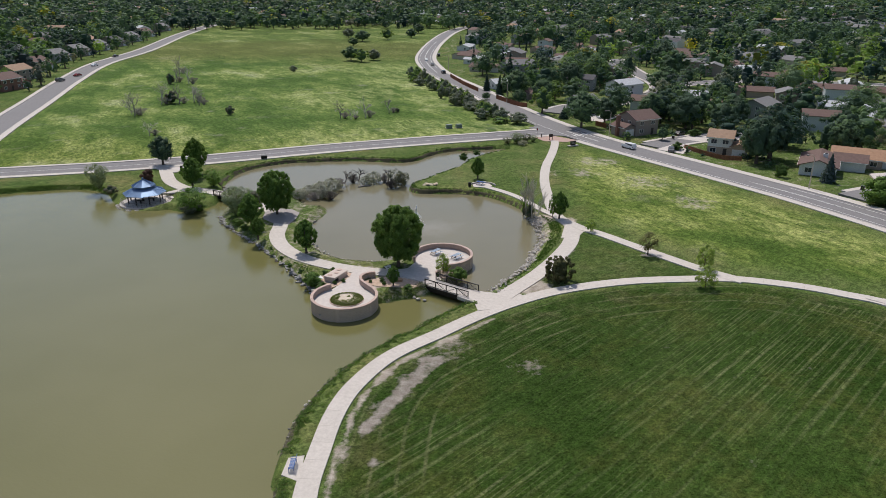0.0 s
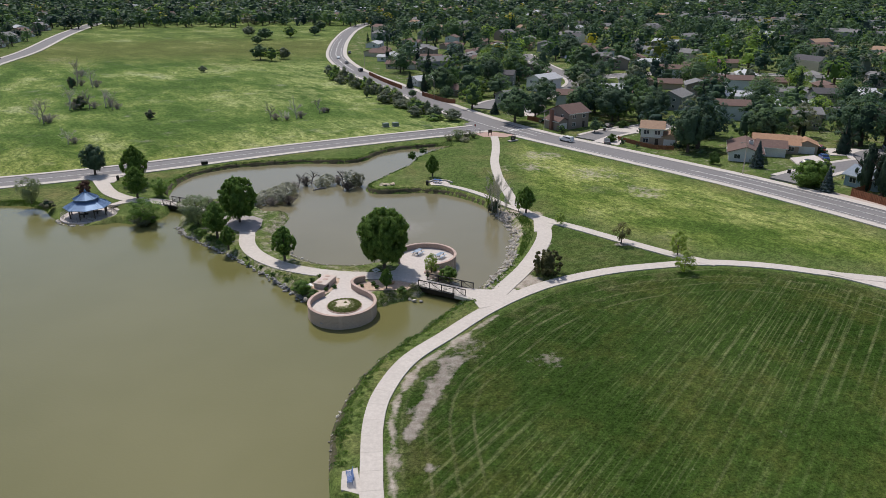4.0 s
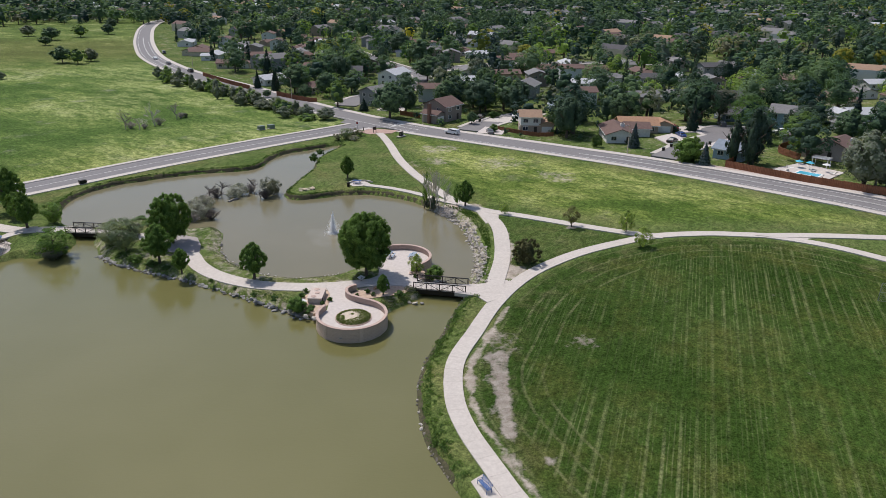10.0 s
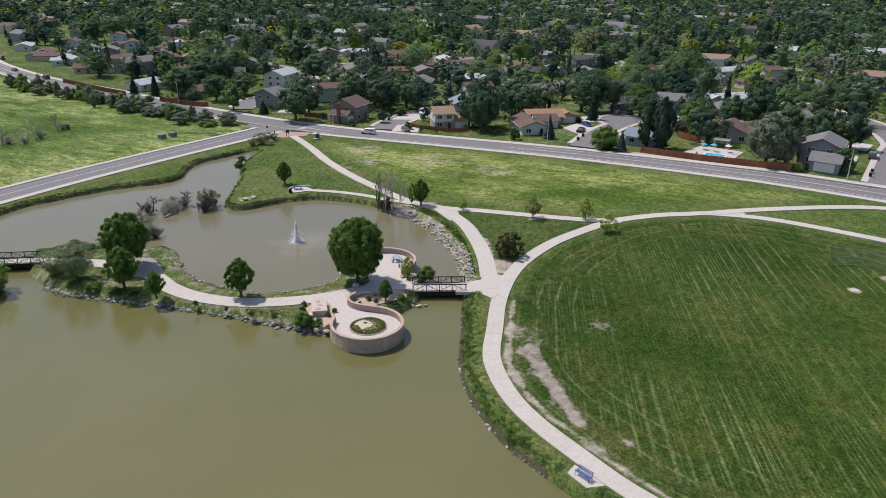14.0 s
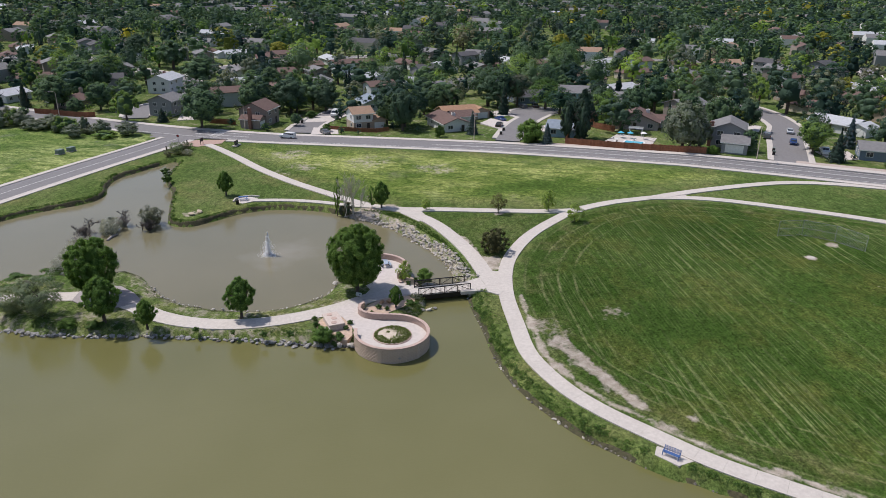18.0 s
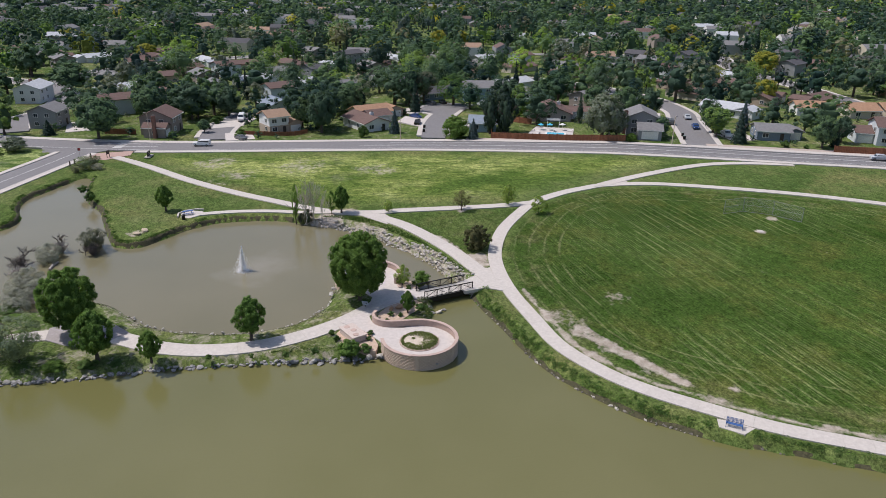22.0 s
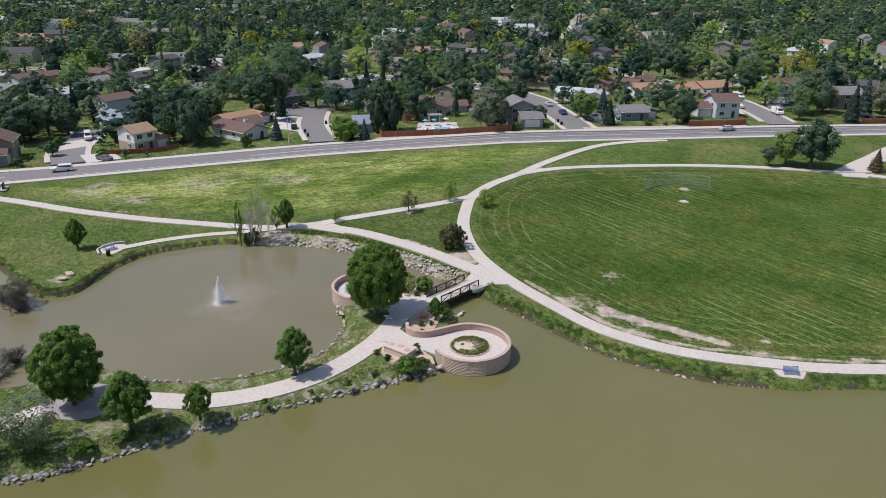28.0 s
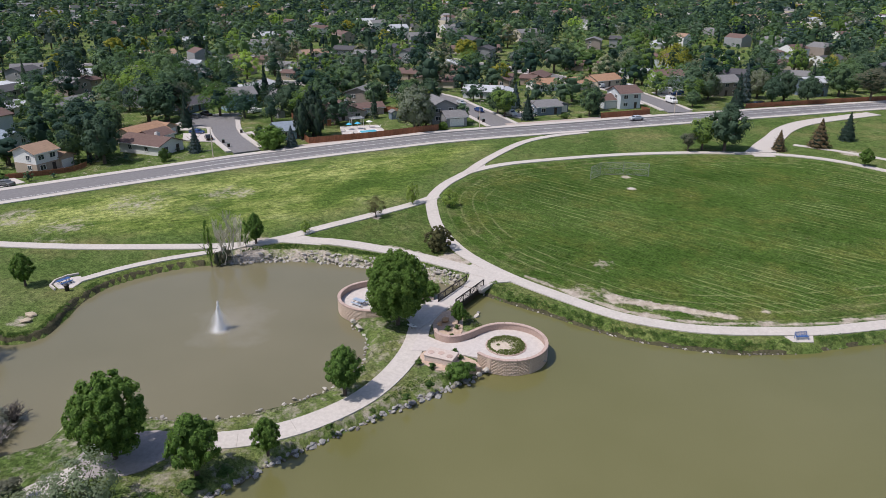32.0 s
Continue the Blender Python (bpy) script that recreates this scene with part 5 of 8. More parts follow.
part("post", q, RAIL, stop_sign)
part("plate", boxed(-0.35, 0.35, -0.06, -0.042, 1.8, 2.5), CARS["red"], stop_sign, "plain red plate")
hatch = thing("manhole_lid", "pale round inspection slab set in the turf", "slab", at=(52.6, 60.6, g(52.6, 60.6)))
q = bmesh.new()
disc(q, 0, 0, 0, 0.06, 0.7, 0.68, 20)
part("slab", q, CONCRETE, hatch)


GALV = plain("galvanised_wire", (0.30, 0.31, 0.31), 0.5, 0.3)


def backstop():
    """A chain-link ball-field backstop: three bays of pipe frame and slim wires."""
    b = thing("backstop", "grey chain-link backstop in the mown field", "fence", at=(0, 0, g(62, 60)))
    P = [Vector((59.6, 68.0, 0)), Vector((63.3, 64.6, 0)), Vector((63.6, 59.0, 0)), Vector((61.4, 53.6, 0))]
    for p in P:
        q = bmesh.new()
        tube(q, [p, p + Vector((0, 0, 3.0))], 0.05)
        part("post", q, GALV, b)
    for a, c in zip(P, P[1:]):
        q = bmesh.new()
        for z in (0.05, 1.5, 3.0):
            tube(q, [a + Vector((0, 0, z)), c + Vector((0, 0, z))], 0.035, 4)
        part("rail", q, GALV, b)
        q = bmesh.new()
        n = 16
        for i in range(-9, n + 9):
            for s in (1, -1):
                t0, t1 = i / n, i / n + s * 3.0 / (c - a).length
                z0, z1 = 0.0, 3.0
                lo, hi = (t0, t1) if t0 < t1 else (t1, t0)
                if hi <= 0 or lo >= 1:
                    continue
                e0, e1 = min(max(t0, 0), 1), min(max(t1, 0), 1)
                z0, z1 = (e0 - t0) / (t1 - t0) * 3.0, (e1 - t0) / (t1 - t0) * 3.0
                u, v = a.lerp(c, e0) + Vector((0, 0, z0)), a.lerp(c, e1) + Vector((0, 0, z1))
                tube(q, [u, v], 0.009, 3)
        part("wire_mesh", q, GALV, b, "chain-link mesh")


backstop()

# the fountain: a float and its plume of falling drops
ft = thing("fountain", "floating pond fountain throwing a white plume of water", "fountain", at=(-3.8, 138.9, LAKE))
q = bmesh.new()
disc(q, 0, 0, -0.1, 0.15, 0.5, 0.35, 14)
part("float", q, BLACK_STEEL, ft)
FOAM, fnt, fb = bare("white_spray", 0.5, 0.0, 0.4)
fb.inputs["Base Color"].default_value = (0.94, 0.94, 0.94, 1)
ftr = fnt.nodes.new("ShaderNodeBsdfTranslucent")
ftr.inputs[0].default_value = (0.95, 0.95, 0.95, 1)
fms = fnt.nodes.new("ShaderNodeMixShader")
fnt.links.new(fb.outputs[0], fms.inputs[1])
fnt.links.new(ftr.outputs[0], fms.inputs[2])
fnt.links.new(fms.outputs[0], fnt.nodes["Material Output"].inputs[0])
V, F = [], []
for i in range(42000):
    u, a = rng.random(), rng.uniform(0, math.tau)
    ox = oy = 0.0
    if u < 0.34:                              # three rising jets, each thinning to a point
        top, lx, ly = ((4.4, 0.02, -0.01), (3.7, -0.03, 0.02), (3.0, 0.02, 0.03))[i % 3]
        h = top * rng.random() ** 1.2
        r, s = abs(rng.gauss(0, 0.05 + 0.32 * (1 - h / top) ** 1.2)), 0.030
        ox, oy = lx * h, ly * h
    elif u < 0.86:                            # drops falling round them
        r = abs(rng.gauss(0, 0.62))
        h, s = max(0.0, 3.6 * rng.random() ** 1.7 * (1 - r / 2.4)), 0.014
    else:                                     # foam on the water
        r, h, s = 0.1 + abs(rng.gauss(0, 0.6)), 0.04, 0.026
    c = Vector((ox + r * math.cos(a), oy + r * math.sin(a), h))
    k = len(V)
    d = Vector((rng.gauss(0, 0.5), rng.gauss(0, 0.5), rng.gauss(0, 1))).normalized() * s
    e = d.orthogonal().normalized() * s
    V += [c - d * 1.6, c + e, c + d * 1.6, c - e]
    F.append((k, k + 1, k + 2, k + 3))
part("plume", raw_mesh("plume", np.array([tuple(v) for v in V]), np.array(F), FOAM), None, ft, "white spray of drops")


# ---- stones along the shores ----
def rock_mesh(seed, mat):
    r = random.Random(seed)
    bm = bmesh.new()
    bmesh.ops.create_icosphere(bm, subdivisions=1, radius=0.5)
    for v in bm.verts:
        v.co *= r.uniform(0.62, 1.2)
        v.co.z *= 0.72
    return mesh_of("boulder", bm, mat)


GREY_ROCKS = [rock_mesh(k, BOULDER) for k in range(7)]
PALE_ROCKS = [rock_mesh(k + 20, RIPRAP) for k in range(7)]
DARK_ROCKS = [rock_mesh(k + 40, BANK_STONE) for k in range(7)]


def boulder(x, y, z, size, meshes, parent=None):
    r = rng
    m = pose(x, y, z, r.uniform(-20, 20), r.uniform(-20, 20), r.uniform(0, 360)) @ Matrix.Diagonal((size * r.uniform(0.8, 1.5), size * r.uniform(0.7, 1.1), size * r.uniform(0.7, 1.0), 1))
    return part("boulder", meshes[r.randrange(len(meshes))], None, parent, "", m)


def bank_z(d, x, y):
    """The height of the bank d metres from the water."""
    return (g(x, y) - LAKE) * (1 - (1 - min(1, max(0, d) / 2.0)) ** 1.8) + LAKE - 0.05


def shore_run(poly, a, b):
    """The stretch of a shore from the point nearest a to the point nearest b."""
    i = min(range(len(poly)), key=lambda k: (Vector(poly[k]) - Vector(a)).length)
    j = min(range(len(poly)), key=lambda k: (Vector(poly[k]) - Vector(b)).length)
    return [Vector(v) for v in (poly[i:j + 1] if i <= j else poly[j:i + 1])]


edge = thing("boulder_edging", "row of grey boulders along the island's lake shore", "boulders", kind="structure")
for p in smooth_line(shore_run(ISLAND_S, (-46, 144.5), (-17.5, 103)), 0.40):
    boulder(p.x + rng.gauss(0, 0.25), p.y + rng.gauss(0, 0.25), LAKE + 0.05, rng.uniform(0.4, 0.7), DARK_ROCKS, edge)
    for k in range(2):
        s = rng.choice((0.40, 0.5, 0.55, 0.7, 0.85)) * rng.uniform(0.8, 1.15)
        boulder(p.x + rng.gauss(0, 0.33), p.y + rng.gauss(0, 0.33), LAKE + rng.uniform(0.0, 0.28), s, GREY_ROCKS, edge)
riprap = thing("riprap", "bank of pale broken stone along the pond's east shore", "stones", kind="structure")
for p, n in zip(*(lambda l: (l, sides_of(l)))(smooth_line(shore_run(SHORE_S, (8.5, 103.5), (20.6, 143)), 0.8))):
    wide_ = float(np.interp(p.y, (104, 112, 118, 128, 143), (2.5, 2.0, 1.5, 1.0, 0.7))) + 0.4 * math.sin(p.y * 0.5)
    for k in range(9):
        d = rng.uniform(-0.3, wide_) if k < 6 else rng.uniform(-0.2, 1.5)
        q = p - n * d
        boulder(q.x + rng.gauss(0, 0.2), q.y + rng.gauss(0, 0.2), bank_z(d, q.x, q.y) + 0.10, rng.uniform(0.22, 0.48) if k % 4 else rng.uniform(0.5, 0.9), PALE_ROCKS, riprap)
pebbles = thing("shore_stones", "small stones where the lake bank meets the water", "stones", kind="structure")
for p in smooth_line(shore_run(SHORE_S, (-15.3, 48), (6, 101.2)), 0.42):
    if math.sin(p.y * 0.7) + rng.gauss(0, 0.6) > -0.9:
        boulder(p.x + rng.gauss(0, 0.12), p.y + rng.gauss(0, 0.12), LAKE + 0.04, rng.uniform(0.25, 0.6), PALE_ROCKS if rng.random() < 0.25 else DARK_ROCKS, pebbles)
gz_stones = thing("shore_stones", "broken stones ringing the gazebo deck", "stones", kind="structure")
for k in range(70):
    a = math.radians(rng.uniform(150, 400))
    boulder(-66.2 + 6.1 * math.cos(a) + rng.gauss(0, 0.2), 155.0 + 6.1 * math.sin(a) + rng.gauss(0, 0.2), LAKE + 0.05, rng.uniform(0.35, 0.8), PALE_ROCKS, gz_stones)
rim_stones = thing("shore_stones", "small pale stones along the island's pond shore", "stones", kind="structure")
for p in smooth_line(shore_run(ISLAND_S, (-3, 120.5), (-25, 143)), 0.55):
    boulder(p.x + rng.gauss(0, 0.3), p.y + rng.gauss(0, 0.3), LAKE + rng.uniform(0.05, 0.3), rng.uniform(0.25, 0.6), PALE_ROCKS, rim_stones)
for x, y, s in ((-2.6, 102.2, 1.0), (-1.6, 101.8, 0.7), (-17.2, 95.3, 0.5), (-19.6, 104.0, 1.0), (-18.6, 103.0, 0.9), (-21.3, 107.0, 1.1), (-17.9, 101.9, 0.8), (-7.0, 108.6, 1.0), (-5.6, 108.4, 0.8), (-8.5, 107.4, 0.6), (-6.0, 119.3, 1.0), (-4.0, 120.2, 1.1), (1.2, 109.6, 0.7), (2.4, 110.2, 0.8), (24.6, 137.8, 0.8), (-3.2, 102.9, 0.8), (3.6, 109.4, 0.9)):
    tagged(boulder(x, y, max(LAKE + 0.05, g(x, y) - 1.0 if -16 < x < 0 and y < 105 else g(x, y) * 0.75), s, PALE_ROCKS if s > 0.75 else GREY_ROCKS), "single weathered boulder lying near the water", "boulder", "loose boulders")


SANDSTONE = grained("orange_sandstone", (0.34, 0.20, 0.11), (0.52, 0.33, 0.20), 2.0, 0.92, 0, 0.6, 0.06)
TAN_SLAB = grained("tan_sandstone", (0.34, 0.27, 0.19), (0.55, 0.46, 0.35), 2.0, 0.92, 0, 0.6, 0.06)
for k, (x, y, a, b, c, mt, lb) in enumerate(((-5.9, 107.1, 2.0, 1.2, 1.3, SANDSTONE, "orange sandstone boulder in the soil bed"), (-6.9, 107.9, 1.2, 0.9, 0.9, SANDSTONE, "orange sandstone boulder in the soil bed"), (0.6, 110.8, 1.6, 0.8, 0.6, CAP, "flat brown boulder in the bed by the footbridge"), (0.3, 166.2, 2.2, 1.5, 0.9, TAN_SLAB, "flat tan sandstone slab lying on the grass"), (-1.6, 166.0, 1.8, 1.3, 0.6, TAN_SLAB, "flat tan sandstone slab lying on the grass"))):
    st = part("boulder", rock_mesh(70 + k, mt), None, None, "", pose(x, y, g(x, y) + 0.22, 0, 0, 25 * k) @ Matrix.Diagonal((a, b, c, 1)))
    tagged(st, lb, "boulder", "loose boulders")


# ---- trees ----
def leaf_quads(c, n, size, r, aspect=0.62):
    """A rhombic leaf clump at each centre c, facing about n: points and faces."""
    k = len(c)
    d = unit(np.cross(n, r.normal(size=(k, 3)))) * (size * r.uniform(0.7, 1.35, k))[:, None]
    e = unit(np.cross(d, n)) * (size * aspect * r.uniform(0.7, 1.3, k))[:, None]
    v = np.stack([c - d, c + e, c + d, c - e], 1).reshape(-1, 3)
    return v, np.arange(4 * k).reshape(k, 4)


def blob(c, r, rnd, cuts=2):
    """A rough closed lump of quads, the shaded inside of a crown."""
    t = np.linspace(-1, 1, cuts + 1)
    V, F = [], []
    for ax in range(3):
        for s in (-1, 1):
            k = len(V)
            for i in range(cuts + 1):
                for j in range(cuts + 1):
                    p = np.zeros(3)
                    p[ax], p[(ax + 1) % 3], p[(ax + 2) % 3] = s, t[i], t[j]
                    p = p / np.linalg.norm(p)
                    V.append(np.array(c) + p * r * (1 + 0.16 * math.sin(7 * p[0] + 5 * p[1] + 6 * p[2] + c[0])))
            for i in range(cuts):
                for j in range(cuts):
                    q = k + i * (cuts + 1) + j
                    F.append((q, q + 1, q + cuts + 2, q + cuts + 1) if s > 0 else (q + cuts + 1, q + cuts + 2, q + 1, q))
    return np.array(V), np.array(F)


def joined(parts):
    V, F, k = [], [], 0
    for v, f in parts:
        V.append(v)
        F.append(f + k)
        k += len(v)
    return np.concatenate(V), np.concatenate(F)


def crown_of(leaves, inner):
    """Points and faces of a crown, and for each face whether it belongs to the inside, mostly darker-coloured as shade.
    """
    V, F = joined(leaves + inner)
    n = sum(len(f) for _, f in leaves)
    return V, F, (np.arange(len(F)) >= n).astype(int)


def crown_arrays(shape, leaves, size, seed, lobes=12, core=True):
    """A crown one metre high and one metre across, on z 0 to 1."""
    r = np.random.default_rng(seed)
    out = []
    if shape == "cone":
        u = r.random(leaves) ** 0.62                       # more needles low down
        z = 1 - u
        tier = 0.80 + 0.20 * np.cos(z * 52)
        a = r.uniform(0, math.tau, leaves)
        arm = 0.82 + 0.18 * np.cos(a * 7 + z * 31)
        rad = 0.5 * u * tier * arm * r.uniform(0.72, 1.03, leaves)
        c = np.stack([rad * np.cos(a), rad * np.sin(a), z - 0.05 * u], 1)
        n = unit(np.stack([np.cos(a), np.sin(a), np.full(leaves, 0.9)], 1) + r.normal(scale=0.35, size=(leaves, 3)))
        out.append(leaf_quads(c, n, size, r, 0.45))
        inner = [blob((0, 0, z0), rr * 0.85, r) for z0, rr in ((0.12, 0.33), (0.36, 0.24), (0.6, 0.14))] if core else []
        return crown_of(out, inner)
    cs = []
    for k in range(lobes):                         # clumps spread over the crown's outline, thinner inside
        a = k * 2.39996 + r.uniform(-0.5, 0.5)
        h = (k + 0.5) / lobes
        wide = outline(shape, h)
        q = r.uniform(0.55, 1.0) * {"dome": 0.088, "upright": 0.11, "column": 0.13}.get(shape, 0.20) * (1.25 if lobes < 14 else 1.0) * (1.0 if h < 0.9 else 0.75)
        d = max(0.0, wide - 0.62 * q) * (r.uniform(0.80, 1.08) if lobes > 30 else r.uniform(0.74, 1.04))
        cs.append((d * math.cos(a), d * math.sin(a), 0.08 + 0.84 * h + r.uniform(-0.04, 0.04), q))
    per = leaves // lobes
    inner = []
    big = lobes > 40
    if core:
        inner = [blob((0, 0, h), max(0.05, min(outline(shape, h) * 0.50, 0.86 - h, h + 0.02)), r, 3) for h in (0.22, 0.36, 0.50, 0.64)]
    for x, y, z, q in cs:
        out_dir = np.array((x, y, (z - 0.40) * 0.7 + 0.12)) * 2.4
        n = unit(r.normal(size=(per, 3)) + out_dir)
        c = np.array((x, y, z)) + n * q * r.uniform(0.62, 1.18, per)[:, None] * np.array((1, 1, 1.0))
        whole = unit(c - (0, 0, 0.36))                # leaves of a far crown follow its whole round form
        nn = unit(n * (1.2 if big else 0.75) + whole * (0.3 if big else 0.8) + np.array((0, 0, 0.25)) + r.normal(scale=0.5 if big else 0.2, size=(per, 3)))
        out.append(leaf_quads(c, nn, size, r))
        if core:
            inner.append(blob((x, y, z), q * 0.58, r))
    V, F, I = crown_of(out, inner)
    reach = np.percentile(np.hypot(V[:, 0], V[:, 1]), 98.5)
    lo, hi = np.percentile(V[:, 2], 0.4), np.percentile(V[:, 2], 99.7)
    return (V - (0, 0, lo)) / (2 * reach, 2 * reach, hi - lo), F, I


def outline(shape, h):
    """Half the width of a crown one metre across, at height h."""
    if shape == "dome":
        return 0.5 * (0.60 + 0.40 * min(1.0, h / 0.40) ** 0.7) * max(0.0, 1 - max(0.0, (h - 0.40) / 0.60) ** 2.5) ** 0.5
    if shape == "upright":
        return 0.5 * min(1.0, 0.30 + 0.70 * h / 0.30) * max(0.0, 1 - max(0.0, (h - 0.30) / 0.70) ** 1.9) ** 0.8
    if shape == "column":
        return 0.5 * min(1.0, 0.45 + 0.55 * h / 0.25) * max(0.0, 1 - max(0.0, (h - 0.25) / 0.75) ** 2.4) ** 0.8
    if shape == "vase":
        return 0.5 * (0.30 + 0.70 * min(1.0, h / 0.65)) * max(0.0, 1 - max(0.0, (h - 0.60) / 0.40) ** 2.2) ** 0.6
    return 0.5 * max(0.0, 1 - abs(2 * h - 0.86) ** 2.3) ** 0.55


def limbs(seed, reach=0.30, top=0.75, n=6, thick=0.045):
    """A tapered trunk with limbs, for a tree one metre high."""
    r = random.Random(seed)
    bm = bmesh.new()
    tube(bm, [(0, 0, -0.02), (r.uniform(-0.01, 0.01), 0, 0.2), (r.uniform(-0.03, 0.03), r.uniform(-0.03, 0.03), top)], [thick, thick * 0.75, thick * 0.2], 7)
    for k in range(n):
        a = k * 2.4 + r.uniform(-0.3, 0.3)
        z = 0.2 + 0.4 * k / n
        tube(bm, [(0, 0, z), (reach * 0.5 * math.cos(a), reach * 0.5 * math.sin(a), z + 0.12), (reach * math.cos(a), reach * math.sin(a), z + 0.28)], [thick * 0.5, thick * 0.35, thick * 0.12], 5)
    return bm


TREES = {}


def tree_kit(kind, shape, leaf, leaves, size, lobes=12, variants=2, foot=0.18, thick=0.04, core=True):
    kit = []
    for k in range(variants):
        V, F, I = crown_arrays(shape, leaves, size, 100 + 7 * k + len(kind), lobes, core)
        # inner lumps mostly wear a darker leaf: the crown's inner shade put into colour
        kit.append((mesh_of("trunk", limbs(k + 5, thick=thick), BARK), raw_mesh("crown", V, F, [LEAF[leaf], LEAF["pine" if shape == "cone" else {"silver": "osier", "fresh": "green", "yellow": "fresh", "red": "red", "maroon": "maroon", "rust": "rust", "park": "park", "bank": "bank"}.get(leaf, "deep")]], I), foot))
    TREES[kind] = kit


tree_kit("great", "dome", "park", 27000, 0.0165, 300, 1, 0.17, 0.03)
tree_kit("thicket", "vase", "scrub", 3600, 0.021, 22, 1, 0.0, 0.02, False)
tree_kit("young", "upright", "park", 7500, 0.024, 84, 3, 0.18)
tree_kit("spreading", "dome", "park", 15000, 0.019, 190, 1, 0.16, 0.03)
tree_kit("sapling", "round", "sapling", 1700, 0.036, 20, 2, 0.10, 0.025, False)
tree_kit("fresh", "upright", "fresh", 1900, 0.034, 18, 2, 0.16)
tree_kit("roadside", "round", "silver", 600, 0.055, 12, 2, 0.0, 0.03)
tree_kit("roadside_green", "round", "fresh", 600, 0.055, 12, 2, 0.0, 0.03)
tree_kit("broad", "round", "green", 2000, 0.032, 34, 3, 0.16)
tree_kit("shade", "round", "deep", 2000, 0.032, 34, 3, 0.16)
tree_kit("vase", "vase", "fresh", 2000, 0.034, 24, 2, 0.2)
tree_kit("vase_olive", "vase", "scrub", 2000, 0.030, 12, 1, 0.25)
tree_kit("silver", "round", "silver", 2200, 0.028, 30, 2, 0.12)
tree_kit("leaning", "vase", "park", 3200, 0.026, 26, 2, 0.05, 0.03, False)
tree_kit("willow", "vase", "osier", 4200, 0.022, 40, 2, 0.02, 0.02, False)
tree_kit("pale_bush", "round", "brush", 5200, 0.020, 44, 2, 0.0, 0.02, False)
tree_kit("gold", "round", "yellow", 2200, 0.036, 24, 1, 0.16)
tree_kit("thin_poplar", "column", "park", 1300, 0.036, 22, 1, 0.12, 0.016, False)
tree_kit("cedar", "upright", "pine", 2600, 0.030, 34, 2, 0.05)
tree_kit("pine", "cone", "pine", 1700, 0.050, 1, 2, 0.06, 0.03)
tree_kit("spruce", "cone", "spruce", 1700, 0.050, 1, 2, 0.03, 0.03)
tree_kit("rust", "cone", "rust", 3200, 0.040, 1, 1, 0.03, 0.03)
tree_kit("red", "round", "red", 1900, 0.026, 12, 1, 0.2, 0.03, False)
tree_kit("bronze", "dome", "red", 4200, 0.030, 60, 1, 0.02, 0.03)
tree_kit("maroon", "round", "maroon", 1600, 0.034, 10, 1, 0.05, 0.03)
tree_kit("shrub", "round", "bank", 900, 0.060, 8, 2, 0.0, 0.03)
tree_kit("dark_shrub", "round", "park", 1800, 0.040, 20, 2, 0.0, 0.03)
tree_kit("scrub", "round", "scrub", 1400, 0.045, 9, 2, 0.0, 0.03)
LABELS = dict(great="large dense deep-green cottonwood on the island lawn", spreading="wide-crowned deep-green tree on the island lawn", roadside="grey-green bush in the roadside thicket", roadside_green="green bush in the roadside thicket", young="young deep-green broadleaf tree with a slim trunk", leaning="loose-crowned green tree leaning over the water", fresh="young bright-green broadleaf tree on a thin stem", sapling="small light-green tree with a thin open crown", broad="full mid-green broadleaf tree in a garden", shade="tall dark-green shade tree among the houses", vase="spreading bright-green tree with an open crown", vase_olive="tall open-crowned tree with olive-brown leaves", willow="wispy grey-green willow thicket on the shore", silver="grey-green silvery tree with a loose crown", gold="yellow-green tree standing out among darker ones", thin_poplar="leaning thin-leaved poplar at the pond edge", cedar="tall dense dark-green cedar by the garden fence", pine="dark green pine with layered branches", spruce="blue-grey spruce with layered branches", rust="rust-brown dry pine with layered branches", red="small thin-crowned tree with bronze-green leaves", bronze="wide bush with bronze-brown leaves", maroon="small rounded tree with dull red-brown leaves", pale_bush="pale silvery bush with fine leaves at the water", thicket="olive-grey thicket of thin twigs and leaves", shrub="low green shrub on the bank", dark_shrub="dense dark-green shrub with small leaves", scrub="loose olive-grey shrub on dry ground")
CATEGORY = dict(roadside="shrub", roadside_green="shrub", bronze="shrub", pale_bush="shrub", thicket="shrub", shrub="shrub", dark_shrub="shrub", scrub="shrub")


def tree(kind, x, y, high, wide, z=None, lean=0.0, label=""):
    """A tree of the kind, so high and so wide, standing on the ground."""
    kit = TREES[kind]
    tm, cm, foot = kit[rng.randrange(len(kit))]
    t = thing(CATEGORY.get(kind, "tree"), label or LABELS[kind], CATEGORY.get(kind, "tree"), kind.replace("_", " ") + " trees")
    z = g(x, y) - 0.05 if z is None else max(z, LAKE - 0.1)
    t.matrix_basis = pose(x, y, z, 0, lean, rng.uniform(0, 360))
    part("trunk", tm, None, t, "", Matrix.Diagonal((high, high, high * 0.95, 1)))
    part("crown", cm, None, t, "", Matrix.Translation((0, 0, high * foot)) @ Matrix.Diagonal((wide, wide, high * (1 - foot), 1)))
    return t


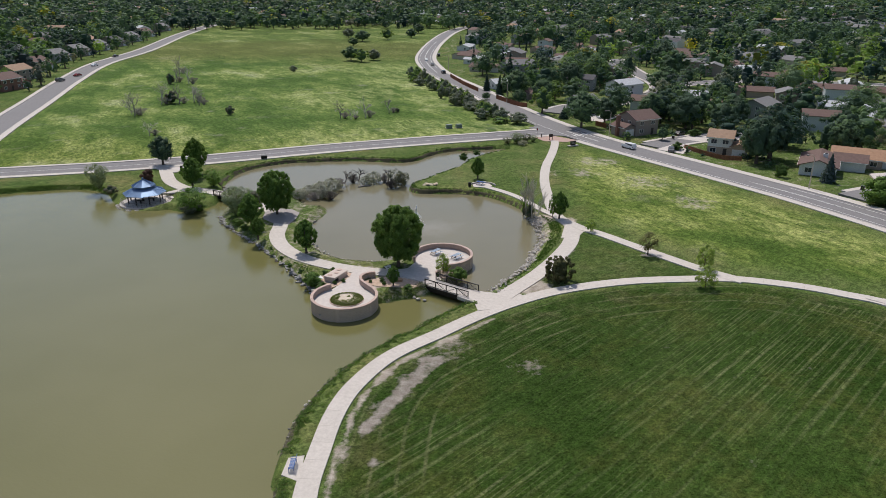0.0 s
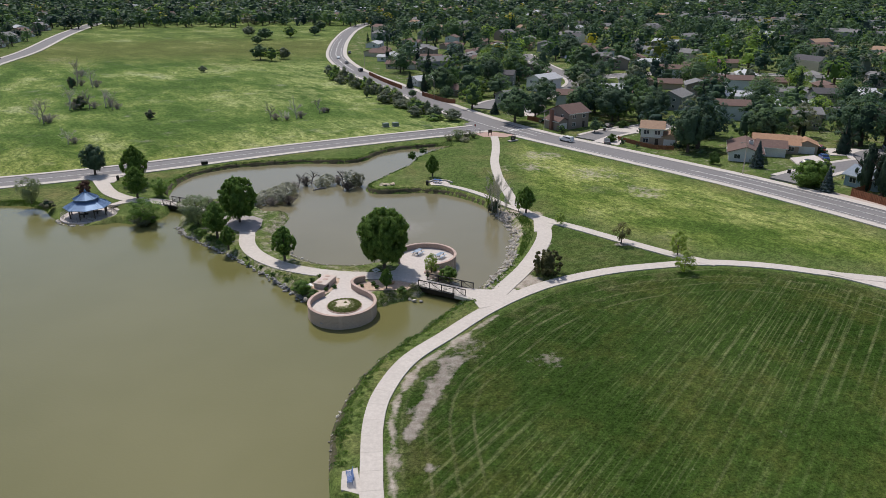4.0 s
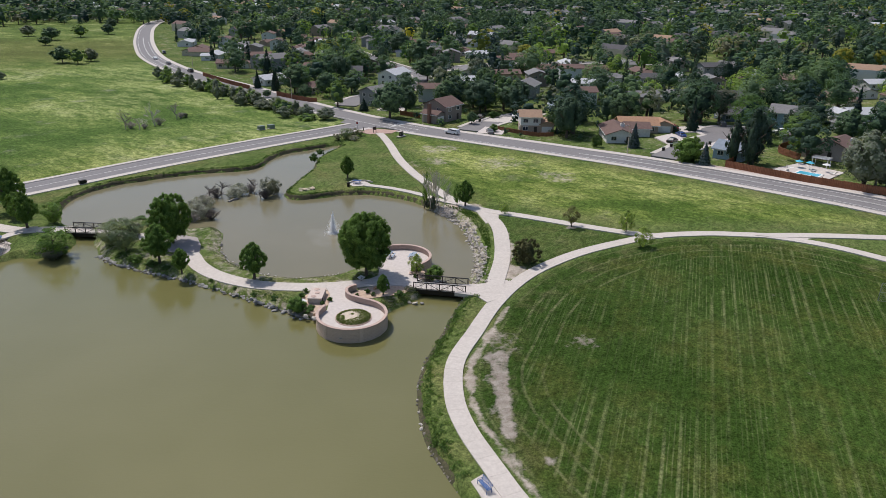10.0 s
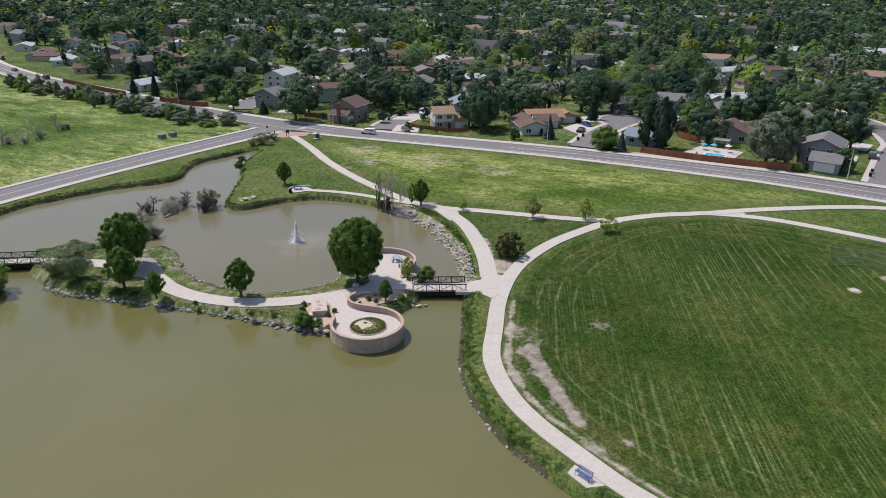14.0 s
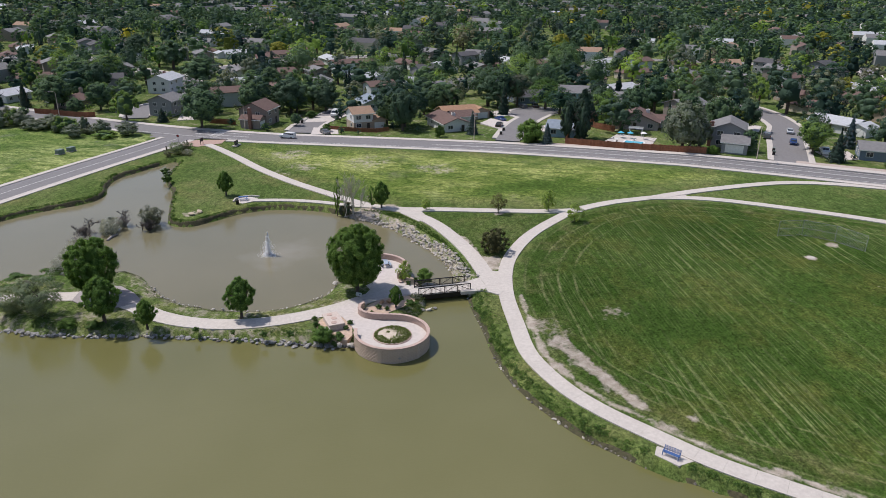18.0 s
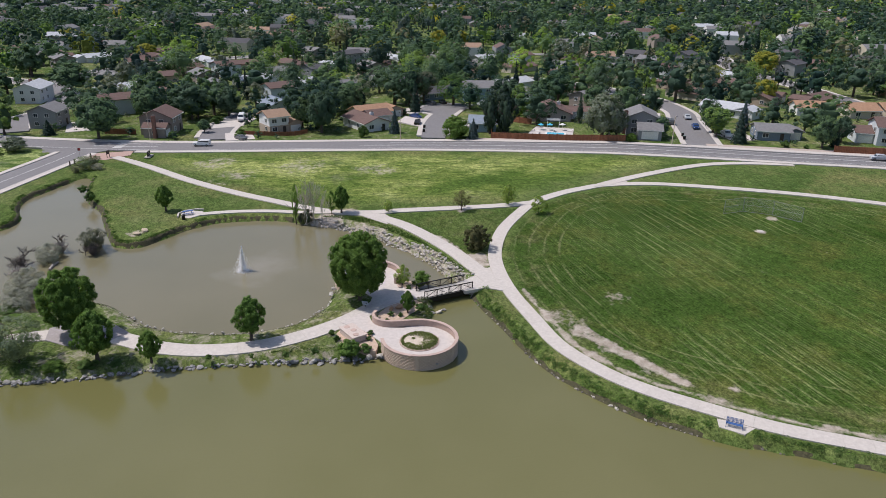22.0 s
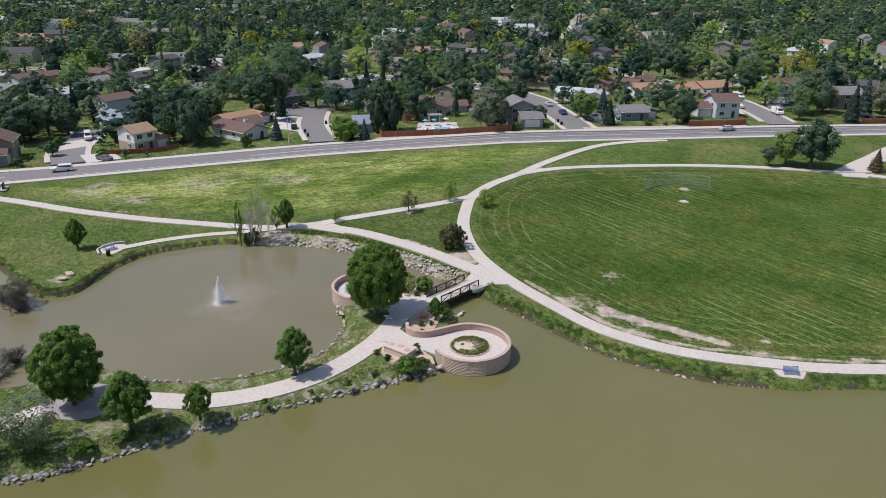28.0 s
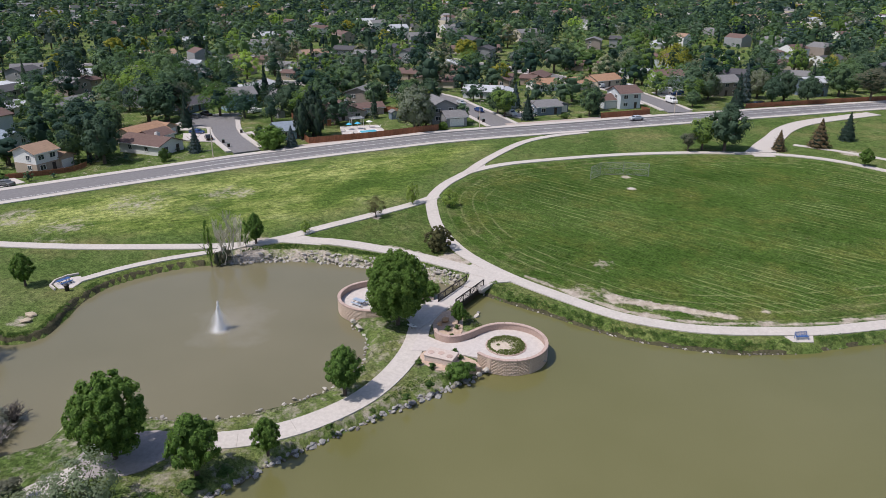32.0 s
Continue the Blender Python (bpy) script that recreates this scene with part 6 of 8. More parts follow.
def bare_tree(x, y, high, seed, mat=None, z=None, spread=0.45, label="leafless grey tree with many fine twigs", depth=4, fine=0.012, stout=0.022):
    r = random.Random(seed)
    t = thing("bare_tree", label, "tree", "bare trees", (x, y, g(x, y) - 0.05 if z is None else max(z, LAKE - 0.1)), r.uniform(0, 360))
    stem, twigs = bmesh.new(), bmesh.new()

    def grow(p, d, length, rad, level):
        q = p + d * length
        mid = (p + q) / 2 + Vector((r.gauss(0, 1), r.gauss(0, 1), 0)) * length * 0.07
        tube(stem if level < 2 else twigs, [p, mid, q], [rad, rad * 0.8, rad * 0.55], 5 if level < 2 else 3)
        if level < depth:
            for _ in range(3 if level else 5):
                nd = (d + Vector((r.gauss(0, 1), r.gauss(0, 1), r.gauss(0.15, 0.6))) * spread).normalized()
                grow(p.lerp(q, r.uniform(0.45, 1.0)), nd, length * r.uniform(0.55, 0.8), max(fine, rad * 0.55), level + 1)

    grow(Vector((0, 0, 0)), Vector((r.gauss(0, 0.15), r.gauss(0, 0.15), 1)).normalized(), high * 0.36, high * stout, 0)
    part("trunk", stem, mat or DEAD, t)
    part("branchwork", twigs, mat or DEAD, t, "tangle of bare twigs")
    return t


def bare_shrub(x, y, high, wide, seed, mat=None, z=None, label="leafless grey brush standing in the pond"):
    """Many thin stems fanning out of one root."""
    r = random.Random(seed)
    t = thing("bare_shrub", label, "shrub", "bare brush", (x, y, g(x, y) - 0.05 if z is None else max(z, LAKE - 0.1)))
    stems = bmesh.new()
    for k in range(60):
        a, lean = r.uniform(0, math.tau), r.uniform(0.05, 1.0)
        d = Vector((math.cos(a) * lean * wide * 0.5, math.sin(a) * lean * wide * 0.5, high * r.uniform(0.55, 1.0) * (1.15 - 0.45 * lean)))
        mid = d * 0.5 + Vector((r.gauss(0, 0.12), r.gauss(0, 0.12), high * 0.10))
        tube(stems, [Vector((d.x, d.y, 0)) * 0.12, mid, d], [0.05, 0.035, 0.020], 4)
        for _ in range(5):
            s = mid.lerp(d, r.uniform(0, 0.9))
            e = s + Vector((r.gauss(0, 1), r.gauss(0, 1), r.uniform(0.2, 1.2))).normalized() * high * r.uniform(0.15, 0.32)
            tube(stems, [s, e], [0.026, 0.018], 3)
    part("brush", stems, mat or DEAD, t)
    return t


# the park's trees
tree("great", -6.3, 113.8, 11.0, 8.7)
tree("young", -23.5, 120.3, 6.4, 4.7)
tree("spreading", -33.5, 142.9, 9.6, 7.6)
tree("young", -36.8, 134.0, 7.2, 5.4)
tree("young", -34.0, 127.6, 4.5, 3.2)
tree("willow", -41.6, 142.4, 6.3, 6.6)
tree("willow", -43.8, 147.0, 4.2, 6.0)
tree("scrub", -40.0, 150.5, 3.0, 4.6)
tree("young", 11.0, 171.9, 5.6, 3.7)
tree("young", 26.1, 138.7, 6.0, 3.6, None, 0, "young dark-green pear-shaped tree beside the path")
tree("thin_poplar", 24.9, 140.3, 5.0, 2.2, None, 0, "small thin-leaved tree beside the path")
tree("thin_poplar", 19.4, 145.2, 8.2, 1.7, 0.6, -7)
tree("scrub", 20.4, 143.0, 3.0, 2.2, 0.7)
tree("scrub", 19.8, 144.4, 2.2, 1.6, 0.6)
for k, (dx, dy, h) in enumerate(((-0.9, 0.5, 9.4), (0.3, -0.9, 10.6), (0.8, 0.2, 11.2), (-0.1, 1.2, 9.0), (0.9, -1.8, 8.4))):
    bare_tree(20.6 + dx, 142.6 + dy, h, 40 + k, POPLAR_TWIG, 0.6, 0.17, "slender leafless poplar stem by the pond", 4, 0.018, 0.010)
tree("sapling", 30.9, 130.4, 2.6, 2.2)
tree("red", 38.5, 117.3, 4.4, 4.2)
tree("sapling", 46.0, 109.8, 4.6, 3.2)
tree("sapling", 43.4, 102.2, 3.9, 3.9)
tree("bronze", 20.6, 106.1, 4.4, 5.4, None, 0, "wide dark bush with a reddish cast by the path fork")
tree("sapling", 1.5, 110.7, 3.6, 3.0)
tree("young", -6.7, 105.3, 3.6, 2.3)
tree("dark_shrub", 3.9, 108.6, 2.4, 3.4, 1.0)
tree("shrub", -4.2, 104.4, 1.2, 2.0, 0.9)
tree("thicket", -2.2, 105.2, 1.2, 2.0, 1.0)
tree("thicket", -6.4, 103.4, 1.1, 2.2, 0.8)
tree("dark_shrub", -20.2, 106.8, 2.3, 3.3, 0.9)
tree("shrub", -38.2, 134.2, 1.2, 2.6, 1.0)
tree("dark_shrub", -40.6, 137.4, 1.4, 2.8, 1.0)
tree("shrub", -36.0, 131.6, 0.9, 2.0, 0.9)
tree("shrub", -18.6, 105.2, 1.4, 2.4, 0.8)
for x, y, s in ((-25.2, 113.2, 0.9), (-27.4, 117.0, 0.7), (-22.8, 110.4, 1.0), (-30.2, 121.6, 0.8), (-8.7, 107.0, 0.8), (-8.2, 105.7, 0.7), (-10.6, 106.6, 0.6), (-17.4, 111.4, 0.8), (-18.6, 109.8, 0.9), (-15.0, 106.6, 0.8), (-16.4, 106.0, 0.7), (0.6, 109.2, 0.8), (2.2, 111.4, 0.7)):
    tree("shrub", x, y, s, s * 1.3)
tree("shade", -73.2, 185.8, 8.0, 6.6)
tree("young", -61.2, 176.6, 9.4, 6.8)
tree("young", -58.0, 163.4, 7.4, 5.4)
tree("young", -60.0, 171.0, 5.6, 4.4)
tree("leaning", -53.2, 147.6, 5.4, 7.0, 0.6, 0, "spreading mid-green tree leaning over the water")
tree("leaning", -53.4, 164.6, 4.4, 4.6, None, 0, "small loose-crowned tree beside the footbridge")
tree("willow", -80.2, 162.9, 6.0, 5.6, None, 0, "grey-green willow with a loose crown beside the gazebo")
tree("scrub", -75.4, 158.4, 2.0, 3.4)
tree("maroon", -70.6, 168.4, 3.4, 3.8)
tree("thicket", -53.6, 147.0, 2.6, 5.6, 0.2)
tree("dark_shrub", -52.4, 148.6, 1.8, 3.6, 0.5)
tree("dark_shrub", -56.4, 150.4, 1.2, 2.6, 0.4)
tree("shade", 83.0, 25.2, 12.8, 11.4)
tree("vase", 84.6, 30.6, 8.6, 8.0)
tree("vase_olive", 83.4, 35.0, 5.0, 5.0)
tree("rust", 82.4, 10.4, 5.6, 5.2)
tree("rust", 85.2, -2.4, 7.8, 8.0)
tree("pine", 92.0, -14.8, 8.0, 6.4)
tree("young", 66.5, -3.4, 4.6, 3.8)
for x, y, h, w in ((-9.6, 168.0, 4.8, 4.4), (-7.6, 169.4, 3.6, 3.6), (-8.4, 171.4, 3.0, 3.4)):
    tree("thicket", x, y, h, w, 0.0, 0, "dark olive scrub bush standing in the pond")
for x, y, h, w in ((-33.0, 158.5, 1.3, 4.4), (-38.0, 160.5, 1.2, 4.6), (-43.0, 159.5, 1.2, 4.0), (-36.0, 156.0, 1.6, 4.0), (-40.4, 156.6, 1.4, 4.2)):
    tree("shrub", x, y, h, w, 0.6, 0, "green thicket at the pond's edge")
for k, (x, y, h) in enumerate(((-11.8, 173.8, 5.2), (-19.4, 173.6, 5.6), (-22.6, 171.0, 5.0), (-11.6, 168.0, 3.0))):
    bare_tree(x, y, h, 60 + k, DARK_TWIG, -0.1, 0.62, "dead dark snag standing in the pond", 3, 0.04, 0.028)
for k, (x, y, h, w) in enumerate(((-12.6, 173.0, 2.2, 3.6), (-20.6, 172.4, 2.4, 4.6), (-23.6, 168.4, 2.4, 4.4), (-10.6, 167.0, 2.4, 3.6), (-26.2, 161.0, 2.2, 4.4), (-24.2, 157.4, 2.2, 4.2), (-28.0, 157.2, 2.0, 4.4))):
    bare_shrub(x, y, h, w, 160 + k, (DEAD, DARK_TWIG)[k % 2], -0.1)
for x, y, h, w in ((-15.4, 172.4, 3.0, 4.4), (-17.0, 170.6, 2.4, 3.6), (-24.8, 164.6, 3.4, 5.4), (-27.4, 163.0, 3.0, 5.0), (-26.4, 159.4, 3.2, 5.2), (-29.6, 160.4, 2.8, 5.0), (-31.6, 157.6, 2.6, 4.6)):
    tree("pale_bush", x, y, h, w, 0.0)
lg = thing("driftwood_log", "weathered log floating in the pond", "log", at=(-17.4, 168.6, LAKE), turn=30)
q = bmesh.new()
tube(q, [(-1.6, 0, 0.1), (0, 0.15, 0.2), (1.7, 0, 0.12)], [0.22, 0.26, 0.16], 8)
part("log", q, DEAD, lg)
for k, (x, y, h) in enumerate(((-110, 259.5, 9.0), (-109.5, 285, 9.5), (-103, 287, 7.5), (-98, 290, 8.0), (-94, 284, 6.5), (-91.4, 224.3, 5.5), (-34, 254.6, 6.5), (-25, 257, 7.0), (-17, 266.5, 5.5), (-112, 262, 6.0), (-136, 385, 9), (-30, 253, 4.5), (-126, 350, 8), (-118, 345, 9))):
    bare_tree(x, y, h * 1.3, 80 + k, PALE_TWIG if k % 2 else None, None, 0.62, "leafless grey tree with many fine twigs", 4, 0.026)
    bare_shrub(x + 1.5, y + 1.0, h * 0.36, h * 0.8, 180 + k, None, None, "leafless grey brush in the meadow")
for x, y, h, w, kd in ((-75.8, 262.2, 3.4, 3.6, "scrub"), (-126, 343, 5.0, 4.4, "scrub"), (-106, 287, 5, 6, "scrub"), (-44.6, 444, 8, 12, "fresh"), (-52, 452, 9, 12, "broad"), (-38, 455, 7, 9, "silver"), (-77, 394, 3.5, 5, "silver"), (-59, 600, 9, 14, "broad"), (-40, 620, 9, 14, "fresh"), (-75, 640, 8, 12, "silver"), (-20, 640, 8, 10, "shade"), (-62, 560, 6, 9, "broad"), (-15, 700, 9, 12, "shade"), (-14, 268, 1.6, 2.4, "scrub")):
    tree(kd, x, y, h, w)
# thicket between the meadow and the curving road
for k in range(46):
    t_ = k / 45
    x = np.interp(t_, [0, 0.25, 0.5, 0.75, 1], [-13, 3, 8, 16, 23]) + rng.gauss(0, 2.2)
    y = np.interp(t_, [0, 0.25, 0.5, 0.75, 1], [372, 322, 300, 276, 250]) + rng.gauss(0, 2.5)
    tree(rng.choice(("roadside", "roadside", "roadside_green")), x, y, rng.uniform(1.8, 5.6) + 1.8 * (1 - t_), rng.uniform(3.4, 7.8))
for x, y, h, w, kd in ((25.5, 214.2, 3.4, 4.6, "willow"), (22.6, 213.4, 2.2, 3.6, "thicket"), (28.6, 215.6, 3.0, 3.6, "thicket"), (31.0, 217.0, 2.0, 3.0, "willow"), (27.0, 211.6, 1.6, 3.4, "pale_bush"), (29.5, 246.5, 4.2, 7.6, "silver"), (8.2, 190.6, 2.4, 2.6, "shrub"), (12.2, 198.0, 1.6, 2.4, "shrub")):
    tree(kd, x, y, h, w)


# ---- bank growth and meadow tufts ----
def tufts(name, label, spots, leaf, size):
    """Upright grass blades in clumps: one object."""
    r = np.random.default_rng(len(spots))
    P = np.array(spots)
    k = len(P)
    c = P[:, :3]
    h = P[:, 3:4]
    a = r.uniform(0, math.tau, k)
    side = np.stack([np.cos(a), np.sin(a), np.zeros(k)], 1) * size
    up = np.stack([r.normal(scale=0.28, size=k), r.normal(scale=0.28, size=k), np.ones(k)], 1) * h
    v = np.stack([c - side, c + side, c + side * 0.7 + up * 0.8, c - side * 0.2 + up], 1).reshape(-1, 3)
    ob = new(name, raw_mesh(name, v, np.arange(4 * k).reshape(k, 4), LEAF[leaf]))
    tagged(ob, label, "grass", kind="stuff")


def bank_spots(run, sgn, lo, hi, n, high, rad=0.5):
    out = []
    left = sides_of(run)
    for _ in range(n):
        i = rng.randrange(len(run))
        d = rng.uniform(lo, hi)
        p = run[i] + left[i] * sgn * d + left[i].orthogonal() * rng.uniform(-0.8, 0.8)
        thick = 0.5 + 0.5 * math.sin(p.x * 0.55 + p.y * 0.4) * math.sin(p.y * 0.23)
        if rng.random() > 0.35 + 0.65 * thick:
            continue
        out.append((p.x, p.y, 0.0, high * rng.uniform(0.5, 1.2) * (0.6 + 0.6 * thick)))
    A = np.array(out)
    z, deep, path, _ = terrain(A[:, 0], A[:, 1])
    A[:, 2] = z - 0.04
    return [tuple(v) for v in A[(path > 2.2) & (deep > -0.1)]]


SE = shore_run(SHORE_S, (-11.5, 30), (6, 101.2))
NE = shore_run(SHORE_S, (20.2, 146), (22, 207.5))
NW = shore_run(SHORE_S, (17.5, 210), (-52.5, 168))
GZ = shore_run(SHORE_S, (-76.7, 160.2), (-140, 150))
# bare bank soil, made darker to carry the shade under the turf's edge
SHADED_SOIL = grained("shaded_bank_soil", (0.030, 0.030, 0.016), (0.105, 0.095, 0.050), 2.5, 0.95, 0, 0.6, 0.04)


def cut_bank(run, label, lip=0.90):
    """The low undercut lip of earth where the turf breaks off above the pond, its shade in the dark colour."""
    side = sides_of(run)
    rows = []
    for p, n in zip(run, side):
        lump = noise.noise(Vector((p.x * 0.5, p.y * 0.5, 3.0)))
        fine = noise.noise(Vector((p.x * 1.7, p.y * 1.7, 7.0)))
        high, out = LAKE + lip + 0.35 * lump + 0.15 * fine, 0.16 * lump + 0.10 * fine
        for d, lift in ((-0.35, 0.1), (-0.1, 0.16), (0.12, 0.20), (0.35, 0.20), (0.6, 0.16), (0.9, 0.04), (1.25, -0.12)):
            q = p - n * (d + 0.3 * out)
            rows.append((q.x, q.y, high, lift))
    V = np.array(rows)
    V[:, 2] = np.minimum(terrain(V[:, 0], V[:, 1])[0] + V[:, 3], V[:, 2])
    V = V[:, :3]
    F = np.array([(i * 7 + j, (i + 1) * 7 + j, (i + 1) * 7 + j + 1, i * 7 + j + 1) for i in range(len(run) - 1) for j in range(6)])
    tagged(new("pond_bank", raw_mesh("pond_bank", V, F, SHADED_SOIL)), label, "bank", kind="structure")


cut_bank(SE, "dark undercut earth bank below the lakeside path", 0.34)
cut_bank(NE, "cut earth bank along the pond, shade in its dark colour")
cut_bank(NW, "cut earth bank below the side road, shade in its dark colour")


def weeds(name, label, run, sgn, bands, leaf, seed, size=0.085, per=34):
    """Lush leafy clumps along a shore, in bands of (from, to, clumps a metre, radius, height): one object."""
    r = random.Random(seed)
    side = sides_of(run)
    total = sum((b - a).length for a, b in zip(run, run[1:]))
    spots = []
    for lo, hi, many, rad, high in bands:
        for _ in range(int(total * many)):
            i = r.randrange(len(run))
            p = run[i] + side[i] * sgn * r.uniform(lo, hi) + side[i].orthogonal() * r.uniform(-0.6, 0.6)
            lush = 0.75 + 0.6 * noise.noise(Vector((p.x * 0.35, p.y * 0.35, seed)))
            if lush > 0.45:
                spots.append((p.x, p.y, rad * r.uniform(0.6, 1.3), high * lush * r.uniform(0.6, 1.25)))
    A = np.array(spots)
    z, deep, path, _ = terrain(A[:, 0], A[:, 1])
    keep = (path > 2.0) & (deep > -0.15) & ~((A[:, 0] > 6.0) & (A[:, 1] > 98.8) & (A[:, 0] < 9))
    spots = [(x, y, max(LAKE, zz) - 0.03, q, h) for (x, y, q, h), zz in zip(A[keep], z[keep])]
    V, F = leaf_patch(len(spots) * per, spots, size, r, 1.1)
    tagged(new(name, raw_mesh(name, V, F, LEAF[leaf])), label, "plants", kind="stuff")


weeds("bank_weeds", "lush dark green weeds along the lake bank", SE, -1, ((0.15, 1.3, 3.4, 0.5, 0.75), (0.9, 2.0, 1.0, 0.4, 0.30)), "bank", 1)
weeds("bank_weeds", "lush bright green weeds along the lake bank", SE, -1, ((0.3, 1.6, 1.8, 0.42, 0.50), (1.0, 2.6, 1.2, 0.4, 0.22)), "weed", 2)
weeds("bank_weeds", "green weeds hanging over the cut bank of the pond", NE, -1, ((0.45, 1.1, 2.2, 0.42, 0.26),), "bank", 3)
weeds("bank_weeds", "rough weeds on the cut bank below the side road", NW, -1, ((0.45, 1.1, 2.2, 0.42, 0.26),), "bank", 4)
ABUT = [Vector(v) for v in ((6.4, 98.2), (5.8, 98.9), (5.2, 99.7), (4.8, 100.3))]
weeds("bank_weeds", "tall weeds crowding the footbridge abutment", ABUT, 1, ((-0.3, 0.3, 9.0, 0.32, 0.75),), "weed", 7)
COVE = shore_run(ISLAND_S, (-9.3, 101.6), (-0.6, 104.6))
weeds("bank_weeds", "tall weeds on the slope between the wall and the footbridge", COVE, 1, ((0.1, 1.9, 7.0, 0.5, 0.65),), "bank", 5)
weeds("bank_weeds", "olive weeds on the slope between the wall and the footbridge", COVE, 1, ((0.2, 2.2, 3.5, 0.45, 0.60),), "cover", 6)
tufts("bank_grass", "rough weeds along the far lake shore", bank_spots(GZ, -1, 0.0, 1.3, 5000, 0.24), "bank", 0.10)
RIP = shore_run(SHORE_S, (8.5, 103.5), (20.6, 143))
tufts("bank_grass", "weeds growing above the broken stone bank", bank_spots(RIP, -1, 2.0, 4.2, 5000, 0.32), "bank", 0.09)
ISL_S = shore_run(ISLAND_S, (-44, 140), (-20, 105.5))
tufts("bank_grass", "weeds between the shore boulders", bank_spots(ISL_S, 1, 0.9, 2.6, 3600, 0.12), "bank", 0.08)
ISL_N = shore_run(ISLAND_S, (-3, 120.5), (-46.5, 152))
tufts("bank_grass", "dry grass along the island's pond shore", bank_spots(ISL_N, 1, 0.2, 2.2, 4500, 0.11), "scrub", 0.08)


# ---- streets among the houses ----
for nm, pts in STREETS.items():
    st = thing(nm, "narrow asphalt residential street with pale kerbs", "road", kind="structure")
    ln = smooth_line(pts, 3.0)
    ribbon("asphalt", ln, 4.2 if nm != "close" else 3.6, ASPHALT, 0.03, 0.4, st)
    for s in (1, -1):
        ribbon("kerb", offset(ln[1:], s * 4.9 if nm != "close" else s * 4.4), 0.75, WALK, 0.12, 0.5, st)
cd = thing("turning_circle", "round asphalt end of the close with pale kerbs", "road", kind="structure")
filled("asphalt", arc(141, 167.5, 11.5, 0, 348, 29), 1.0, g(141, 167) + 0.05, ASPHALT, cd)
filled("kerb", arc(141, 167.5, 13.0, 0, 348, 29), 1.0, g(141, 167) + 0.02, WALK, cd)
filled("lawn_island", arc(117.5, 172.0, 3.0, 0, 340, 17), 1.0, g(117, 172) + 0.12, GROUND, cd, "small round lawn in the drive")
drives = thing("driveways", "pale concrete driveways and patios beside the houses", "driveway", kind="structure")
for k, (poly) in enumerate(([(78, 222), (86, 216), (92, 224), (86, 228)], [(66.5, 206), (72.5, 200), (78, 206), (74, 213)], [(108, 163), (120, 168), (121, 176), (112, 174)], [(126, 176), (136, 173), (140, 182), (130, 184)], [(112, 150), (118, 146), (124, 152), (118, 157)], [(107.5, 127.5), (110, 114.5), (122, 117.5), (120, 129)], [(131, 92), (140, 95), (136, 103), (129, 100)], [(124, 71), (130, 66), (138, 70), (132, 77)], [(148, 24), (158, 24), (160, 33), (150, 32)], [(163, 12), (174, 12), (176, 4), (165, 2)], [(52, 256), (60, 250), (70, 262), (62, 268)], [(148, 96), (158, 98), (156, 108), (147, 106)])):
    filled("slab", poly, 0.9, max(g(*c_) for c_ in poly) + 0.06 + 0.004 * k, PLAZA if k % 3 else WALK, drives)


# ---- houses ----
def window(parent, x, y, z, w, h, face, mat=None):
    """A framed window standing a little proud of a wall; face is the wall's outward turn in degrees."""
    m = pose(x, y, z, 0, 0, face)
    fr = bmesh.new()
    t = 0.09
    for a in ((-w / 2 - t, -w / 2, 0, h), (w / 2, w / 2 + t, 0, h), (-w / 2 - t, w / 2 + t, -t, 0), (-w / 2 - t, w / 2 + t, h, h + t), (-0.03, 0.03, 0, h)):
        box(fr, a[0], a[1], -0.09, 0.0, a[2], a[3])
    o = part("window", fr, TRIM, parent, "", m)
    part("pane", boxed(-w / 2, w / 2, -0.03, -0.005, 0, h), GLASS, o)


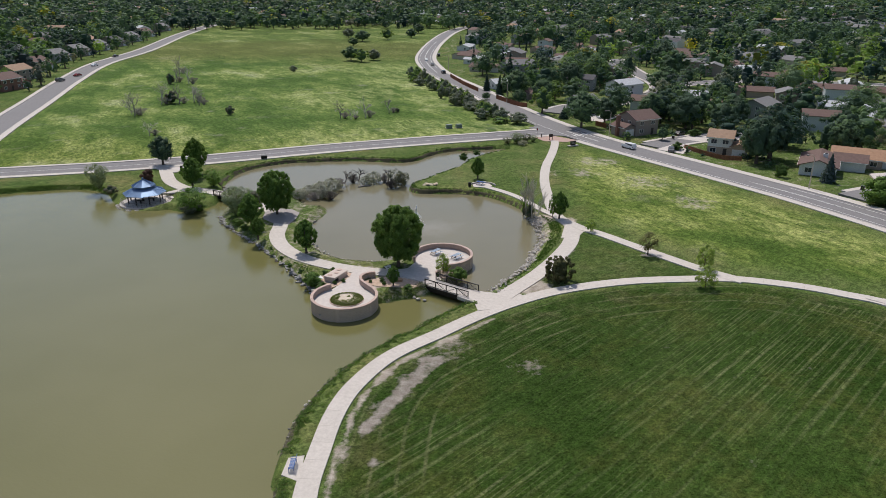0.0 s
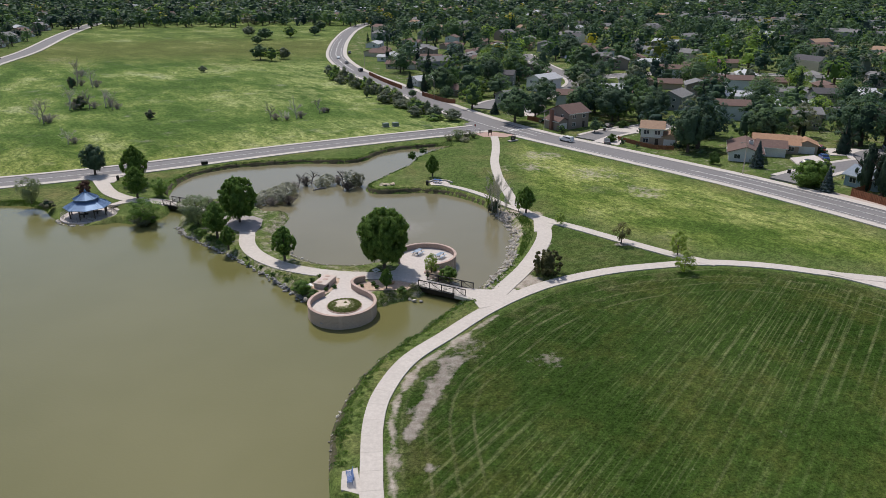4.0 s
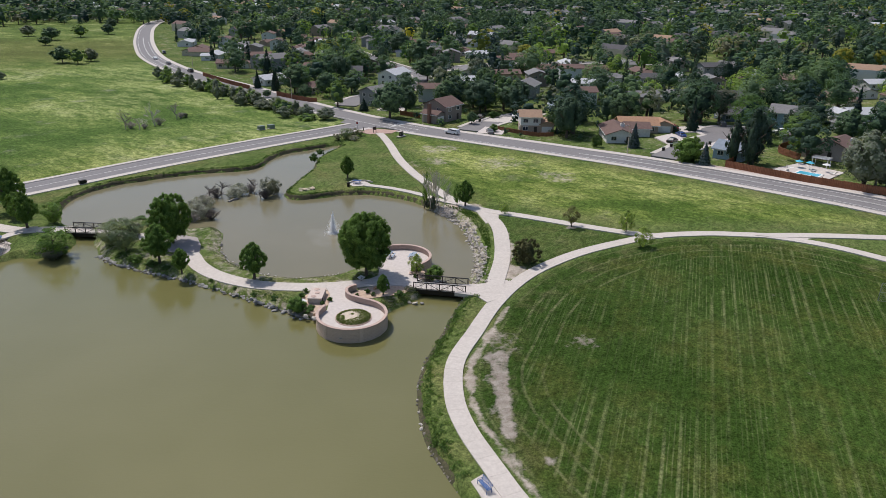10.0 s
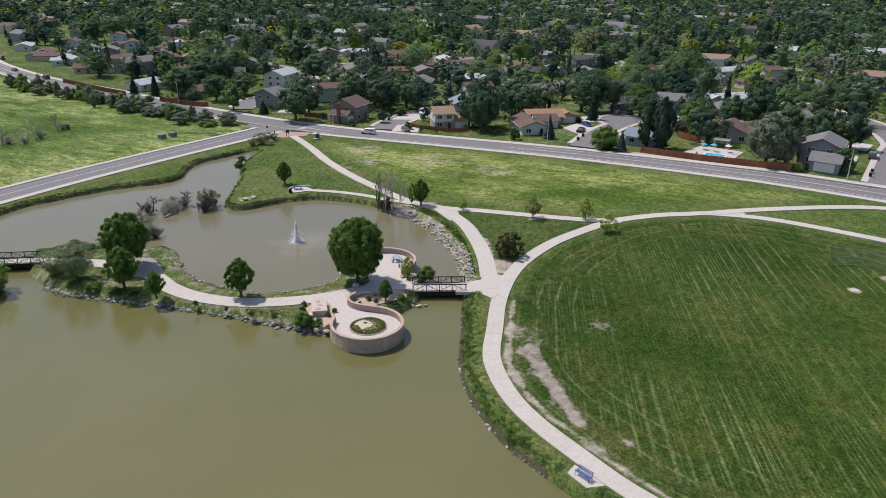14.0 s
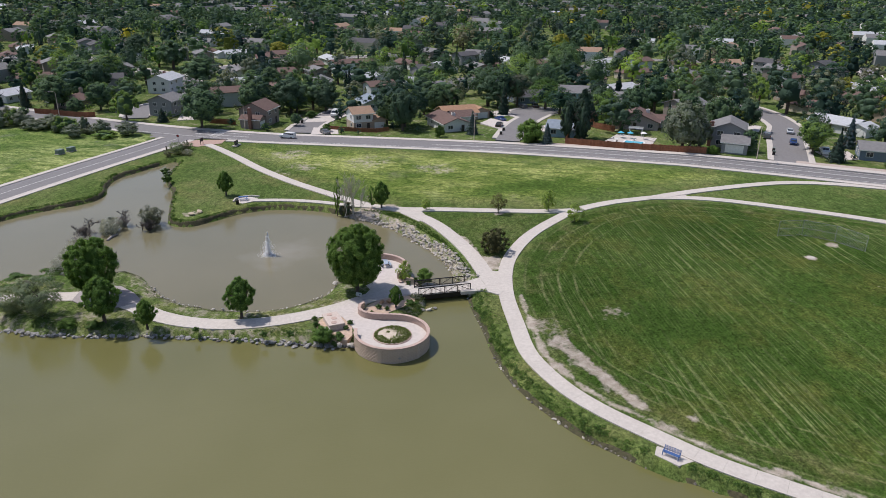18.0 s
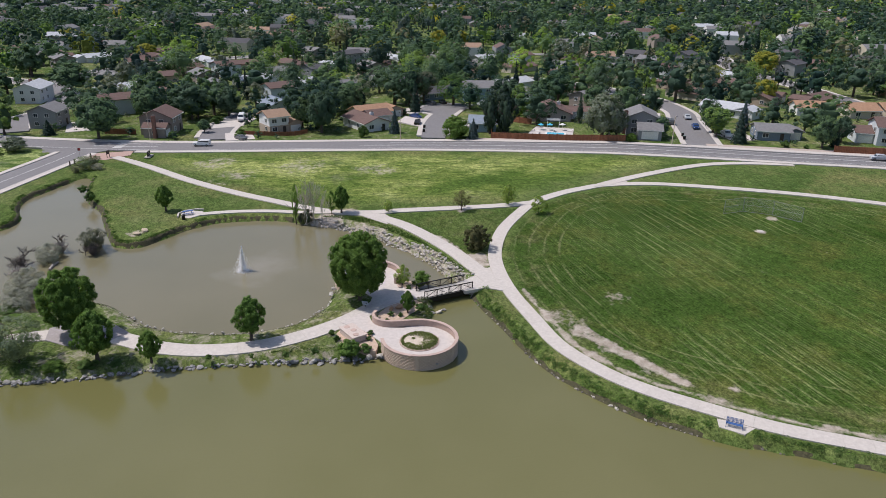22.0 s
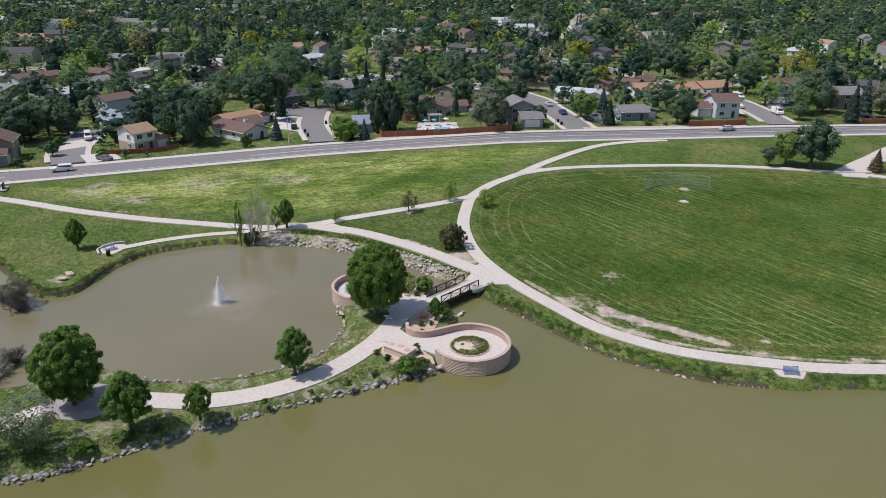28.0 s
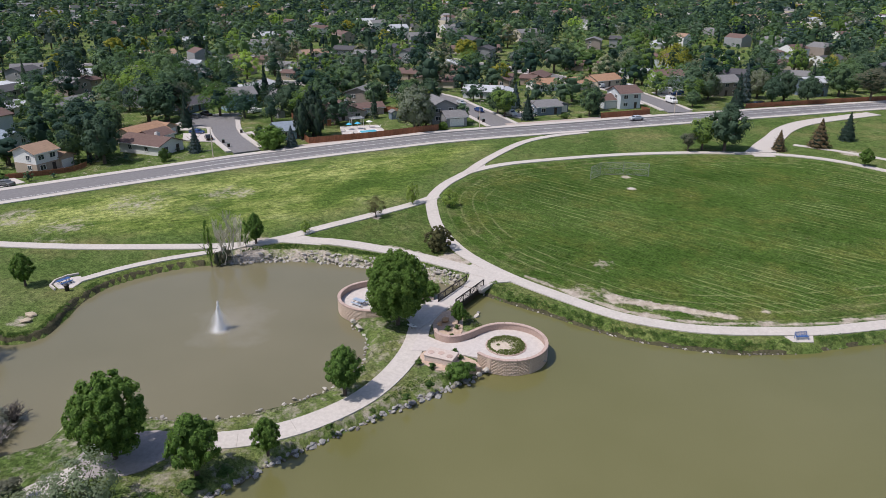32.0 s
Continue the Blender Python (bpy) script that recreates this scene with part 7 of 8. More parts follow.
def gable_box(w, d, h, pitch, wall, roof, parent, at=(0, 0), over=0.5, turned=False, name="wall", trim=False):
    """Walls with gable ends and a thick overhanging roof; the ridge runs along x, or along y when turned."""
    W, D = (d, w) if turned else (w, d)
    rise = pitch * D / 2
    m = Matrix.Translation((at[0], at[1], 0)) @ (Matrix.Rotation(math.pi / 2, 4, "Z") if turned else Matrix.Identity(4))
    bm = bmesh.new()
    prof = [(-D / 2, -0.6), (D / 2, -0.6), (D / 2, h), (0, h + rise), (-D / 2, h)]
    a = [bm.verts.new((-W / 2, y, z)) for y, z in prof]
    b = [bm.verts.new((W / 2, y, z)) for y, z in prof]
    bm.faces.new(a[::-1])
    bm.faces.new(b)
    for k in range(5):
        bm.faces.new((a[k], a[(k + 1) % 5], b[(k + 1) % 5], b[k]))
    bmesh.ops.recalc_face_normals(bm, faces=bm.faces[:])
    part(name, bm, WALLS[wall], parent, "", m)
    for s in (-1, 1):
        bm = bmesh.new()
        e = D / 2 + over
        lo, hi = h - over * pitch + 0.05, h + rise + 0.05
        v = [bm.verts.new(p) for p in ((-W / 2 - over, s * e, lo), (W / 2 + over, s * e, lo), (W / 2 + over, 0, hi), (-W / 2 - over, 0, hi), (-W / 2 - over, s * e, lo + 0.2), (W / 2 + over, s * e, lo + 0.2), (W / 2 + over, 0, hi + 0.2), (-W / 2 - over, 0, hi + 0.2))]
        for f in ((0, 3, 2, 1), (4, 5, 6, 7), (0, 1, 5, 4), (1, 2, 6, 5), (2, 3, 7, 6), (3, 0, 4, 7)):
            bm.faces.new([v[i] for i in f])
        bmesh.ops.recalc_face_normals(bm, faces=bm.faces[:])
        part("roof_slope", bm, ROOFS[roof], parent, "", m)
        if trim:
            part("fascia", boxed(-W / 2 - over, W / 2 + over, *sorted((s * e + s * 0.004, s * e + s * 0.05)), lo - 0.06, lo + 0.17), TRIM, parent, "", m)


def house(x, y, turn, w, d, storeys, wall, roof, label, pitch=0.42, turned=False, wing=None, chimney=None, low=None, z=None, plain_sides=False):
    """A house whose long front faces -y before it is turned. wing: (w, d, h, x, y, turned); low: another colour for the ground storey."""
    h = 2.55 * storeys + 0.1
    o = thing("house", label, "house", "houses along the streets", (x, y, g(x, y) if z is None else z), turn)
    gable_box(w, d, h, pitch, wall, roof, o, (0, 0), 0.6, turned, "wall", not plain_sides)
    if low:
        part("base_storey", boxed(-w / 2 - 0.04, w / 2 + 0.04, -d / 2 - 0.04, d / 2 + 0.04, -0.6, 2.5), WALLS[low], o, "lower storey in another colour")
    for s in range(storeys):
        zz = 0.95 + 2.5 * s
        n = max(2, int(w / 3.6))
        for i in range(n):
            px = -w / 2 + (i + 0.5) * w / n
            if s == 0 and i == n // 2:
                part("door", soft_box(px - 0.5, px + 0.5, -d / 2 - 0.10, -d / 2 + 0.02, 0.1, 2.15, 0.02), POST, o, "front door")
            else:
                window(o, px, -d / 2 - 0.04, zz, 1.5, 1.15, 0)
            if i != 0 and not plain_sides:
                window(o, px, d / 2 + 0.04, zz, 1.3, 1.1, 180)
        for i in (-1, 1):
            window(o, i * (w / 2 + 0.04), -d * 0.18, zz, 1.2, 1.1, 90 * i)
            if d > 8 and not plain_sides:
                window(o, i * (w / 2 + 0.04), d * 0.22, zz, 1.2, 1.1, 90 * i)
    if wing:
        ww, wd, wh, wx, wy, wt = wing
        gable_box(ww, wd, wh, pitch, low or wall, roof, o, (wx, wy), 0.5, wt, "wing_wall", not plain_sides)
        part("garage_door", soft_box(wx - min(2.3, ww * 0.4), wx + min(2.3, ww * 0.4), wy - wd / 2 - 0.08, wy - wd / 2 + 0.01, 0.05, 2.2, 0.03), TRIM, o, "pale panelled garage door")
        window(o, wx + (1 if wx > 0 else -1) * (ww / 2 + 0.04), wy, 1.0, 1.2, 1.0, 90 if wx > 0 else -90)
    if chimney:
        cx, cy, ch, cm = chimney
        part("chimney", soft_box(cx - 0.6, cx + 0.6, cy - 0.45, cy + 0.45, -0.4, ch, 0.03), WALLS[cm], o, "tall chimney stack")
        part("chimney_pot", soft_box(cx - 0.35, cx + 0.35, cy - 0.25, cy + 0.25, ch, ch + 0.25, 0.02), RAIL, o)
    return o


# the front row along the main road; fronts are turned to the road or to their side street
house(56.5, 268.5, 27, 8.5, 8.5, 2, "grey", "grey", "grey two-storey house with a grey roof at the junction", 0.4)
house(67.5, 232.0, 27, 9.5, 9.5, 2, "taupe", "brown", "taupe two-storey house with brown roof and brick chimney", 0.45, False, (4.4, 6.5, 2.9, -6.6, -0.8, True), (-9.3, -1.2, 6.6, "brick"))
house(84.0, 202.0, -27, 6.4, 7.6, 2, "white", "tan", "white two-storey house with tan roof over a tan lower storey", 0.40, False, (4.2, 6.5, 2.9, 5.3, -0.8, True), None, "tan")
house(101.5, 179.5, -30, 8.5, 15, 1, "white", "brown", "long white bungalow with a brown roof by the close", 0.36, True, (7.5, 7.5, 2.6, 7.0, 6.0, False), (1.2, -1.5, 4.9, "white"))
house(135.5, 130.0, -72, 14, 10, 1, "mauve", "brown", "mauve bungalow with a brown roof behind the pool", 0.38, True, (10, 6, 2.7, 10, 2.5, False), (3, 2, 5.4, "white"))
house(125.5, 98.5, -74, 8.5, 11, 2, "grey", "grey", "grey two-storey house with a brick chimney behind a cedar fence", 0.42, True, (6.5, 6.5, 2.7, 2.0, -7.5, False), (-4.6, -3.2, 6.6, "brick"))
house(135.5, 63.0, -75, 8.8, 9, 1, "pale", "grey", "pale bungalow over a dark base with a grey roof", 0.3, False, (4, 6, 2.5, 6.2, 1, True), None, "slate", None)
house(144.5, 33.0, -76, 7.8, 9, 2, "pale", "brown", "pale blue-white two-storey house with a brown roof", 0.42, False, (5, 7, 2.8, -6.0, 1.5, False), (-2, 1, 7.0, "white"))
house(164.5, 168.0, -62, 11, 9, 2, "blue", "grey", "blue-grey two-storey house at the end of the close", 0.42)
house(112.0, 143.5, -70, 8, 8, 1, "blue", "blue", "small sky-blue bungalow behind spruces", 0.4)
house(163, 186, -30, 16, 9, 1, "slate", "dark", "long dark bungalow with a dark roof", 0.38)
house(115.5, 186.5, -30, 12, 9, 1, "tan", "orange", "bungalow with an orange-tan roof", 0.4, False, (6, 6, 2.6, 8, 0, True))
house(184, 53, -70, 10, 8, 1, "white", "orange", "white bungalow with an orange-tan roof", 0.4)
house(187, 38, -62, 10, 9, 1, "cream", "orange", "cream bungalow with an orange-tan roof", 0.4)
house(194, 26, -62, 13, 9, 1, "cream", "orange", "cream bungalow with an orange roof beside the avenue", 0.4)
house(186, 2, 95, 11, 9, 2, "white", "brown", "white two-storey house across the avenue", 0.42)
house(84, 314, 215, 14, 9, 2, "white", "pale", "white two-storey house with a pale roof", 0.4, False, (7, 7, 2.7, -9, -3, True), (-6.5, -3, 7, "brick"))
house(42, 306, 210, 9, 8, 1, "taupe", "brown", "taupe bungalow with a tall chimney", 0.4, False, None, (-5, 0, 6, "tan"))
house(32, 336, 205, 12, 9, 1, "white", "pale", "bungalow with a white metal roof", 0.35)
house(121, 261, 222, 12, 9, 2, "grey", "grey", "grey two-storey house in the second row", 0.4)
house(113, 224, 240, 11, 9, 1, "pale", "blue", "pale bungalow with a blue-grey roof", 0.4)
house(168, -12, -80, 11, 9, 2, "taupe", "grey", "taupe two-storey house by the main road", 0.42, False, None, (-5, 3, 7, "brick"))
house(164, -46, -80, 9, 8, 2, "slate", "pale", "slate-blue two-storey house with a pale roof", 0.38)
house(192, -94, -80, 14, 9, 1, "white", "pale", "white bungalow with a pale roof", 0.38)
for k, (x, y, wl, rf) in enumerate(((-190, 323, "brick", "brown"), (-203, 357, "taupe", "tan"), (-214, 395, "tan", "brown"), (-226, 440, "grey", "grey"), (-229, 473, "taupe", "grey"), (-233, 510, "grey", "grey"), (-236, 545, "taupe", "dark"), (-242, 590, "grey", "grey"), (-250, 640, "cream", "brown"), (-262, 715, "taupe", "grey"))):
    house(x - 4, y, 78, 12, 10, 2, wl, rf, "two-storey suburban house facing the meadow", 0.45, False, (6, 6, 2.7, 8.5, -2, True))
for k, (x, y, w) in enumerate(((-245, 905, 26), (-205, 890, 34), (-165, 868, 40), (-120, 850, 44), (-75, 848, 30), (-30, 850, 26), (10, 860, 22), (60, 880, 20))):
    house(x, y, 0, w, 13, 1, ("tan", "white", "cream", "grey")[k % 4], ("brown", "grey", "pale", "dark")[k % 4], "long low building beyond the meadow", 0.16)


# second rows: a few house types, set out along the streets
KITS = []
for k, (w, d, s, wl, rf) in enumerate(((12, 9, 1, "cream", "brown"), (11, 9, 2, "taupe", "grey"), (13, 9, 1, "white", "grey"), (11, 8.5, 2, "pale", "brown"), (12, 9, 1, "tan", "brown"), (12, 9, 2, "grey", "dark"), (14, 9, 1, "white", "pale"))):
    KITS.append(house(2000 + 30 * k, -900, 0, w, d, s, wl, rf, "suburban house half hidden among garden trees", 0.34, False, (6, 6.5, 2.7, 8, -1, True) if k % 2 == 0 else None, None, None, 1.2, True))
near_houses = [(o.matrix_basis.translation.x, o.matrix_basis.translation.y) for o in scene.objects if o.name.startswith("house") and o.parent is None]
street_pts = [p for nm, pts in STREETS.items() for p in smooth_line(pts, 4.0)]
road_pts = [(p.x, p.y) for p in offset(ROAD_L, -ROAD_W / 2)]
RX, RY = np.array([p[0] for p in road_pts]), np.array([p[1] for p in road_pts])
SX, SY = np.array([p.x for p in street_pts]), np.array([p.y for p in street_pts])


def east_of_road(x, y):
    """How far a place lies east of the main road's middle."""
    return x - np.interp(y, RY[np.argsort(RY)], RX[np.argsort(RY)])


OPEN = [(640, 880, 62, 95), (552, 745, 52, 62), (486, 650, 42, 42), (425, 290, 28, 75), (428, 235, 22, 30), (300, -40, 30, 60)]


def in_open(x, y):
    return any(abs(x - a) < c and abs(y - b) < d for a, b, c, d in OPEN)


houses_at = list(near_houses)
count = 0
for row in range(0, 30):
    for col in range(0, 40):
        u, v = 24 + row * 31 + (col % 2) * 4, -140 + col * 22.5
        y = v * 0.93 + u * 0.36 + rng.gauss(0, 2)
        x = float(np.interp(min(max(v, -150), 420), RY[np.argsort(RY)], RX[np.argsort(RY)])) + u * 0.93 + rng.gauss(0, 2.5)
        far = math.hypot(x + 30, y - 60)
        if far > 520 or east_of_road(x, y) < (44 if -30 < y < 330 else 26) or in_open(x, y) or count >= 120:
            continue
        if min((x - a) ** 2 + (y - b) ** 2 for a, b in houses_at) < 19 ** 2 or np.min((SX - x) ** 2 + (SY - y) ** 2) < 13 ** 2 or (60 < x < 112 and 205 < y < 262):
            continue
        copy_thing(KITS[rng.randrange(len(KITS))], pose(x, y, g(x, y), 0, 0, rng.choice((0, 90, 180, 270)) - 22 + rng.gauss(0, 4)))
        houses_at.append((x, y))
        count += 1
for o in KITS:
    for c in (*o.children_recursive, o):
        bpy.data.objects.remove(c, do_unlink=True)


# ---- fences, pool, yard things ----
def fence(pts, high, label):
    f = thing("fence", label, "fence", "garden fences")
    line = smooth_line(pts, 2.4)
    for a, b in zip(line, line[1:]):
        d = (b - a)
        m = pose(a.x, a.y, g(a.x, a.y), 0, 0, math.degrees(math.atan2(d.y, d.x)))
        bm = bmesh.new()
        # boards lapped one over the next, as one pleated panel
        prof = [(d.length * i / 24, 0.035 if i % 4 in (1, 2) else -0.02) for i in range(25)]
        cols = [[bm.verts.new((px, py + t * 0.03, z)) for z in (0.05, high)] + [bm.verts.new((px, py - 0.03, z)) for z in (high, 0.05)] for px, py in prof for t in (1,)]
        for p_, q_ in zip(cols, cols[1:]):
            for i in range(4):
                bm.faces.new((p_[i], q_[i], q_[(i + 1) % 4], p_[(i + 1) % 4]))
        bmesh.ops.recalc_face_normals(bm, faces=bm.faces[:])
        part("panel", bm, CEDAR, f, "", m)
        part("post", boxed(-0.07, 0.07, -0.09, 0.09, -0.1, high + 0.12), CEDAR, f, "", m)
    return f


fence([(101.5, 136.5), (105.6, 118), (111.6, 99.5)], 1.8, "red-brown cedar fence along the pool garden")
fence([(101.5, 136.5), (108, 139)], 1.8, "red-brown cedar side fence")
fence([(124.6, 46.5), (129.5, 29.5), (134.5, 30)], 1.8, "red-brown cedar fence by the road")
fence([(124, 132), (128, 142), (140, 146)], 1.8, "red-brown cedar fence between gardens")
fence([(146, 120), (140, 112), (130, 110)], 1.8, "red-brown cedar fence between gardens")
fence([(75.5, 207.5), (80.5, 193.5), (86, 191)], 1.3, "dark wooden fence round the white house")
fence([(26.5, 302), (33.5, 284), (37, 281)], 1.8, "red-brown cedar fence along the curving road")
fence([(8.5, 372), (14, 345), (20, 322)], 1.8, "red-brown cedar fence along the curving road")
fence([(56.5, 244), (60.5, 235.5)], 1.6, "dark cedar fence beside the taupe house")
fence([(138, -8), (145, -40), (152, -75)], 1.6, "cedar fence along the road")
pg = thing("pergola", "white timber pergola on the pool terrace", "pergola", at=(121.5, 124.0, g(121, 124) + 0.1), turn=-72)
for sx in (-1.8, 1.8):
    for sy in (-1.2, 1.2):
        part("post", boxed(sx - 0.07, sx + 0.07, sy - 0.07, sy + 0.07, 0, 2.5), TRIM, pg)
for k in range(7):
    part("rafter", boxed(-2.1, 2.1, -1.5 + 0.5 * k - 0.04, -1.5 + 0.5 * k + 0.04, 2.5, 2.64), TRIM, pg)
for k, (x, y) in enumerate(((113.6, 126.4), (115.4, 121.4), (110.4, 125.2), (117.2, 117.6))):
    lo_ = thing("sun_lounger", "white sun lounger on the pool terrace", "lounger", "sun loungers", (x, y, g(x, y) + 0.2), 40 + 50 * k)
    part("seat", soft_box(-0.3, 0.3, -0.6, 0.7, 0.25, 0.35, 0.03), TRIM, lo_)
    part("backrest", soft_box(-0.3, 0.3, -0.05, 0.05, 0, 0.75, 0.03), TRIM, lo_, "", pose(0, 0.7, 0.3, -35))
    for sx in (-0.25, 0.25):
        for sy in (-0.5, 0.6):
            part("leg", boxed(sx - 0.03, sx + 0.03, sy - 0.03, sy + 0.03, 0, 0.26), TRIM, lo_)
pool = thing("swimming_pool", "small bright blue swimming pool in a pale deck", "pool", at=(112.0, 120.2, max(g(*c_) for c_ in ((107.5, 127.5), (110, 114.5), (122, 117.5), (120, 129))) + 0.07), turn=-72)
part("coping", soft_box(-3.0, 3.0, -1.9, 1.9, 0.02, 0.16, 0.03), TRIM, pool)
part("pool_water", boxed(-2.5, 2.5, -1.45, 1.45, 0.1, 0.166), POOL, pool, "bright blue water")
for x, y, t in ((116.5, 123.5, 10), (118.0, 120.0, 50), (115.6, 126.0, 100)):
    um = thing("parasol", "turquoise and white garden parasol by the pool", "parasol", "parasols", (x, y, g(x, y) + 0.05), t)
    q = bmesh.new()
    tube(q, [(0, 0, 0), (0, 0, 2.3)], 0.035)
    part("pole", q, TRIM, um)
    q = bmesh.new()
    disc(q, 0, 0, 1.95, 2.4, 1.0, 0.06, 10)
    part("canopy", q, POOL if t != 50 else TRIM, um)


def car(x, y, turn, paint, kind="saloon"):
    L, W, H = {"saloon": (4.6, 1.8, 1.42), "suv": (4.8, 1.9, 1.75), "pickup": (5.5, 1.95, 1.8), "van": (5.6, 2.0, 2.3)}[kind]
    c = thing("car", f"{paint} {kind} car standing by the street" if kind in ("saloon", "suv") else f"{paint} {kind} parked by a house", "car", "vehicles", (x, y, g(x, y) + 0.05), turn)
    prof = {"saloon": [(-0.5, 0.45), (-0.5, 0.62), (-0.32, 0.66), (-0.2, 1), (0.16, 1), (0.30, 0.66), (0.5, 0.56), (0.5, 0.3)],
            "suv": [(-0.5, 0.4), (-0.49, 0.72), (-0.46, 1), (0.12, 1), (0.24, 0.66), (0.5, 0.58), (0.5, 0.3)],
            "pickup": [(-0.5, 0.4), (-0.5, 0.62), (-0.1, 0.62), (-0.08, 1), (0.14, 1), (0.24, 0.66), (0.5, 0.6), (0.5, 0.3)],
            "van": [(-0.5, 0.3), (-0.5, 1), (0.28, 1), (0.40, 0.62), (0.5, 0.5), (0.5, 0.25)]}[kind]
    bm = bmesh.new()
    pr = [(-0.5, 0.2)] + prof + [(0.5, 0.2)]
    rows = []
    for s in (-1, 1):
        rows.append([bm.verts.new((px * L, s * W / 2 * (1 if pz < 0.7 else 0.84), pz * H)) for px, pz in pr])
    bm.faces.new(rows[0])
    bm.faces.new(rows[1][::-1])
    for k in range(len(pr)):
        j = (k + 1) % len(pr)
        bm.faces.new((rows[0][j], rows[0][k], rows[1][k], rows[1][j]))
    bmesh.ops.recalc_face_normals(bm, faces=bm.faces[:])
    bmesh.ops.bevel(bm, geom=bm.edges[:], offset=0.05, segments=1, affect="EDGES")
    part("body", bm, CARS[paint], c)
    x0, x1 = {"saloon": (-0.25, 0.22), "suv": (-0.44, 0.17), "pickup": (-0.07, 0.18), "van": (0.1, 0.33)}[kind]
    for s in (-1, 1):
        part("side_window", boxed(x0 * L, x1 * L, s * W * 0.455 - 0.015, s * W * 0.455 + 0.015, 0.69 * H, 0.92 * H), GLASS, c)
        for px in (-0.31, 0.32):
            q = bmesh.new()
            tube(q, [(px * L, s * (W / 2 - 0.2), 0.33), (px * L, s * (W / 2 + 0.01), 0.33)], 0.33, 12)
            wh = part("wheel", q, TYRE, c)
            q = bmesh.new()
            tube(q, [(px * L, s * (W / 2 + 0.011), 0.33), (px * L, s * (W / 2 + 0.03), 0.33)], 0.19, 10)
            part("rim", q, RAIL, wh)
    part("windscreen", boxed(-0.02, 0.02, -W * 0.38, W * 0.38, 0, H * 0.32), GLASS, c, "", pose(x1 * L + 0.32, 0, 0.68 * H, 0, -38 if kind != "van" else -28, 0))
    for s in (-1, 1):
        part("headlight", soft_box(L / 2 - 0.06, L / 2 + 0.02, s * W * 0.36 - 0.16, s * W * 0.36 + 0.16, 0.4 * H, 0.5 * H, 0.02), TRIM, c)
        part("tail_light", soft_box(-L / 2 - 0.02, -L / 2 + 0.06, s * W * 0.4 - 0.1, s * W * 0.4 + 0.1, 0.42 * H, 0.55 * H, 0.02), CARS["red"], c)
    return c


for x, y, t, p_, k in ((70.2, 203.5, 70, "grey", "saloon"), (80.5, 227.5, 40, "black", "saloon"), (92.5, 222.5, 215, "white", "van"), (121, 172, 250, "blue", "saloon"), (126.5, 181, 250, "red", "suv"), (150, 176, 40, "black", "pickup"), (146, 179, 60, "grey", "suv"), (152, 160, 150, "white", "pickup"), (153, 88.5, 197, "silver", "saloon"), (141, 92, 20, "grey", "suv"), (131, 74.5, 200, "white", "pickup"), (160, 104, 70, "white", "saloon"), (173, 106, 40, "red", "suv"), (163, 27, 110, "black", "saloon"), (156, 29, 110, "grey", "pickup"), (170, 27.5, 115, "silver", "saloon"), (171, 8, 100, "white", "van"), (166, 5, 100, "blue", "suv"), (62, 258, 30, "white", "saloon"), (40, 320, 20, "white", "saloon"), (-184, 372, 75, "red", "saloon"), (-196, 418, 78, "white", "saloon"), (-183, 352, 75, "grey", "suv"), (-206, 470, 82, "black", "saloon"), (5, 388, 100, "black", "suv"), (-5, 452, 95, "white", "saloon"), (-1, 425, 97, "grey", "saloon"), (3, 480, 270, "black", "suv"), (58.6, 207.5, 118, "white", "suv"), (121.5, 36, 105, "silver", "saloon"), (142, -14, 100, "black", "suv"), (150, 13.6, 187, "white", "van"), (161, 23, 5, "white", "pickup"), (180, 18.6, 195, "white", "van"), (188, 28.6, 20, "silver", "suv"), (112, 166.5, 22, "black", "saloon"), (138, 84, 195, "blue", "saloon")):
    car(x, y, t, p_, k)


for x, y, t in ((101.2, 158.6, 20), (106.6, 161.2, 20), (121.0, 84.8, 16), (124.6, 85.8, 16), (76.5, 221.4, 25), (119.0, 158.4, 22)):
    wb = thing("wheelie_bin", "dark wheeled bin standing at the kerb", "bin", "wheeled bins", (x, y, g(x, y) + 0.12), t)
    part("tub", soft_box(-0.3, 0.3, -0.35, 0.35, 0.06, 0.95, 0.05), BLACK_STEEL, wb)
    part("lid", soft_box(-0.33, 0.33, -0.4, 0.38, 0.955, 1.06, 0.04), CABINET, wb)
    part("axle", boxed(-0.34, 0.34, 0.26, 0.34, 0.0, 0.16), TYRE, wb)
for x, y, t, lb in ((130.5, 112.5, 18, "small green garden shed behind the fence"), (142.0, 150.0, 30, "small wooden garden shed beside a lawn"), (96.0, 207.5, -27, "small garden shed behind the white house")):
    sh = thing("garden_shed", lb, "shed", "garden sheds", (x, y, g(x, y)), t)
    gable_box(3.0, 2.4, 2.0, 0.5, "grey" if "green" not in lb else "slate", "grey", sh, (0, 0), 0.2)
    part("door", soft_box(-0.5, 0.5, -1.28, -1.19, 0.05, 1.8, 0.02), TRIM, sh)


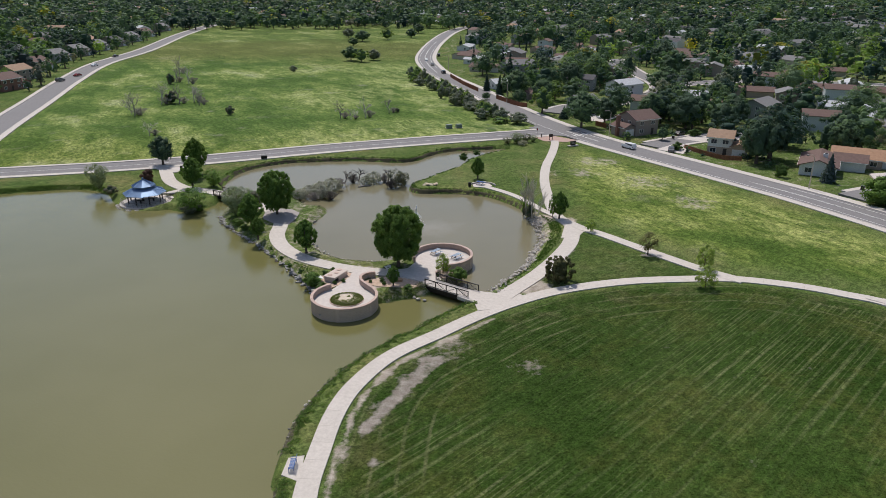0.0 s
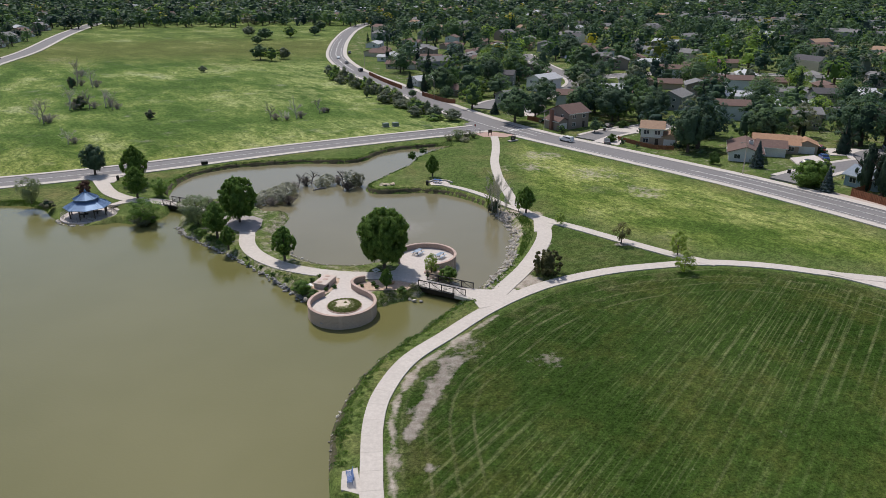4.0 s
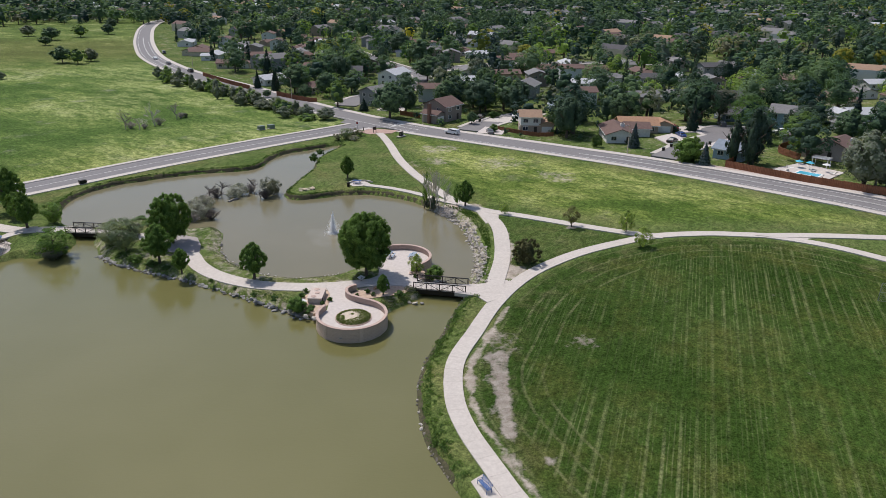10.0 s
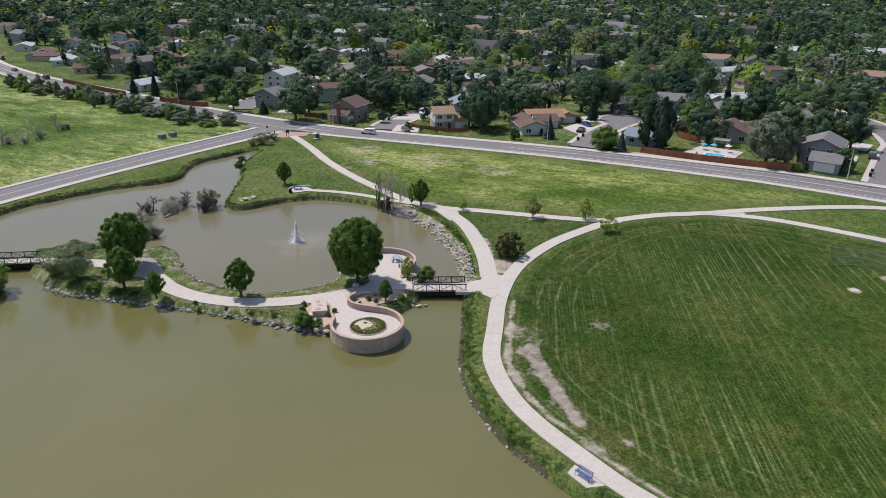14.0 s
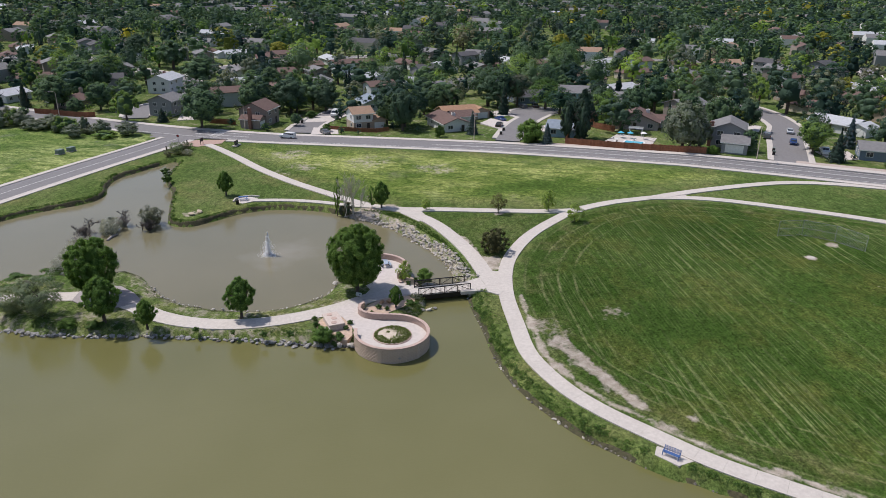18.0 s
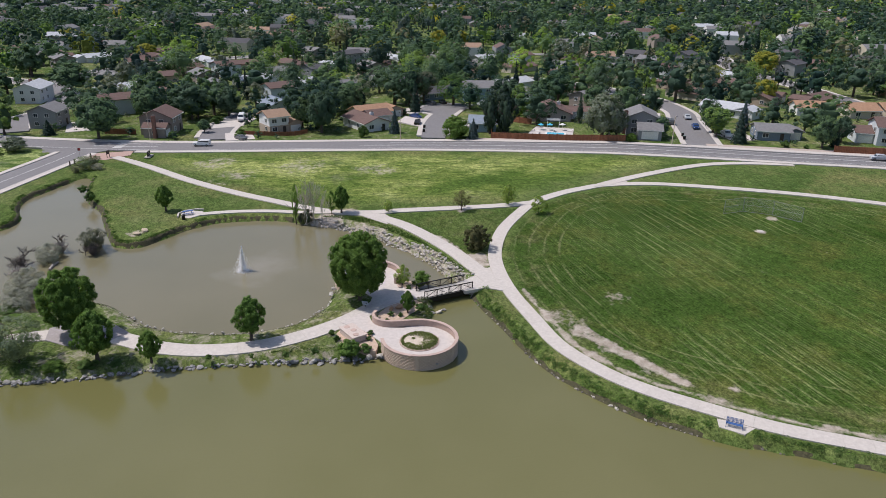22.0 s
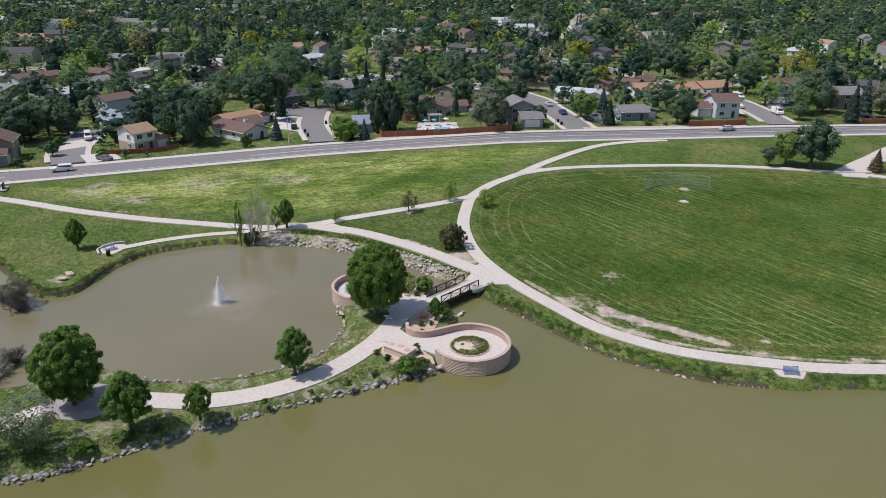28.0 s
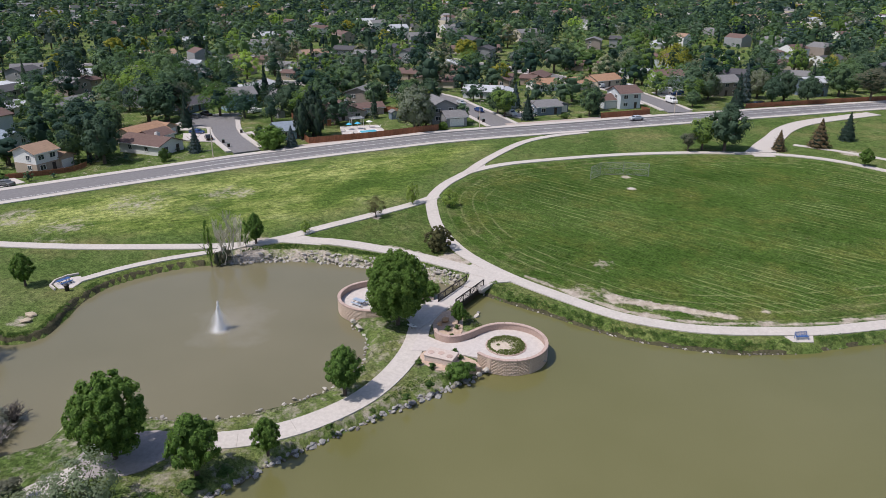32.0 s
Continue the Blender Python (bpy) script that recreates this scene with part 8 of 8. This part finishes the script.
# ---- garden trees of the front rows ----
for kd, x, y, h, w in (("shade", 88.5, 187.5, 12.5, 9.5), ("shade", 94.0, 191.5, 13.0, 10.0), ("broad", 91.0, 196.5, 10.0, 8.0), ("spruce", 97.2, 166.6, 7.2, 5.4), ("pine", 131.0, 177.5, 11.0, 6.0), ("dark_shrub", 97.6, 146.2, 6.4, 8.4), ("spruce", 98.6, 141.0, 6.0, 5.0), ("fresh", 104.5, 150.5, 5.5, 5.0), ("cedar", 107.5, 134.5, 12.0, 6.0), ("cedar", 106.6, 139.0, 11.5, 5.6), ("cedar", 110.5, 136.0, 14.5, 8.0), ("silver", 112.4, 106.5, 13.5, 12.5), ("silver", 115.5, 103.0, 9.0, 7.5), ("broad", 121.0, 91.6, 6.0, 5.5), ("dark_shrub", 112.4, 98.0, 2.4, 3.0), ("pine", 124.2, 70.4, 8.0, 6.2), ("vase", 128.5, 77.0, 8.5, 8.5), ("broad", 133.5, 78.5, 9.0, 8.0), ("spruce", 143.0, 71.0, 9.0, 6.0), ("broad", 128.2, 49.4, 9.0, 7.5), ("pine", 131.5, 46.2, 8.0, 4.0), ("shade", 138.0, 44.5, 8.0, 6.0), ("shrub", 124.6, 58.4, 2.0, 3.0), ("shrub", 125.4, 53.2, 1.2, 1.8), ("pine", 139.5, -5.5, 12.0, 7.0), ("vase", 150.0, 6.0, 9.0, 8.0), ("broad", 141.5, 9.5, 6.0, 6.0), ("silver", 158.0, -22.0, 11.0, 10.0), ("spruce", 150, -13, 13.5, 8.0), ("shade", 147, -22, 9.5, 8.5), ("silver", 157, -3, 10, 10), ("shade", 145, -34, 10, 9), ("vase_olive", 149.0, -60.0, 12.0, 13.0), ("broad", 160, -55, 12, 12), ("shade", 150, -28, 11, 9), ("fresh", 90.0, 212.5, 6.5, 5.5), ("shrub", 72.5, 205.5, 2.6, 3.8), ("shrub", 85.0, 226.5, 2.4, 5.0), ("shade", 60.5, 248.0, 9.0, 8.5), ("broad", 72.5, 219.8, 4.2, 4.0), ("broad", 62.0, 222.2, 2.4, 2.2), ("shrub", 88.0, 172.2, 3.6, 3.8), ("shade", 96, 231, 10, 9), ("shade", 103, 239, 11, 10), ("broad", 76, 246, 11, 10), ("broad", 84, 256, 12, 11), ("shade", 122, 206, 12, 11), ("broad", 117, 196, 11, 10), ("vase_olive", 150, 184, 12, 12), ("shade", 143, 146, 11, 10), ("broad", 152, 138, 11, 10), ("broad", 148, 118, 10, 9), ("broad", 140, 106, 11, 10), ("shade", 147, 100, 10, 9), ("broad", 35, 290, 6, 6), ("pine", 29, 315, 9, 5), ("pine", 24, 325, 8, 5), ("broad", 22, 300, 3, 4), ("pine", 31.5, 322, 8.5, 5), ("broad", 52, 320, 11, 11), ("shade", 64, 330, 12, 11), ("gold", 336, 270, 12, 12), ("gold", 286, 72, 11, 13), ("gold", 356, 262, 11, 11), ("gold", 460, 143, 12, 12), ("gold", 330, 345, 11, 11), ("broad", 34.9, 305.2, 12.0, 14.0), ("broad", 44.7, 292.0, 10.0, 10.0), ("fresh", 41.2, 268.4, 10.0, 10.0), ("broad", 50.5, 239.5, 12.6, 14.0), ("shade", 86.0, 238.0, 12.0, 14.0), ("broad", 102.7, 318.0, 12.0, 17.0), ("vase", 80.0, 352.0, 11.0, 13.0), ("shade", 135.0, 424.0, 14.0, 17.0), ("broad", 126.0, 376.0, 14.0, 16.0), ("silver", 128.5, 316.0, 10.0, 11.0), ("shade", 58.0, 385.0, 9.5, 13.0), ("broad", 114.3, 284.0, 9.6, 10.0), ("pine", 47.6, 257.4, 4.6, 5.6), ("gold", 92.0, 434.0, 10.0, 15.0), ("gold", 231.0, 482.0, 10.0, 17.0), ("gold", 199.0, 381.0, 8.5, 12.0), ("gold", 198, 68, 9, 9), ("broad", 206, 20, 10, 11), ("broad", 216, 6, 11, 11)):
    tree(kd, x, y, h, w)
bare_tree(146, 163, 7.5, 301, PALE_TWIG, None, 0.35, "pale leafless garden tree beside the close", 4, 0.03)
bare_tree(115.0, 105.0, 12.5, 302, PALE_TWIG, None, 0.5, "half-dead pale-limbed tree behind the fence", 4, 0.03)


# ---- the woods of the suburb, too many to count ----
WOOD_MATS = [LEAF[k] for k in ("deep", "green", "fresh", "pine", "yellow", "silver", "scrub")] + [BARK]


def wood_kit(leaves, size, lobes, seed, cuts, full=1.0):
    out = []
    for k, shp in enumerate(("round", "dome", "upright", "cone")):
        r = np.random.default_rng(seed + k)
        V, F, _ = crown_arrays(shp, leaves, size, seed + k, lobes, False)
        n = len(F)
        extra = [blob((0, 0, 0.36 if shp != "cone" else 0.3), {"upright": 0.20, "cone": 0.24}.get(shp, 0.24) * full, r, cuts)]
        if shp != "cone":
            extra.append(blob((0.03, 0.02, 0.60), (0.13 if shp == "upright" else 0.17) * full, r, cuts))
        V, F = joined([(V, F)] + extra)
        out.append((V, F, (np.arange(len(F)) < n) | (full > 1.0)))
    return out


def plant_woods(name, label, places, kits, seed, mix=(0.38, 0.36, 0.15, 0.02, 0.02, 0.03, 0.04)):
    """places: rows of x, y, height, width. One object."""
    r = np.random.default_rng(seed)
    VV, FF, MM, TT, base = [], [], [], [], 0
    for x, y, h, w in places:
        cone = r.random() < 0.14
        V, F, leaf_ = kits[3 if cone else r.integers(0, 3)]
        a = r.uniform(0, math.tau)
        ww = w * (0.45 if cone else 1.0)
        R = np.array(((math.cos(a), -math.sin(a), 0), (math.sin(a), math.cos(a), 0), (0, 0, 1)))
        foot = 0.04 if cone else 0.14
        P = (V * (ww, ww * r.uniform(0.8, 1.15), h * (1 - foot))) @ R.T + (x, y, g(x, y) + h * foot)
        kind = 3 if cone else r.choice(7, p=mix)
        # a square stem under each crown
        s = 0.03 * h
        T = np.array([(dx * s, dy * s, z) for z in (-0.3, h * 0.45) for dx, dy in ((-1, -1), (1, -1), (1, 1), (-1, 1))]) + (x, y, g(x, y))
        TF = np.array([(0, 1, 5, 4), (1, 2, 6, 5), (2, 3, 7, 6), (3, 0, 4, 7)]) + len(P)
        VV += [P, T]
        TT.append(np.full(len(P) + 8, np.clip(r.normal(-0.04, 0.30), -0.45, 0.70)))
        FF += [F + base, TF + base]
        # inner lumps set apart take deep green or dark needles, shade painted by colour
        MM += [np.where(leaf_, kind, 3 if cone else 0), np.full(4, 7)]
        base += len(P) + 8
    me = raw_mesh(name, np.concatenate(VV), np.concatenate(FF), WOOD_MATS, np.concatenate(MM))
    me.attributes.new("tone", "FLOAT", "POINT").data.foreach_set("value", np.concatenate(TT).astype(np.float32))
    tagged(new(name, me), label, "woods", kind="stuff")


HX, HY = np.array([p[0] for p in houses_at]), np.array([p[1] for p in houses_at])
r = np.random.default_rng(77)
near_w, mid_w, far_w = [], [], []
left_x = lambda y: np.interp(y, [p[1] for p in LEFT_ROAD], [p[0] for p in LEFT_ROAD])


def estate(x, y):
    """The low-rise housing estate far to the north-east, with few and small trees."""
    return 370 < x < 950 and 400 < y < 900 and x > 0.62 * y


def wooded(x, y):
    """Whether trees stand here: east of the road, west of the far road, or beyond the meadow."""
    if in_open(x, y):
        return False
    if y < 860 and -80 < east_of_road(x, y) < 0 and y > 800:
        return False
    if y < 840:
        return east_of_road(x, y) > 22 or (x < left_x(y) - 24 and y > 230)
    return True


# roofs that show between the far trees
VV, FF, MM, base = [], [], [], 0
far_at = []
ROOF_SET = [ROOFS[k] for k in ("grey", "brown", "tan", "dark", "pale", "grey")] + [WALLS[k] for k in ("white", "cream", "grey", "taupe")]
r = np.random.default_rng(31)
for k in range(1900):
    a, dist = r.uniform(math.radians(-38), math.radians(126)), math.sqrt(r.uniform(330 ** 2, 1500 ** 2))
    x, y = -40 + dist * math.cos(a), 60 + dist * math.sin(a)
    if k < 150:
        x, y = r.uniform(380, 930), r.uniform(400, 880)
    if not wooded(x, y) or min(np.hypot(HX - x, HY - y)) < 17 or np.min(np.hypot(SX - x, SY - y)) < 12 or (far_at and min((x - p) ** 2 + (y - q) ** 2 for p, q in far_at) < 17 ** 2):
        continue
    far_at.append((x, y))
    t, w2, d2, hh = r.choice((0.4, 1.97)) + r.normal(0, 0.1), r.uniform(6, 10), r.uniform(4.5, 6), r.choice((2.9, 5.4, 5.8))
    if k < 150:
        w2, hh = r.uniform(7, 11), r.choice((5.4, 6.4, 7.5))
    L = np.array([(-w2, -d2, 0), (w2, -d2, 0), (w2, d2, 0), (-w2, d2, 0), (-w2, -d2, hh), (w2, -d2, hh), (w2, d2, hh), (-w2, d2, hh), (-w2, -0.05, hh + 2.3), (w2, -0.05, hh + 2.3), (w2, 0.05, hh + 2.3), (-w2, 0.05, hh + 2.3)])
    R = np.array(((math.cos(t), -math.sin(t), 0), (math.sin(t), math.cos(t), 0), (0, 0, 1)))
    VV.append(L @ R.T + (x, y, g(x, y)))
    FF.append(np.array([(0, 1, 5, 4), (1, 2, 6, 5), (2, 3, 7, 6), (3, 0, 4, 7), (5, 6, 10, 9), (7, 4, 8, 11), (4, 5, 9, 8), (6, 7, 11, 10), (8, 9, 10, 11)]) + base)
    rf, wl = r.choice((0, 0, 5, 3, 0)) if k < 150 else r.integers(0, 6), 6 + r.integers(0, 4)
    MM.append(np.array([wl] * 6 + [rf] * 3))
    base += 12
far_me = raw_mesh("far_houses", np.concatenate(VV), np.concatenate(FF), ROOF_SET, np.concatenate(MM))
far_me.polygons.foreach_set("use_smooth", np.zeros(len(far_me.polygons), bool))
tagged(new("far_houses", far_me), "pale walls and roofs among the distant trees", "houses", kind="stuff")
FX, FY = np.array([p[0] for p in far_at]), np.array([p[1] for p in far_at])

r = np.random.default_rng(77)
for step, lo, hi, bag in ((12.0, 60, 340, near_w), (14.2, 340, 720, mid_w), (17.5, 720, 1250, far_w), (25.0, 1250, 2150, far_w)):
    for gx in np.arange(-1700, 2200, step):
        for gy in np.arange(-1400, 2200, step):
            dist = math.hypot(gx + 40, gy - 60)
            if not lo <= dist < hi:
                continue
            if not -41 < math.degrees(math.atan2(gy - 60, gx + 40)) < 127:
                continue
            if gy < 60 and gx < 100:
                continue
            x, y = gx + r.uniform(-0.5, 0.5) * step, gy + r.uniform(-0.5, 0.5) * step
            patch_ = noise.noise(Vector((x * 0.013, y * 0.013, 0)))
            if not wooded(x, y) or r.random() < 0.13 - 0.35 * patch_ if dist < 700 else r.random() < 0.01:
                continue
            ux, uy = (x + 40) / dist, (y - 60) / dist
            if dist < 700:
                hd = np.min(np.hypot(HX - x, HY - y))
                sd = np.min(np.hypot(SX - x, SY - y))
                if np.min(np.hypot(HX - x - 10 * ux, HY - y - 10 * uy)) < 7.5 and r.random() < 0.62:
                    continue                             # gardens in front of the houses stay open
                if hd < 9.6 or sd < 6.8 or (106 < x < 123 and 112 < y < 131) or (158 < x < 182 and 24 < y < 60):
                    continue
                # keep the front row's own gardens clear
                er = east_of_road(x, y)
                if dist < 330 and -60 < y < 330 and (er < 25 or (er < 34 and r.random() < 0.4)):
                    continue
            if dist > 320 and np.min(np.hypot(FX - x, FY - y)) < (9.5 if dist < 700 else 8.5) or (320 < dist < 700 and r.random() < 0.6 and np.min(np.hypot(FX - x - 10 * ux, FY - y - 10 * uy)) < 7.0):
                continue
            h = r.uniform(7.5, 15.0) * (1.0 + 0.25 * patch_) if dist < 700 else r.uniform(9, 16)
            w = min(17.0, h * r.uniform(0.95, 1.4)) if dist < 700 else step * r.uniform(0.95, 1.4)
            bag.append((x, y, h, w))
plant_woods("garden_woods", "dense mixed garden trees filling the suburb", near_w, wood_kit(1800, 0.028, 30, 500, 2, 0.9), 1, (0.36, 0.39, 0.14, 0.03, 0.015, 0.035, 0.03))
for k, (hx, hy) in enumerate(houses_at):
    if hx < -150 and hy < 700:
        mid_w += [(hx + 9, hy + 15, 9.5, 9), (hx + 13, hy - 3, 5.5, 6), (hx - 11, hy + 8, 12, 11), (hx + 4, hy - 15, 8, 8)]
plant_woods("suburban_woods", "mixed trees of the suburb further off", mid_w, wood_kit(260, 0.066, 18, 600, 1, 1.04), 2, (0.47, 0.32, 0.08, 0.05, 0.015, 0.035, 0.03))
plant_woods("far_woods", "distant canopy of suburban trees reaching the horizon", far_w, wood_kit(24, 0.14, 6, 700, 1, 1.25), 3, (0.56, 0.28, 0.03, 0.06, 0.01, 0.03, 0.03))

# low shrubs in the gardens round the houses
r = np.random.default_rng(12)
shrubs = []
for hx, hy in houses_at[:90]:
    if math.hypot(hx + 40, hy - 60) > 330:
        continue
    for _ in range(7):
        a, q = r.uniform(0, math.tau), r.uniform(8.0, 13.0)
        x, y = hx + q * math.cos(a), hy + q * math.sin(a)
        if east_of_road(x, y) > 9 and np.min(np.hypot(HX - x, HY - y)) > 7.5 and np.min(np.hypot(SX - x, SY - y)) > 6.5 and not (106 < x < 123 and 112 < y < 131):
            h = r.uniform(0.9, 2.6)
            shrubs.append((x, y, h, h * r.uniform(0.9, 1.7)))
plant_woods("garden_shrubs", "hedges and shrubs in the gardens round the houses", shrubs, wood_kit(130, 0.095, 8, 800, 1), 4, (0.36, 0.30, 0.12, 0.02, 0.02, 0.10, 0.08))
